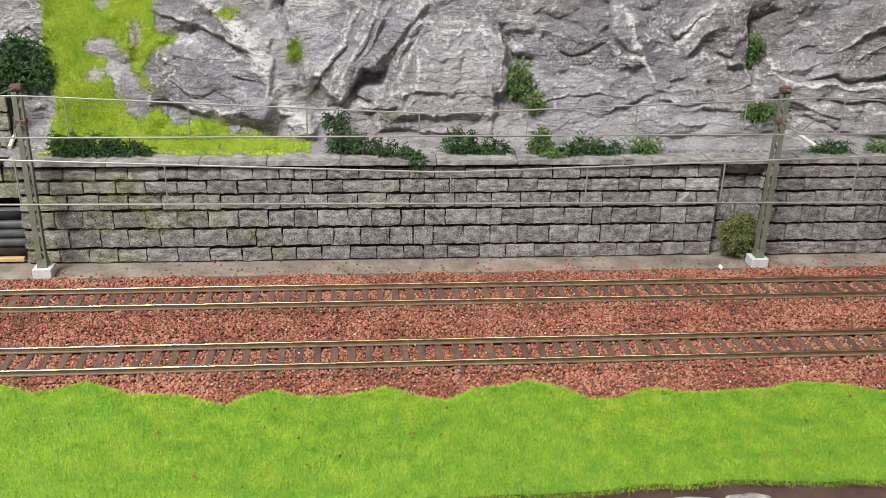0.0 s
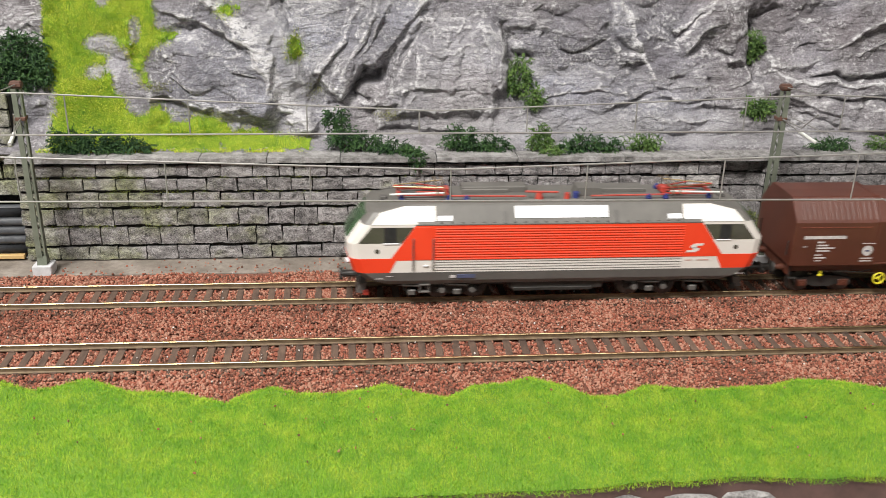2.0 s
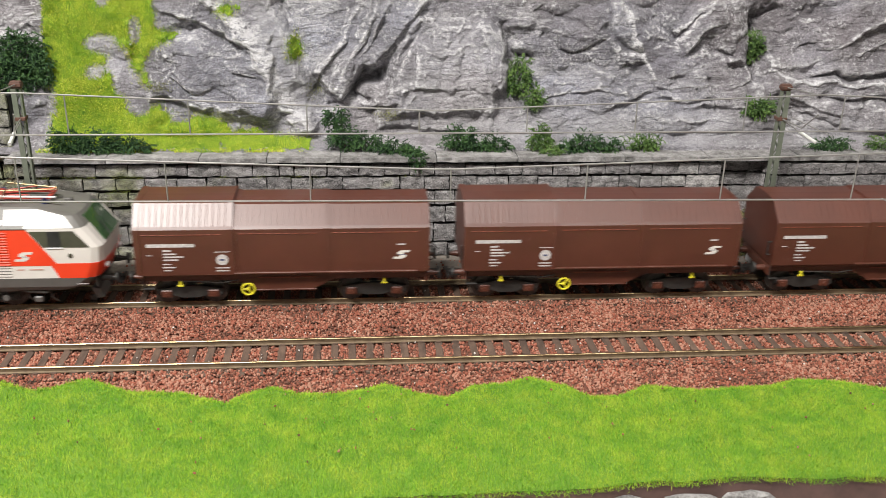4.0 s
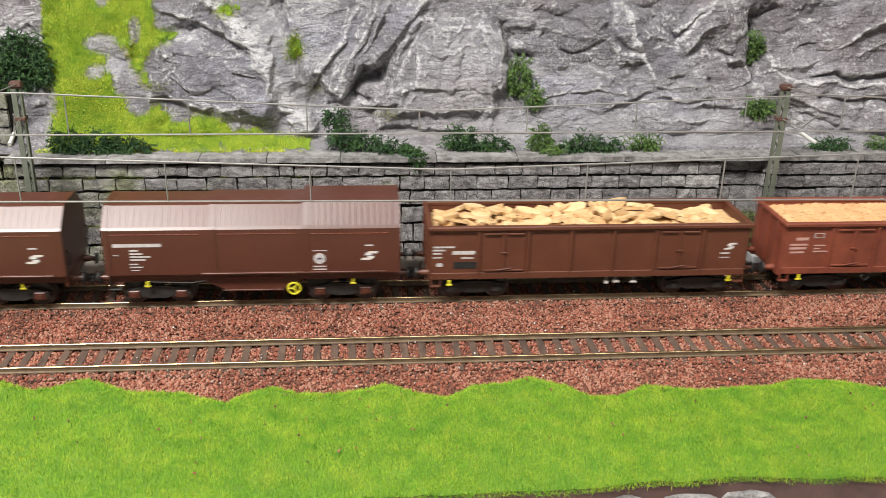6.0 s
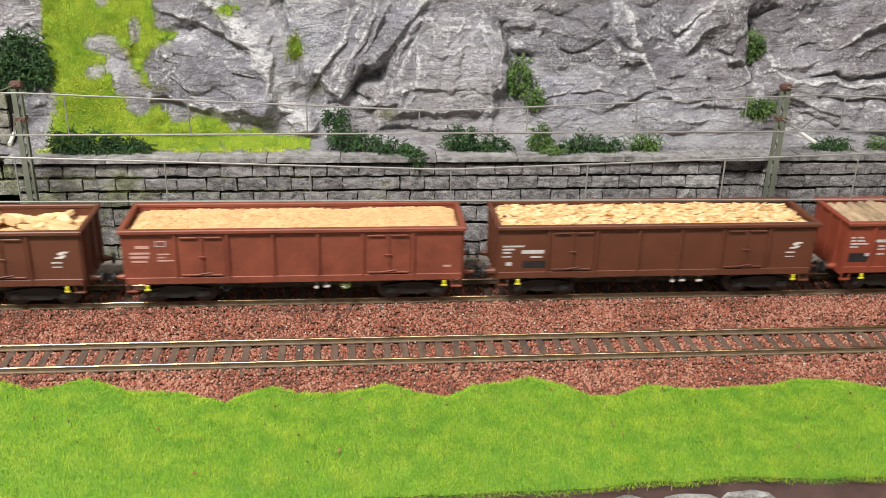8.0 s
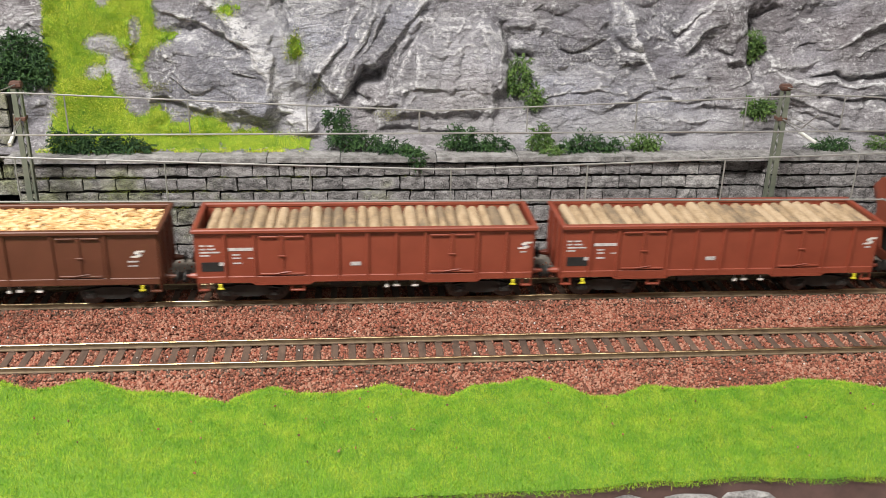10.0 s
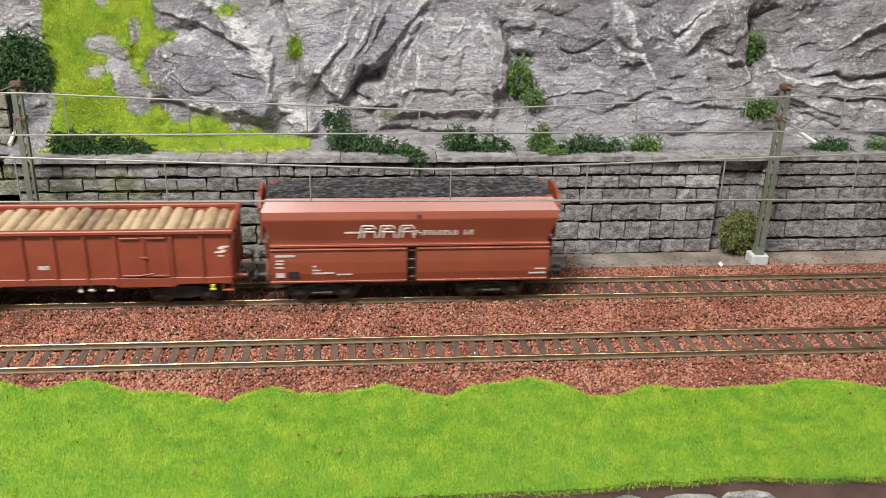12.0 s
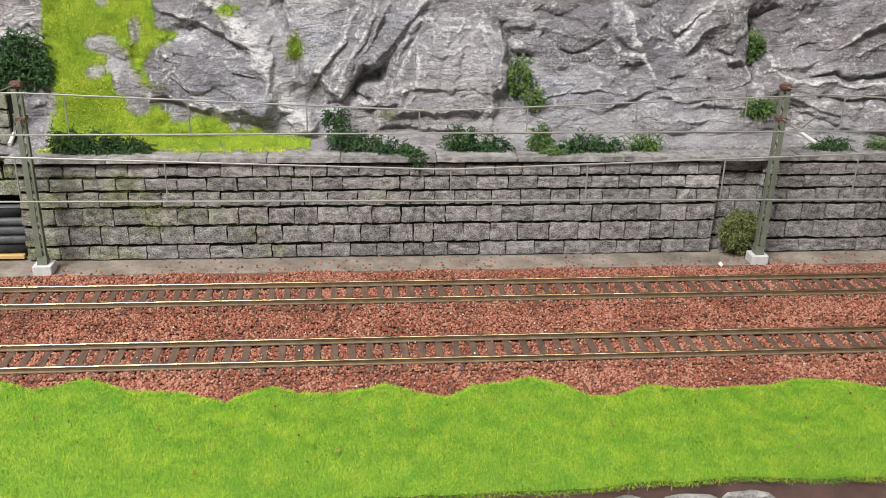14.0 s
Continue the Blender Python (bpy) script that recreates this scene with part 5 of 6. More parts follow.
def logo(t, x, z, y, size=1.0):
    """A slanted emblem of two bent bars, in plain shapes."""
    for s in (-1, 1):
        q = lambda u, w: (x + (u if s < 0 else -u) * size, z + w * size)
        hook = ((3.6, 1.9), (0.0, 1.9), (-1.7, 1.1), (-2.0, 0.15), (1.2, 0.15), (0.7, 0.55), (1.0, 0.95), (3.0, 0.95))
        a = Shape().prism([q(u, w) for u, w in hook], s * y, s * (y + 0.08), axis=1)
        a.prism([q(-u, -w) for u, w in hook], s * y, s * (y + 0.08), axis=1)
        a.prism([q(-1.2, -0.15), q(1.9, -0.15), q(1.2, 0.15), q(-1.9, 0.15)], s * y, s * (y + 0.06), axis=1, mi=1)
        part("emblem", a, [M_LWHITE, M_GREYBLUE], t, "white slanted emblem")


def handwheel(t, x, z, y, m, r=2.9):
    for s in (-1, 1):
        k = Shape().ring((x, s * y, z), r - 0.35, 0.42, n=22)
        for a in range(3):
            k.tube((x, s * y, z), (x + (r - 0.4) * math.cos(a * 2.094 + 1.05), s * y, z + (r - 0.4) * math.sin(a * 2.094 + 1.05)), 0.33, n=6)
        k.tube((x, s * (y - 1.2), z), (x, s * (y + 0.3), z), 0.7, n=8)
        part("handwheel", k, m, t, "yellow brake handwheel")


def lever(t, x, z, y):
    for s in (-1, 1):
        part("brake_lever", Shape().box(x - 1.1, x + 1.1, min(s * y, s * (y + 0.5)), max(s * y, s * (y + 0.5)), z, z + 0.8, 0.1).box(x - 0.6, x + 0.6, min(s * y, s * (y + 0.5)), max(s * y, s * (y + 0.5)), z + 0.9, z + 2.6, 0.1), M_YELLOW, t, "small yellow brake lever")


# covered wagon with three telescoping hoods
def hood_profile(o):
    w, yt, zt = o * 0.25, 8.1 + o * 0.5, 43.5 + o * 0.47
    q = [(-16.7 - w, 15.9), (-16.7 - w, 35.4 + o * 0.1), (-15.9 - w, 36.4 + o * 0.15), (-yt - 0.6, zt - 0.3), (-yt + 0.4, zt), (0, zt + 0.2)]
    return q + [(-y, z) for y, z in q[-2::-1]]


def covered_wagon(x0, flip):
    t = vehicle("covered_wagon", "dark brown covered coil wagon with three telescoping metal hoods", "wagon", x0, "covered wagons")
    f = -1 if flip else 1
    part("underframe", Shape().box(-58, 58, -14.2, 14.2, 11.8, 14.6, 0.3).box(-58.6, 58.6, -15.4, 15.4, 14.6, 15.8, 0.25), M_BROWN, t)
    for s in (-1, 1):
        part("side_beam", Shape().prism([(-22, 12.6), (21, 12.6), (10, 7.2), (-11, 7.2)], s * 13.4, s * 14.3, axis=1).box(-13, 12, min(s * 14.2, s * 14.6), max(s * 14.2, s * 14.6), 7.1, 7.7, 0.1), M_BROWN, t)
        part("step_rail", Shape().box(-21, 54, min(s * 16.6, s * 17.9), max(s * 16.6, s * 17.9), 16.1, 16.8, 0.15), M_BROWN, t)
        part("guide_bar", Shape().box(-12, 12, min(s * 14.6, s * 15.1), max(s * 14.6, s * 15.1), 13.0, 13.5, 0.1), M_RUSTRED, t)
    for (a, b, o) in ((-60, -20.6, 3.0), (-21.4, 16.8, 0.6), (16, 59, 0.0)):
        a, b = (a, b) if f > 0 else (-b, -a)
        pr = hood_profile(o)
        h = part("hood", Shape().prism(pr, a, b), M_HOOD, t)
        big = [(y * 1.012 + (0.12 if y > 0 else -0.12), z + 0.22) for y, z in pr]
        edges = ((a, a + 2.4), (b - 1.6, b))
        for e0, e1 in edges:
            part("edge_band", Shape().prism(big, e0, e1), M_HOOD, h)
        n = 14
        for s in (-1, 1):
            k = Shape()
            for i in range(n):
                x = a + 4 + (b - a - 7) * i / (n - 1)
                yy, zz = s * (15.9 + o * 0.25), 36.4 + o * 0.15
                k.tube((x, yy, zz), (x, s * (8.7 + o * 0.5), 43.2 + o * 0.47), 0.14, n=5)
            tagged(part("pleats", k, M_HOOD, h), kind="stuff")
            k = Shape()
            x = a + 3
            while x < b - 4:
                k.box(x, x + 2.6, min(s * 16.6, s * (16.95 + o * 0.25)), max(s * 16.6, s * (16.95 + o * 0.25)), 33.4, 33.75, 0.05)
                x += 3.6
            tagged(part("weld_strip", k, M_RUSTRED, h), kind="stuff")
    yo = 16.75 + (0.75 if not flip else 0.08)
    marks(t, [(-55.2, 28.3, 19, 1.7), (-48.8, 26.4, 3.2, 0.9), (-48.8, 25.0, 5, 0.8), (-48.8, 23.7, 8, 0.8), (-48.8, 22.4, 6, 0.8), (-49.2, 20.6, 3.2, 0.6), (-49.2, 19.2, 5, 0.7), (-48.8, 17.9, 3, 0.5), (-55.4, 24.6, 2.2, 0.4)], yo)
    xs = (-25.5, yo) if not flip else (27.0, 17.5)
    for s in (-1, 1):
        part("round_sign", Shape().tube((xs[0] * -s, s * xs[1], 22.6), (xs[0] * -s, s * (xs[1] + 0.08), 22.6), 2.4, n=20), M_LETTER, t, "round white sign")
        part("sign_symbol", Shape().box(min(xs[0] * -s - 1, xs[0] * -s + 1), max(xs[0] * -s - 1, xs[0] * -s + 1), min(s * (xs[1] + 0.08), s * (xs[1] + 0.13)), max(s * (xs[1] + 0.08), s * (xs[1] + 0.13)), 22.2, 23.0, 0.01), M_GREYBLUE, t)
    marks(t, [(xs[0] - 2.7, 18.8, 5.4, 0.6), (xs[0] - 2.7, 17.5, 5.4, 0.6), (xs[0] - 3, 25.9, 6, 0.35)], xs[1])
    yl = 16.8 if not flip else 17.5
    logo(t, 47.5, 23.6, yl)
    marks(t, [(45.5, 27.9, 3.4, 0.7)], yl)
    handwheel(t, -16 * f, 8.2, 15.2, M_YELLOW)
    lever(t, -43.5, 9.6, 14.5), lever(t, 40.5, 9.6, 14.5)
    for s in (-1, 1):
        part("end_steps", Shape().box(-58.5, -54, min(s * 14, s * 15.5), max(s * 14, s * 15.5), 8.6, 9.2, 0.1).tube((-58, s * 15, 9), (-58, s * 15, 14.5), 0.35, n=6), M_DARK, t)
        part("brake_rod", Shape().tube((-44, s * 14.6, 12.0), (-26, s * 14.6, 11.2), 0.25, n=5).tube((-26, s * 14.6, 11.2), (-20, s * 14.6, 12.2), 0.25, n=5), M_WHEEL, t)
        for e in (-1, 1):
            part("grab_handle", Shape().tube((e * 60.4, s * 14, 20), (e * 60.4, s * 14, 26), 0.3, n=6).tube((e * 59, s * 14, 20), (e * 60.4, s * 14, 20), 0.3, n=6).tube((e * 59, s * 14, 26), (e * 60.4, s * 14, 26), 0.3, n=6), M_DARK, t)
    bogie(t, -40.3, 9.6, x0, M_BROWN), bogie(t, 36.2, 9.6, x0, M_BROWN)
    buffers(t, 58.6, M_BROWN)


for i, x0 in enumerate((503.8, 637.2, 770.6)):
    covered_wagon(x0, i == 2)


# high-sided open wagons
def open_wagon(x0, m, half, ribs, doors, label, style):
    t = vehicle("open_wagon", label, "wagon", x0, "open wagons")
    part("floor", Shape().box(-half + 1, half - 1, -15, 15, 11.6, 13.0, 0.2), m, t)
    for s in (-1, 1):
        y0, y1 = min(s * 14.7, s * 15.5), max(s * 14.7, s * 15.5)
        side = part("side_wall", Shape().box(-half + 0.8, half - 0.8, y0, y1, 13.0, 33.8, 0.1), m, t)
        for x in ribs:
            part("rib", Shape().prism([(x - 0.75, s * 15.4), (x + 0.75, s * 15.4), (x + 0.5, s * 16.5), (x - 0.5, s * 16.5)], 11.8, 33.4, axis=2), m, side)
        part("sill", Shape().box(-half + 0.8, half - 0.8, min(s * 15.4, s * 16.2), max(s * 15.4, s * 16.2), 11.4, 14.4, 0.2), m, side)
        part("top_rim", Shape().box(-half, half, min(s * 14.4, s * 17.0), max(s * 14.4, s * 17.0), 33.5, 35.3, 0.35), m, t)
        for a, b in doors:
            d = part("door", Shape().box(a, b, min(s * 15.45, s * 15.85), max(s * 15.45, s * 15.85), 14.6, 33.2, 0.1), m, side)
            part("latch_bar", Shape().box(a + 1, b - 1, min(s * 15.8, s * 16.6), max(s * 15.8, s * 16.6), 15.0, 15.8, 0.15).box(a + 1, (a + b) / 2 - 1.2, min(s * 15.8, s * 16.8), max(s * 15.8, s * 16.8), 31.6, 32.3, 0.15).box((a + b) / 2 + 1.2, b - 1, min(s * 15.8, s * 16.8), max(s * 15.8, s * 16.8), 31.6, 32.3, 0.15), m, d)
            part("hinge_post", Shape().box((a + b) / 2 - 0.7, (a + b) / 2 + 0.7, min(s * 15.8, s * 16.45), max(s * 15.8, s * 16.45), 15.8, 32.4, 0.1), m, d)
            part("latch_handle", Shape().box((a + b) / 2 - 1.4, (a + b) / 2 + 1.4, min(s * 16.3, s * 16.9), max(s * 16.3, s * 16.9), 23.2, 23.8, 0.1).tube(((a + b) / 2 - 3, s * 16.7, 15.6), ((a + b) / 2 + 3.5, s * 16.7, 16.6), 0.3, n=6), m, d)
            if style == "red":
                part("door_skirt", Shape().prism([(a - 3, 11.6), (b + 3, 11.6), (b + 1, 10.4), (a - 1, 10.4)], s * 15.2, s * 16.3, axis=1), m, side)
    for e in (-1, 1):
        end = part("end_wall", Shape().box(min(e * half, e * (half - 0.8)), max(e * half, e * (half - 0.8)), -14.9, 14.9, 13, 33.8, 0.1), m, t)
        for y in (-9, 0, 9):
            part("rib", Shape().box(min(e * half, e * (half + 0.9)), max(e * half, e * (half + 0.9)), y - 0.8, y + 0.8, 12, 33.5, 0.15), m, end)
        part("top_rim", Shape().box(min(e * (half - 1.4), e * (half + 0.8)), max(e * (half - 1.4), e * (half + 0.8)), -17.0, 17.0, 33.55, 35.2, 0.35), m, t)
        for s in (-1, 1):
            part("corner_step", Shape().box(min(e * (half - 5), e * (half - 0.5)), max(e * (half - 5), e * (half - 0.5)), min(s * 14.6, s * 16), max(s * 14.6, s * 16), 7.8, 8.5, 0.1).tube((e * (half - 4.6), s * 15.5, 8), (e * (half - 4.6), s * 15.5, 12), 0.35, n=6).tube((e * (half - 0.9), s * 15.5, 8), (e * (half - 0.9), s * 15.5, 12), 0.35, n=6), m, t)
    part("underframe", Shape().box(-half + 2, half - 2, -4, 4, 8.4, 11.6, 0.3).box(-18, 18, -12, 12, 8.8, 11.6, 0.3), M_DARK, t)
    for s in (-1, 1):
        part("brake_gear", Shape().box(7.2, 8.8, min(s * 13.6, s * 14.8), max(s * 13.6, s * 14.8), 7.6, 9.0, 0.2).box(11.0, 13.6, min(s * 13.6, s * 14.8), max(s * 13.6, s * 14.8), 8.0, 9.2, 0.2).box(18.6, 21.2, min(s * 13.6, s * 14.8), max(s * 13.6, s * 14.8), 7.8, 8.8, 0.2).tube((8, s * 13.8, 8.4), (8, s * 13.8, 11.7), 0.2, n=5).tube((12, s * 13.8, 8.4), (12, s * 13.8, 11.7), 0.2, n=5).tube((20, s * 13.8, 8.4), (20, s * 13.8, 11.7), 0.2, n=5), M_LWHITE, t, "pale brake plates under the floor")
        part("air_tank", Shape().tube((-16, s * 9, 8.2), (-4, s * 9, 8.2), 2.2, n=12), M_DARK, t)
    lever(t, -60.5, 8.7, 16.3), lever(t, 61.5, 8.7, 16.3)
    y = 15.58
    if style == "red":
        marks(t, [(-68, 27.6, 2, 0.8), (-65.2, 27.6, 2.8, 0.8), (-68, 26.1, 2, 0.8), (-65.2, 26.1, 3.4, 0.8), (-68, 24.7, 8, 0.8), (-68, 23.3, 3.6, 0.7), (-56.5, 25.6, 11, 1.6), (-55, 23.6, 3, 0.7), (-55, 22.1, 3, 0.7), (-49, 22.1, 3.6, 0.5), (-55, 19.8, 3.4, 0.8), (-7, 18.4, 4.2, 2.0), (64.2, 23.2, 2.4, 0.8)], y)
        marks(t, [(-67.8, 16.6, 9.6, 4.8)], y, "black chalk panel", M_BLACK, "chalk_panel")
        marks(t, [(-60.5, 19.2, 2.0, 1.7)], y + 0.1)
        logo(t, 66.0, 26.4, y, 0.85)
        for s in (-1, 1):
            part("step", Shape().box(-32, -26, min(s * 14, s * 15.8), max(s * 14, s * 15.8), 7.2, 8.0, 0.15).tube((-31.5, s * 15.4, 7.6), (-31.5, s * 15.4, 11.6), 0.4, n=6).tube((-26.5, s * 15.4, 7.6), (-26.5, s * 15.4, 11.6), 0.4, n=6), m, t)
    elif style == "brown":
        marks(t, [(-67.5, 25.6, 9, 0.9), (-67.5, 24.2, 5, 0.9), (-67.5, 22.8, 3.6, 0.8), (-59.4, 22.6, 9.6, 1.9), (-67.5, 21.0, 3.8, 0.6), (-55.6, 20.6, 5, 0.9), (-66, 17.2, 2.6, 1.8), (56.6, 21.2, 4.2, 0.8), (56.6, 19.4, 4, 0.5)], y)
        marks(t, [(-58.8, 16.2, 10.6, 3.6)], y, "black chalk panel", M_BLACK, "chalk_panel")
        logo(t, 60.8, 24.8, y, 0.8)
    else:
        marks(t, [(-64, 27.0, 5.4, 1.6), (-66.5, 24.6, 8, 1.0), (-66.5, 22.8, 7.6, 1.2), (-66, 21.0, 6.4, 1.0), (-55.5, 24.2, 5, 0.8), (-55.5, 22.8, 3, 0.7), (-55.5, 21.4, 6.4, 0.8), (61, 17.2, 3.2, 1.0)], y, "faded pale lettering too small to read", M_FADED)
        marks(t, [(-56, 30.0, 4.2, 0.3), (-56, 28.0, 4.2, 0.3), (-56, 28.0, 0.3, 2.3), (-52.1, 28.0, 0.3, 2.3)], y, "pale outlined box")
        handwheel(t, 20, 9.4, 14.8, M_LEAF3, 2.2)
        for s in (-1, 1):
            part("step", Shape().ring((-29, s * 15.4, 9.4), 2.0, 0.3, n=4), M_DARK, t)
    bogie(t, -49, 9.8, x0, M_DARK), bogie(t, 49, 9.8, x0, M_DARK)
    buffers(t, half, m)
    return t


RIBS4 = (-48.2, -27.5, -9.1, 9.1, 27.5, 48.2)
DOORS4 = ((-47.2, -28.5), (28.5, 47.2))
RIBS6 = (-58, -46, -24, -12, 0, 12, 24, 46, 58)
DOORS6 = ((-45, -25), (25, 45))
open_wagon(912.0, M_OPEN, 69.0, RIBS4, DOORS4, "dark brown high-sided open wagon full of split wood slabs", "brown")
open_wagon(1065.8, M_RUSTRED, 69.6, RIBS4, DOORS4, "weathered red open wagon full of fine yellow wood chips", "faded")
open_wagon(1219.3, M_OPEN, 69.6, RIBS4, DOORS4, "dark brown high-sided open wagon full of coarse wood chips", "brown")
open_wagon(1372.7, M_RED, 70.2, RIBS6, DOORS6, "clean red-brown open wagon loaded with short logs", "red")
open_wagon(1524.8, M_RED, 70.2, RIBS6, DOORS6, "clean red-brown open wagon loaded with short logs", "red")


# loads
def slab_load(x0):
    t = vehicle("wood_slab_load", "heap of pale split wood slabs lying in an open wagon", "wood", x0)
    part("load_bed", Shape().box(-68, 68, -14.6, 14.6, 13.1, 30.5, 0.5), M_WOOD, t)
    r = random.Random(5)
    for i in range(150):
        x, y = r.uniform(-62, 62), r.uniform(-11, 11)
        a, b, h = r.uniform(3.2, 7.5), r.uniform(2.2, 3.6), r.uniform(0.5, 0.9)
        n = 7
        ring = [(a * math.cos(k * 6.283 / n) * r.uniform(0.75, 1.1), b * math.sin(k * 6.283 / n) * r.uniform(0.75, 1.1)) for k in range(n)]
        o = part("wood_slab", Shape().prism(ring, -h, h, axis=2), M_WOOD, t, at=(x, y, 31.2 + r.uniform(0, 3.6) + 1.5 * math.sin(x * 0.09)))
        o.rotation_euler = (radians(r.uniform(-22, 22)), radians(r.uniform(-22, 22)), radians(r.uniform(-70, 70)))


slab_load(912.0)


def chip_load(x0, fine):
    name = "fine_chip_load" if fine else "coarse_chip_load"
    t = vehicle(name, "level heap of fine yellow wood chips in an open wagon" if fine else "heaped coarse yellow wood chips in an open wagon", "wood chips", x0)
    m = M_FINE if fine else M_CHIP
    X, Y = np.meshgrid(np.arange(-68, 68.1, 1.0), np.arange(-14.6, 14.7, 0.97))
    h = lambda x, y: (32.6 + 0.5 * lerp_noise(x, y, 12, 51) if fine else 32.4 + 1.3 * np.cos(x * 0.028) * np.cos(y * 0.09) + 0.5 * lerp_noise(x, y, 7, 52)) - 0.02 * np.clip(np.abs(x) - 60, 0, 9) ** 2
    v = np.stack([X, Y, h(X, Y) + (0.25 * rng.normal(0, 1, X.shape) if fine else 0)], 2)
    r, c = v.shape[:2]
    i = np.arange(r * c).reshape(r, c)
    part("heap", fast_mesh("heap", v.reshape(-1, 3), np.stack([i[:-1, :-1], i[:-1, 1:], i[1:, 1:], i[1:, :-1]], 2).reshape(-1, 4), m, fine), None, t)
    n = 3600 if fine else 2600
    x, y = rng.uniform(-67.5, 67.5, n), rng.uniform(-14.3, 14.3, n)
    if fine:
        o = stones(n, x, y, h(x, y) + 0.1, 0.25, 0.6, m, "chips")
    else:
        d = np.stack([rng.normal(0, 0.3, n), rng.normal(0, 0.3, n), np.ones(n)], 1)
        a = rng.uniform(-0.7, 0.7, n)
        u = np.stack([np.cos(a), np.sin(a), rng.normal(0, 0.2, n)], 1) * rng.uniform(1.0, 2.2, n)[:, None]
        w = np.stack([-np.sin(a), np.cos(a), rng.normal(0, 0.3, n)], 1) * rng.uniform(0.35, 0.7, n)[:, None]
        p = np.stack([x, y, h(x, y) + rng.uniform(0, 0.9, n)], 1)
        k = d / np.linalg.norm(d, axis=1)[:, None] * 0.25
        v = np.stack([p - u - w - k, p + u - w - k, p + u + w - k, p - u + w - k, p - u - w + k, p + u - w + k, p + u + w + k, p - u + w + k], 1).reshape(-1, 3)
        q = np.array([(4, 5, 6, 7), (0, 1, 5, 4), (1, 2, 6, 5), (2, 3, 7, 6), (3, 0, 4, 7), (3, 2, 1, 0)])
        o = new("chips", fast_mesh("chips", v, (q[None] + (np.arange(n) * 8)[:, None, None]).reshape(-1, 4), m))
    o.parent = t
    tagged(o, kind="stuff")


chip_load(1065.8, True)
chip_load(1219.3, False)


def log_load(x0, seed, n):
    t = vehicle("log_load", "row of short bark-covered logs laid across an open wagon", "logs", x0, "log loads")
    part("lower_layer", Shape().box(-68.5, 68.5, -14.4, 14.4, 13.1, 28.5, 1.0), M_LOG, t)
    r = random.Random(seed)
    x = -66.0
    while x < 67:
        rad = r.uniform(1.9, 2.9)
        dz, dx = r.uniform(-0.5, 0.9), r.uniform(-0.5, 0.5)
        s = Shape()
        m, rows = 12, []
        for k in range(6):
            y = -14.2 + 28.4 * k / 5 + (r.uniform(-0.4, 0.4) if 0 < k < 5 else 0)
            rr = rad * r.uniform(0.93, 1.05) * (0.94 if k in (0, 5) else 1)
            rows.append([(rr * math.cos(6.283 * j / m) + dx * (k / 5 - 0.5), y, rr * math.sin(6.283 * j / m)) for j in range(m)])
        s.loft(rows)
        s.m[-2:] = [1, 1]
        o = part("log", s, [M_LOG, M_LOGEND], t, at=(x + rad, 0, 31.2 + dz))
        x += rad * 1.96


log_load(1372.7, 3, 24)
log_load(1524.8, 8, 28)


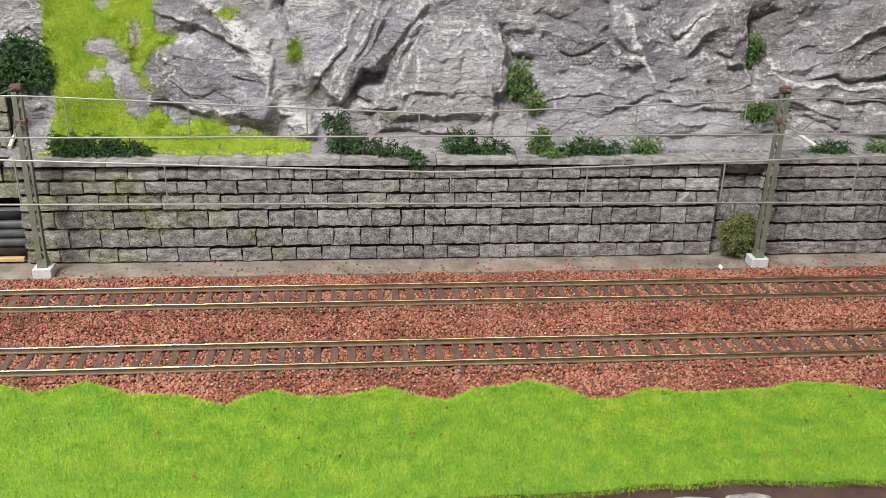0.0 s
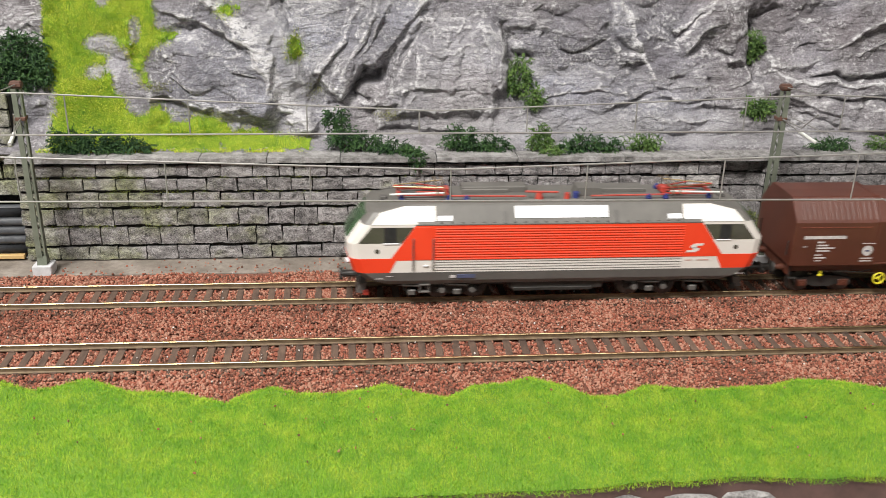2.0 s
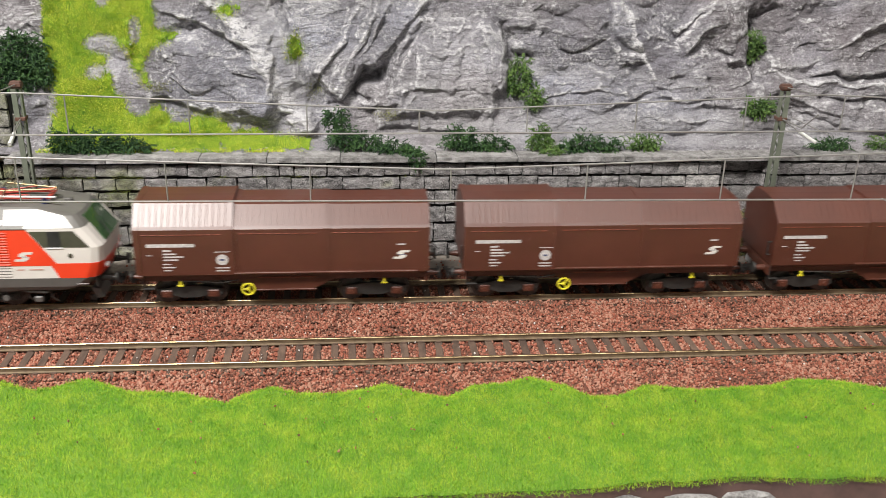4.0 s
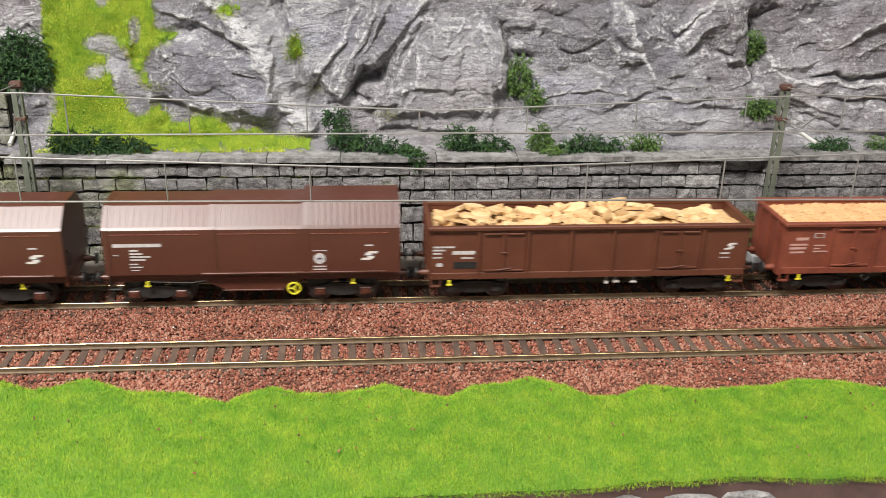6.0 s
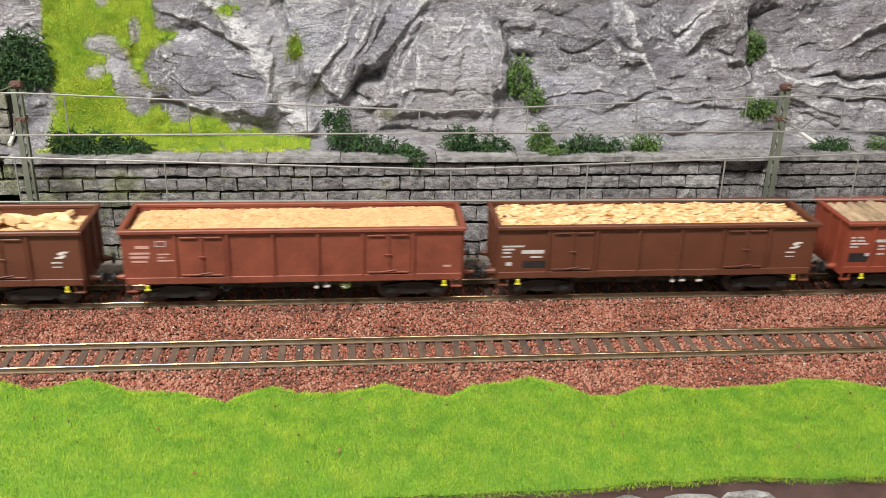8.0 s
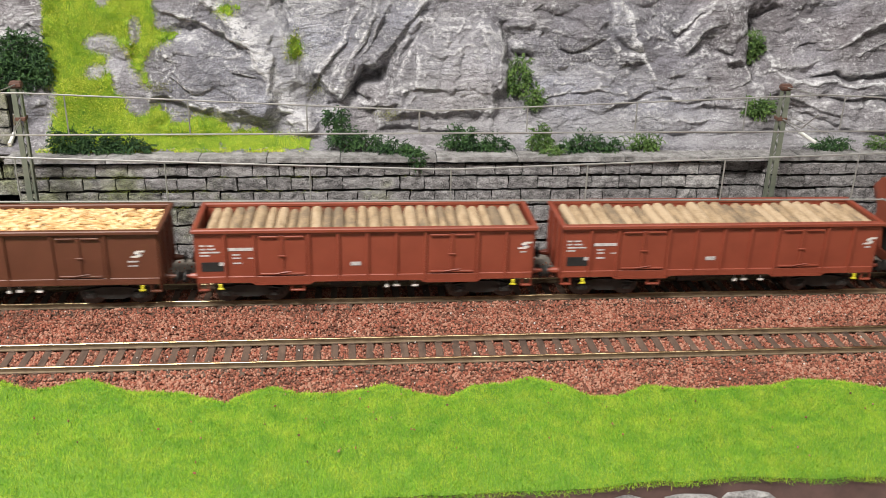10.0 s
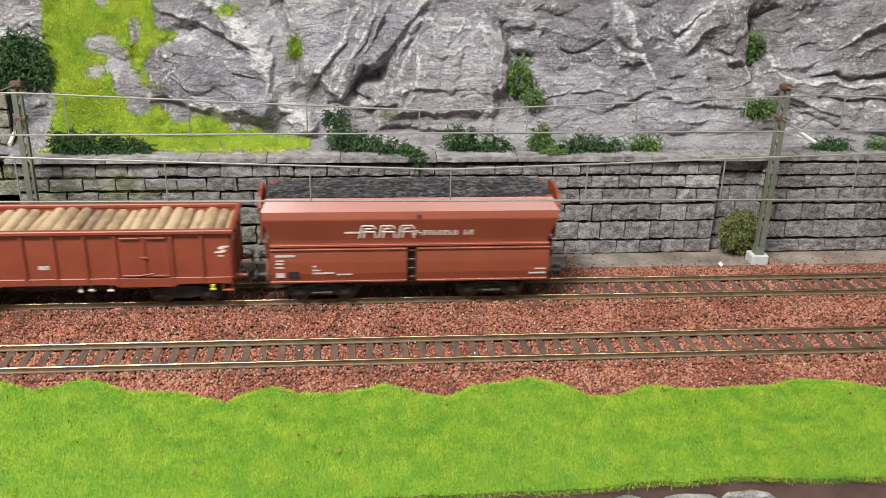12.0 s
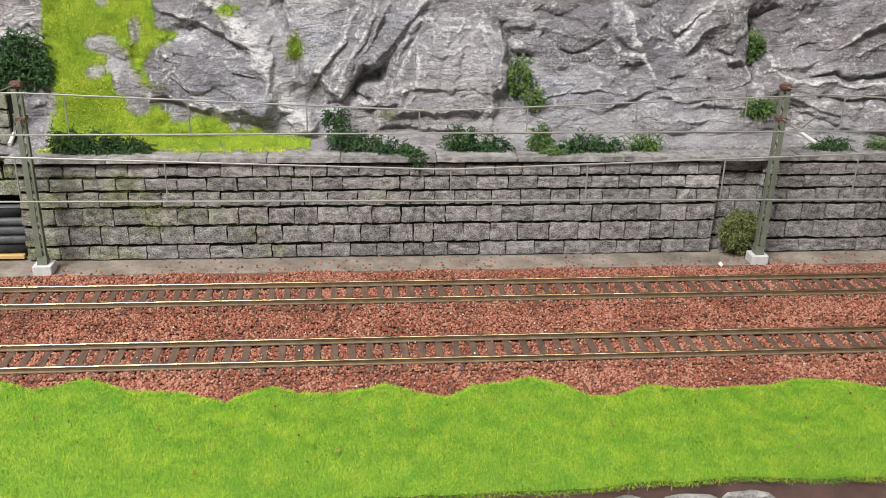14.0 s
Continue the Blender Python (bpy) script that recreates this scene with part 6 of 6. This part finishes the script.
# hopper wagon
def hopper_wagon(x0):
    t = vehicle("hopper_wagon", "orange-brown hopper wagon heaped with black coal", "wagon", x0)

    def ring(z, hx, hy):
        return [(-hx, -hy, z), (hx, -hy, z), (hx, hy, z), (-hx, hy, z)]
    part("hopper_body", Shape().loft([ring(27.6, 57.2, 13.8), ring(38.8, 60.6, 16.8), ring(39.4, 60.8, 16.8), ring(42.2, 61.0, 15.9), ring(46.8, 58.8, 12.0)]), M_HOP, t)
    for s in (-1, 1):
        part("flange", Shape().box(-58.2, 58.2, min(s * 12, s * 15.6), max(s * 12, s * 15.6), 26.6, 27.7, 0.2), M_HOP, t)
        for a, b in ((-58.4, -1.9), (2.3, 58.2)):
            f = part("discharge_flap", Shape().prism([(s * 13.0, 11.2), (s * 15.2, 11.6), (s * 15.9, 15), (s * 15.9, 20), (s * 15.5, 25.8), (s * 13.0, 25.8)], a, b), M_HOP, t)
            part("flap_edge", Shape().box(a, b, min(s * 14, s * 16.3), max(s * 14, s * 16.3), 25.5, 26.1, 0.15).box(a, b, min(s * 13.8, s * 15.9), max(s * 13.8, s * 15.9), 10.7, 11.6, 0.2), M_HOP, f)
        lad = part("ladder", Shape().box(-1.8, -1.0, min(s * 13.6, s * 14.4), max(s * 13.6, s * 14.4), 10, 27, 0.1).box(1.4, 2.2, min(s * 13.6, s * 14.4), max(s * 13.6, s * 14.4), 10, 27, 0.1), M_DARK, t)
        for z in (12, 16, 20, 24):
            part("rung", Shape().box(-1.2, 1.6, min(s * 13.8, s * 14.3), max(s * 13.8, s * 14.3), z, z + 0.6, 0.1), M_HOP, lad)
        part("rung_holes", Shape().box(2.0, 3.6, min(s * 15.2, s * 17.4), max(s * 15.2, s * 17.4), 40.2, 41.2, 0.1).box(2.2, 3.6, min(s * 13.5, s * 15.6), max(s * 13.5, s * 15.6), 31.8, 32.6, 0.1), M_BROWN, t)
    part("core", Shape().box(-56, 56, -12.6, 12.6, 10.5, 27.5, 0.3), M_DARK, t)
    for e in (-1, 1):
        part("end_plate", Shape().prism([(-8, 27), (-9, 36), (-12.5, 43), (-10, 47.0), (-4, 48.4), (4, 48.4), (10, 47.0), (12.5, 43), (9, 36), (8, 27)], e * 61.1, e * 62.2), M_HOP, t)
        part("end_frame", Shape().prism([(-12, 11), (-9, 19), (-11, 27), (-6, 27), (-3, 15), (3, 15), (6, 27), (11, 27), (9, 19), (12, 11)], e * 59.4, e * 60.4), M_HOP, t)
        part("end_sheet", Shape().prism([(e * 57.0, 27.4), (e * 61.1, 40), (e * 60.2, 40), (e * 56, 27.4)], -11, 11, axis=1), M_HOP, t)
    # coal
    X, Y = np.meshgrid(np.arange(-59, 59.1, 1.0), np.arange(-11.9, 12, 0.85))
    h = lambda x, y: 46.9 + 3.1 * np.cos(y * 0.10) * np.clip((60 - np.abs(x)) / 12, 0, 1) ** 0.5 - 1.2 + 0.5 * lerp_noise(x, y, 8, 61)
    v = np.stack([X, Y, h(X, Y)], 2)
    r, c = v.shape[:2]
    i = np.arange(r * c).reshape(r, c)
    part("coal_heap", fast_mesh("coal_heap", v.reshape(-1, 3), np.stack([i[:-1, :-1], i[:-1, 1:], i[1:, 1:], i[1:, :-1]], 2).reshape(-1, 4), M_COAL), None, t, "black coal filling")
    n = 6000
    x, y = rng.uniform(-59, 59, n), rng.uniform(-11.6, 11.6, n)
    o = stones(n, x, y, h(x, y) + 0.1, 0.22, 0.55, M_COAL, "coal_lumps")
    o.parent = t
    tagged(o, kind="stuff")
    # emblem: plain outlined shapes, and a bar for the name beside it
    for s in (-1, 1):
        y_at = lambda z: 13.8 + (z - 27.6) * 3.0 / 11.2 + 0.1

        def bar(xa, za, xb, zb, w=0.55):
            k.tube((xa if s < 0 else -xa, s * (y_at(za) - w + 0.12), za), (xb if s < 0 else -xb, s * (y_at(zb) - w + 0.12), zb), w, n=6)
        k = Shape()
        bar(-27.5, 33.0, -20.5, 33.0, 0.75)
        for xa in (-21.5, -13.5, -5.5):
            bar(xa, 30.2, xa + 1.2, 36.2), bar(xa + 1.2, 36.2, xa + 5.6, 36.2), bar(xa + 5.6, 36.2, xa + 6.8, 34.6), bar(xa + 1.4, 33.2, xa + 6.4, 33.2), bar(xa + 6.4, 33.2, xa + 6.6, 30.2)
            bar(xa + 1.8, 30.2, xa + 2.4, 34.8), bar(xa + 2.4, 34.8, xa + 5.0, 34.8)
        part("emblem", k, M_LWHITE, t, "white outlined emblem with a bar")
        k = Shape()
        for j in range(12):
            if j in (9,):
                continue
            bar(0.7 + j * 2.15, 31.4, 0.7 + j * 2.15, 33.7, 0.42), bar(1.7 + j * 2.15, 31.4, 1.7 + j * 2.15, 33.7 - 0.9 * (j % 3 == 1), 0.36)
        part("name_bar", k, M_LWHITE, t, "white name lettering drawn as plain bars")
    marks(t, [(-56, 22.6, 8, 1.2), (-56, 20.6, 3.4, 0.8), (-56, 19.2, 3.4, 0.9), (-56, 17.6, 3.4, 0.8), (-56, 13.4, 3.6, 2.4), (-41, 17.9, 1.8, 0.9), (-41, 16.2, 3.2, 0.8), (-41, 14.8, 9, 0.9), (-31, 14.2, 6.4, 0.8), (52.5, 15.6, 4.6, 0.8), (50, 13.6, 7.2, 0.9)], 15.95)
    marks(t, [(-51, 13.2, 4.6, 3.4)], 15.95, "black chalk panel", M_BLACK, "chalk_panel")
    part("underframe", Shape().box(-58, 58, -10, 10, 8.6, 11.0, 0.3), M_DARK, t)
    for s in (-1, 1):
        for x in (-37, 34.6):
            part("brake_block", Shape().box(x - 4, x + 4, min(s * 12.4, s * 13.4), max(s * 12.4, s * 13.4), 4.4, 5.4, 0.2).box(x - 3, x + 3, min(s * 12.4, s * 13.4), max(s * 12.4, s * 13.4), 7, 7.6, 0.2), M_WHEEL, t)
    bogie(t, -37, 9.6, x0, M_DARK), bogie(t, 34.6, 9.6, x0, M_DARK)
    buffers(t, 59.5, M_DARK)


hopper_wagon(1668.1)


# electric locomotive
def locomotive(x0):
    t = vehicle("electric_locomotive", "red and white electric locomotive with grey roof and lowered pantographs", "locomotive", x0)

    def outline(z, L, b, w, wn, d=0.0):
        h = [(L - b, w), (L - b * 0.35, (w + wn) / 2 + 0.7), (L, wn), (L + 1.0, wn * 0.45)]
        q = [(x, -y) for x, y in h] + [(x, y) for x, y in h[::-1]]
        q = q + [(-x, -y) for x, y in q]
        return [(x + (d if x > 0 else -d), y + (d if y > 0 else -d), z) for x, y in q]
    lev = {9.6: (78, 6, 15.8, 10), 11.5: (82.5, 6, 16.6, 11.5), 15.4: (86.6, 5, 17, 13), 21.8: (88.6, 4.5, 17, 13.6), 28.4: (88.9, 4, 17, 13.8), 36.7: (83.0, 4, 17, 13.6), 40.9: (79.3, 4, 13.8, 11.2), 43.2: (67, 3, 12.0, 10), 43.8: (64, 3, 11.2, 9)}
    o = lambda z, d=0.0: outline(z, *lev[z], d)
    part("body", Shape().loft([o(11.5), o(15.4), o(21.8), o(28.4), o(36.7)]), M_LWHITE, t)
    roof = part("roof", Shape().loft([o(36.7, 0.02), o(40.9), o(43.2), o(43.8)]), M_LROOF, t)
    part("skirt", Shape().loft([o(9.6), o(11.5, 0.2), o(15.4, 0.2)]), M_LSKIRT, t)
    for e in (-1, 1):
        def end_band(z0, z1, xi0, xi1, d):
            rows = []
            for z, xi in ((z0, xi0), (z1, xi1)):
                pts = [p for p in o(z, d) if p[0] * e > 0]
                pts = pts if e > 0 else pts
                row = [(e * xi, pts[0][1], z)] + pts + [(e * xi, pts[-1][1], z)]
                rows.append(row)
            return Shape().loft(rows)
        part("nose_band", end_band(15.4, 21.8, 71.4, 68.2, 0.14), M_LRED, t, "red band round the nose")
        # windscreen
        part("windscreen", Shape().loft([[(e * 89.5, -10.4, 29.4), (e * 90.1, 0, 29.4), (e * 89.5, 10.4, 29.4), (e * 88, 10.4, 29.4), (e * 88, -10.4, 29.4)], [(e * 81.4, -9.4, 39.6), (e * 82.2, 0, 39.6), (e * 81.4, 9.4, 39.6), (e * 80, 9.4, 39.6), (e * 80, -9.4, 39.6)]]), M_SCREEN, t, "dark windscreen with a green reflection painted in")
        for s in (-1, 1):
            y = s * 17.0
            part("headlight", Shape().tube((e * 88, s * 10.5, 18.6), (e * 89.6, s * 10.5, 18.6), 1.2, n=12), M_SILVER, t)
            w = part("side_window", Shape().prism([(e * 78.8, 35.6), (e * 61.4, 35.6), (e * 66.3, 28.7), (e * 84.4, 28.7)], y, y + s * 0.12, axis=1), M_GLASS, t, "dark cab side window")
            part("window_sash", Shape().prism([(e * 73.6, 35.5), (e * 68.6, 35.5), (e * 68.6, 28.8), (e * 73.6, 28.8)], y + s * 0.12, y + s * 0.2, axis=1), M_BLACK, w)
            part("window_sill", Shape().box(min(e * 67.5, e * 74), max(e * 67.5, e * 74), min(y, y + s * 0.4), max(y, y + s * 0.4), 28.3, 28.75, 0.05), M_SILVER, w)
            sl = lambda z: s * (17.0 - (z - 36.7) * 3.2 / 4.2 if z < 40.9 else 13.8 - (z - 40.9) * 1.8 / 2.3)

            def slope(name, poly, m, d=0.12, parent=roof, lab=""):
                top = [(x, sl(z) + s * d, z + d) for x, z in poly]
                bot = [(x, sl(z) - s * 0.1, z - 0.1) for x, z in poly]
                return part(name, Shape().loft([bot, top]), m, parent, lab)
            slope("cab_roof_panel", [(e * 52.4, 40.9), (e * 52.4, 43.1), (e * 65, 43.1), (e * 75.2, 40.9)], M_LWHITE, 0.10)
            slope("cab_roof_panel", [(e * 60.5, 36.8), (e * 52.4, 36.8), (e * 52.4, 40.9), (e * 75.2, 40.9), (e * 78.9, 36.8)], M_LWHITE, 0.10)
            slope("vent_panel", [(e * 52.9, 37.7), (e * 52.9, 41.0), (e * 63.0, 41.0), (e * 63.0, 37.7)], M_SILVER, 0.25, roof, "silver vent panel with its bright glare painted in")
            slope("vent_panel", [(e * 45.6, 37.9), (e * 45.6, 39.6), (e * 51.6, 39.6), (e * 51.6, 37.9)], M_SILVER, 0.25, roof, "silver vent panel with its bright glare painted in")
            slope("roof_edge_cover", [(e * 52.4, 36.75), (e * 60, 36.75), (e * 60, 37.9), (e * 52.4, 37.9)], M_LROOF, 0.2)
            part("plate", Shape().tube((e * 76.6, y, 25.1), (e * 76.6, y + s * 0.15, 25.1), 1.0, n=14), M_GLASS, t, "small oval maker's plate")
            # door
            if e * s < 0:
                continue
            d = part("cab_door", Shape().box(min(e * 53.6, e * 61.4), max(e * 53.6, e * 61.4), min(y + s * 0.1, y + s * 0.28), max(y + s * 0.1, y + s * 0.28), 21.2, 35.7, 0.06), M_LRED, t)
            for x in (53.4, 61.7):
                part("grab_rail", Shape().tube((e * x, y + s * 0.8, 16.5), (e * x, y + s * 0.8, 30.5), 0.28, n=6).tube((e * x, y, 16.5), (e * x, y + s * 0.8, 16.5), 0.28, n=6).tube((e * x, y, 30.5), (e * x, y + s * 0.8, 30.5), 0.28, n=6), M_LSKIRT, d)
            part("door_handle", Shape().box(min(e * 55.2, e * 57.4), max(e * 55.2, e * 57.4), min(y + s * 0.2, y + s * 0.6), max(y + s * 0.2, y + s * 0.6), 18.2, 18.8, 0.08), M_SILVER, d)
            part("step", Shape().box(min(e * 54.5, e * 59), max(e * 54.5, e * 59), min(s * 14.6, s * 16.6), max(s * 14.6, s * 16.6), 5.6, 6.2, 0.1).box(min(e * 54.5, e * 59), max(e * 54.5, e * 59), min(s * 15.2, s * 16.6), max(s * 15.2, s * 16.6), 9.0, 9.5, 0.1).tube((e * 54.8, s * 16, 5.8), (e * 54.8, s * 16, 11), 0.3, n=5).tube((e * 58.7, s * 16, 5.8), (e * 58.7, s * 16, 11), 0.3, n=5), M_LSKIRT, t)
        part("wiper", Shape().tube((e * 89.8, -5, 29.6), (e * 86.2, -3, 35), 0.25, n=5), M_DARK, t)
        part("snow_plough", Shape().prism([(e * 82, 2.6), (e * 85.5, 3.0), (e * 84.0, 7.0), (e * 81, 7.6)], -9.5, 9.5, axis=1), M_LSKIRT, t)
        part("guard_iron", Shape().box(min(e * 80, e * 82.6), max(e * 80, e * 82.6), -9.8, -8.4, 1.6, 4.2, 0.3), M_PANTO if e < 0 else M_DARK, t)
    for s in (-1, 1):
        y = s * 17.0
        part("red_side_panel", Shape().prism([(-70.9, 21.8), (-68.3, 20.9), (68.3, 20.9), (70.9, 21.8), (60.5, 36.5), (-60.5, 36.5)], y - s * 0.1, y + s * 0.1, axis=1), M_LRED, t, "bright red side panel")
        k = 13
        for i in range(k):
            z = 21.5 + 13.6 * i / (k - 1)
            part("louvre", Shape().prism([(y + s * 0.05, z - 0.42), (y + s * 0.38, z - 0.30), (y + s * 0.38, z), (y + s * 0.05, z + 0.28)], -52.4, 53.0), M_LRED, t)
        for i in range(4):
            z = 16.1 + 1.22 * i
            part("stripe", Shape().box(-52.6, 53.2, min(y, y + s * 0.1), max(y, y + s * 0.1), z, z + 0.3, 0.03), M_LROOF, t, "grey stripe")
        part("gutter", Shape().box(-61, 61, min(y - s * 0.2, y + s * 0.25), max(y - s * 0.2, y + s * 0.25), 36.4, 36.9, 0.08), M_LROOF, t)
        sl = lambda z: s * (17.0 - (z - 36.7) * 3.2 / 4.2 if z < 40.9 else 13.8 - (z - 40.9) * 1.8 / 2.3)
        for a, b, z0, z1 in ((-19.4, 20.0, 38.6, 40.8), (-19.4, 20.0, 40.8, 42.8)):
            poly = [(a, z0), (b, z0), (b, z1), (a, z1)]
            part("vent_panel", Shape().loft([[(x, sl(z + (0.01 if z == z0 else -0.01)) - s * 0.1, z - 0.1) for x, z in poly], [(x, sl(z + (0.01 if z == z0 else -0.01)) + s * 0.25, z + 0.25) for x, z in poly]]), M_SILVER, roof, "silver vent panel with its bright glare painted in")
        for x in (-23.5, 23.7):
            part("roof_seam", Shape().loft([[(x - 0.8, s * 17.0, 36.9), (x + 0.8, s * 17.0, 36.9), (x + 0.8, s * 13.8, 41.0), (x - 0.8, s * 13.8, 41.0)], [(x - 0.8, s * 17.3, 37.1), (x + 0.8, s * 17.3, 37.1), (x + 0.8, s * 14.1, 41.3), (x - 0.8, s * 14.1, 41.3)]]), M_LSKIRT, roof)
        for i in range(24):
            x = -50 + 4.35 * i
            part("bolt", Shape().box(x - 0.5, x + 0.5, min(s * 16.4, s * 16.85), max(s * 16.4, s * 16.85), 37.2, 37.7, 0.05), M_LSKIRT, roof)
        part("equipment_tank", Shape().box(-20, 20.6, min(s * 9, s * 14.6), max(s * 9, s * 14.6), 5.6, 10.6, 0.6).box(-18.5, 16, min(s * 14.4, s * 15.2), max(s * 14.4, s * 15.2), 5.2, 6.8, 0.2), M_DARK, t)
        for x in (-49, -36, 35, 48):
            part("axle_cover", Shape().tube((x, s * 12, 5.6), (x, s * 14.4, 5.6), 1.8, 1.3, n=12).box(x - 4.5, x + 4.5, min(s * 12, s * 13.4), max(s * 12, s * 13.4), 8, 9, 0.2), M_LSKIRT, t)
        for x in (-66, -57, -44, -29, 28, 43, 56, 65):
            part("sand_pipe", Shape().tube((x, s * 13.6, 10), (x + 1.2, s * 13.8, 5.6), 0.35, n=6).tube((x + 1.2, s * 13.8, 5.6), (x + 3.4, s * 12.6, 3.0), 0.3, n=6), M_WHEEL, t)
        for x in (-62, -42.5, 41.5, 61):
            part("damper", Shape().tube((x - 4, s * 14.6, 8.6), (x + 4, s * 14.6, 8.2), 0.75, n=8).tube((x - 6, s * 14.6, 8.7), (x - 4, s * 14.6, 8.6), 0.4, n=6), M_WHEEL, t, "dull grey damper")
            part("brake_unit", Shape().box(x - 1.6, x + 1.6, min(s * 13, s * 14.8), max(s * 13, s * 14.8), 3.6, 6.2, 0.4), M_LSKIRT, t)
        part("builder_panel", Shape().box(-43, -35.5, min(s * 17.1, s * 17.4), max(s * 17.1, s * 17.4), 12.7, 14.3, 0.03), M_GREYBLUE, t, "small dark blue panel")
    logo(t, 58.6, 24.9, 17.12, 1.05)
    marks(t, [(-46.2, 12.8, 2.6, 1.5), (-78, 12.6, 4, 0.4), (-73, 13.6, 2.6, 0.4), (78, 12.6, 4, 0.4)], 17.22)
    marks(t, [(55, 19.0, 3.0, 0.6), (60, 19.0, 5.4, 0.6)], 17.05, "pale red running number drawn as bars", M_FADED)
    # roof gear
    for e in (-1, 1):
        p = part("pantograph", Shape().box(min(e * 46, e * 68), max(e * 46, e * 68), -4.6, -3.8, 44.8, 45.5, 0.1).box(min(e * 46, e * 68), max(e * 46, e * 68), 3.8, 4.6, 44.8, 45.5, 0.1).box(min(e * 46, e * 47.5), max(e * 46, e * 47.5), -4.6, 4.6, 44.8, 45.8, 0.1).box(min(e * 66.5, e * 68), max(e * 66.5, e * 68), -4.6, 4.6, 44.8, 45.8, 0.1), M_PANTO, roof, "red lowered pantograph")
        part("lower_arm", Shape().tube((e * 48, 0, 46), (e * 69, 0, 47.6), 0.6, n=8).tube((e * 48, -3, 46), (e * 60, -5.5, 47), 0.35, n=6).tube((e * 48, 3, 46), (e * 60, 5.5, 47), 0.35, n=6), M_PANTO, p)
        part("upper_arm", Shape().tube((e * 69, -1.2, 47.8), (e * 49, -5, 48.6), 0.32, n=6).tube((e * 69, 1.2, 47.8), (e * 49, 5, 48.6), 0.32, n=6), M_RAILTOP, p)
        for x in (48.5, 51.5):
            part("contact_strip", Shape().tube((e * x, -9, 48.9), (e * x, 9, 48.9), 0.3, n=6).tube((e * x, -9, 48.9), (e * x, -11.5, 47.2), 0.35, n=6).tube((e * x, 9, 48.9), (e * x, 11.5, 47.2), 0.25, n=6), M_RAIL, p)
        part("contact_rod", Shape().tube((e * 71, -7.5, 46.6), (e * 48, -8.2, 47.4), 0.42, n=6), M_INSUL, p, "pale metal guide rod")
        part("spring_box", Shape().box(min(e * 46, e * 48.8), max(e * 46, e * 48.8), -2, 2, 45.4, 47.4, 0.4), M_PANTO, p)
        for x, yy in ((46.5, -7.5), (39, -7.5), (66, -6), (46.5, 6)):
            part("insulator", Shape().tube((e * x, yy, 43.6), (e * x, yy, 46), 1.1, 0.8, n=10).tube((e * x, yy, 44.3), (e * x, yy, 44.8), 1.4, n=10), M_BLUE, roof, "blue roof insulator")
        part("roof_hatch", Shape().box(min(e * 20, e * 40), max(e * 20, e * 40), 1, 9, 43.7, 45.6, 0.3), M_LROOF, roof)
        part("roof_conduit", Shape().tube((e * 46, -7.5, 45.8), (e * 14, -7.5, 45.4), 0.4, n=6), M_PANTO, roof, "red roof conductor")
        part("horn", Shape().box(min(e * 72, e * 75), max(e * 72, e * 75), -1.5, 1.5, 42.2, 43.8, 0.2), M_LSKIRT, roof)
    part("breaker_box", Shape().prism([(8, 44), (20, 44), (19, 47.4), (9, 47.4)], -3.5, 4.5, axis=1), M_LROOF, roof)
    part("main_switch", Shape().tube((-8, -6, 43.7), (-8, -6, 46.5), 1.8, 1.2, n=12).tube((4, -6, 43.7), (4, -6, 46.3), 1.3, 1.0, n=12).tube((-14, -6, 47), (0, -6, 46.6), 0.5, n=6), M_PANTO, roof)
    part("switch_insulator", Shape().tube((8, -5, 43.7), (8, -5, 46.2), 1.4, n=10), M_BLUE, roof)
    part("roof_duct", Shape().box(-40, -12, 2, 9, 43.7, 46.4, 0.3), M_LROOF, roof)
    bogie(t, -42.5, 7.8, x0, M_DARK), bogie(t, 41.5, 7.8, x0, M_DARK)
    part("drive_block", Shape().box(-60, 60, -10, 10, 6, 11, 0.4), M_DARK, t)
    buffers(t, 85.5, M_DARK, 7.0)


locomotive(342.2)


# ---- the train's run ----
def gone(t):
    """How far the train has come, in millimetres."""
    return float(np.interp(t, [0, 3.0, 5.5, 8.2, 10.4, 14], [0, 416.4, 764.6, 1139.5, 1444.4, 1943.2]))


def motions():
    for t, x0 in VEHICLES:
        walk(t, [(s, pose((x0 - gone(s)) * MM, 0, 0)) for s in (0, 1.5, 3, 4.25, 5.5, 6.85, 8.2, 9.3, 10.4, 12.2, 14)])
    for w, x, x0 in SPINNERS:
        rows = []
        turn = lambda s: (s, pose(x * MM, 0, 5.1 * MM, 0, -math.degrees(gone(s) / 5.1), 0))
        for k in range(421):
            s = k / 30
            rows.append(turn(s))
        walk(w, rows)


motions()
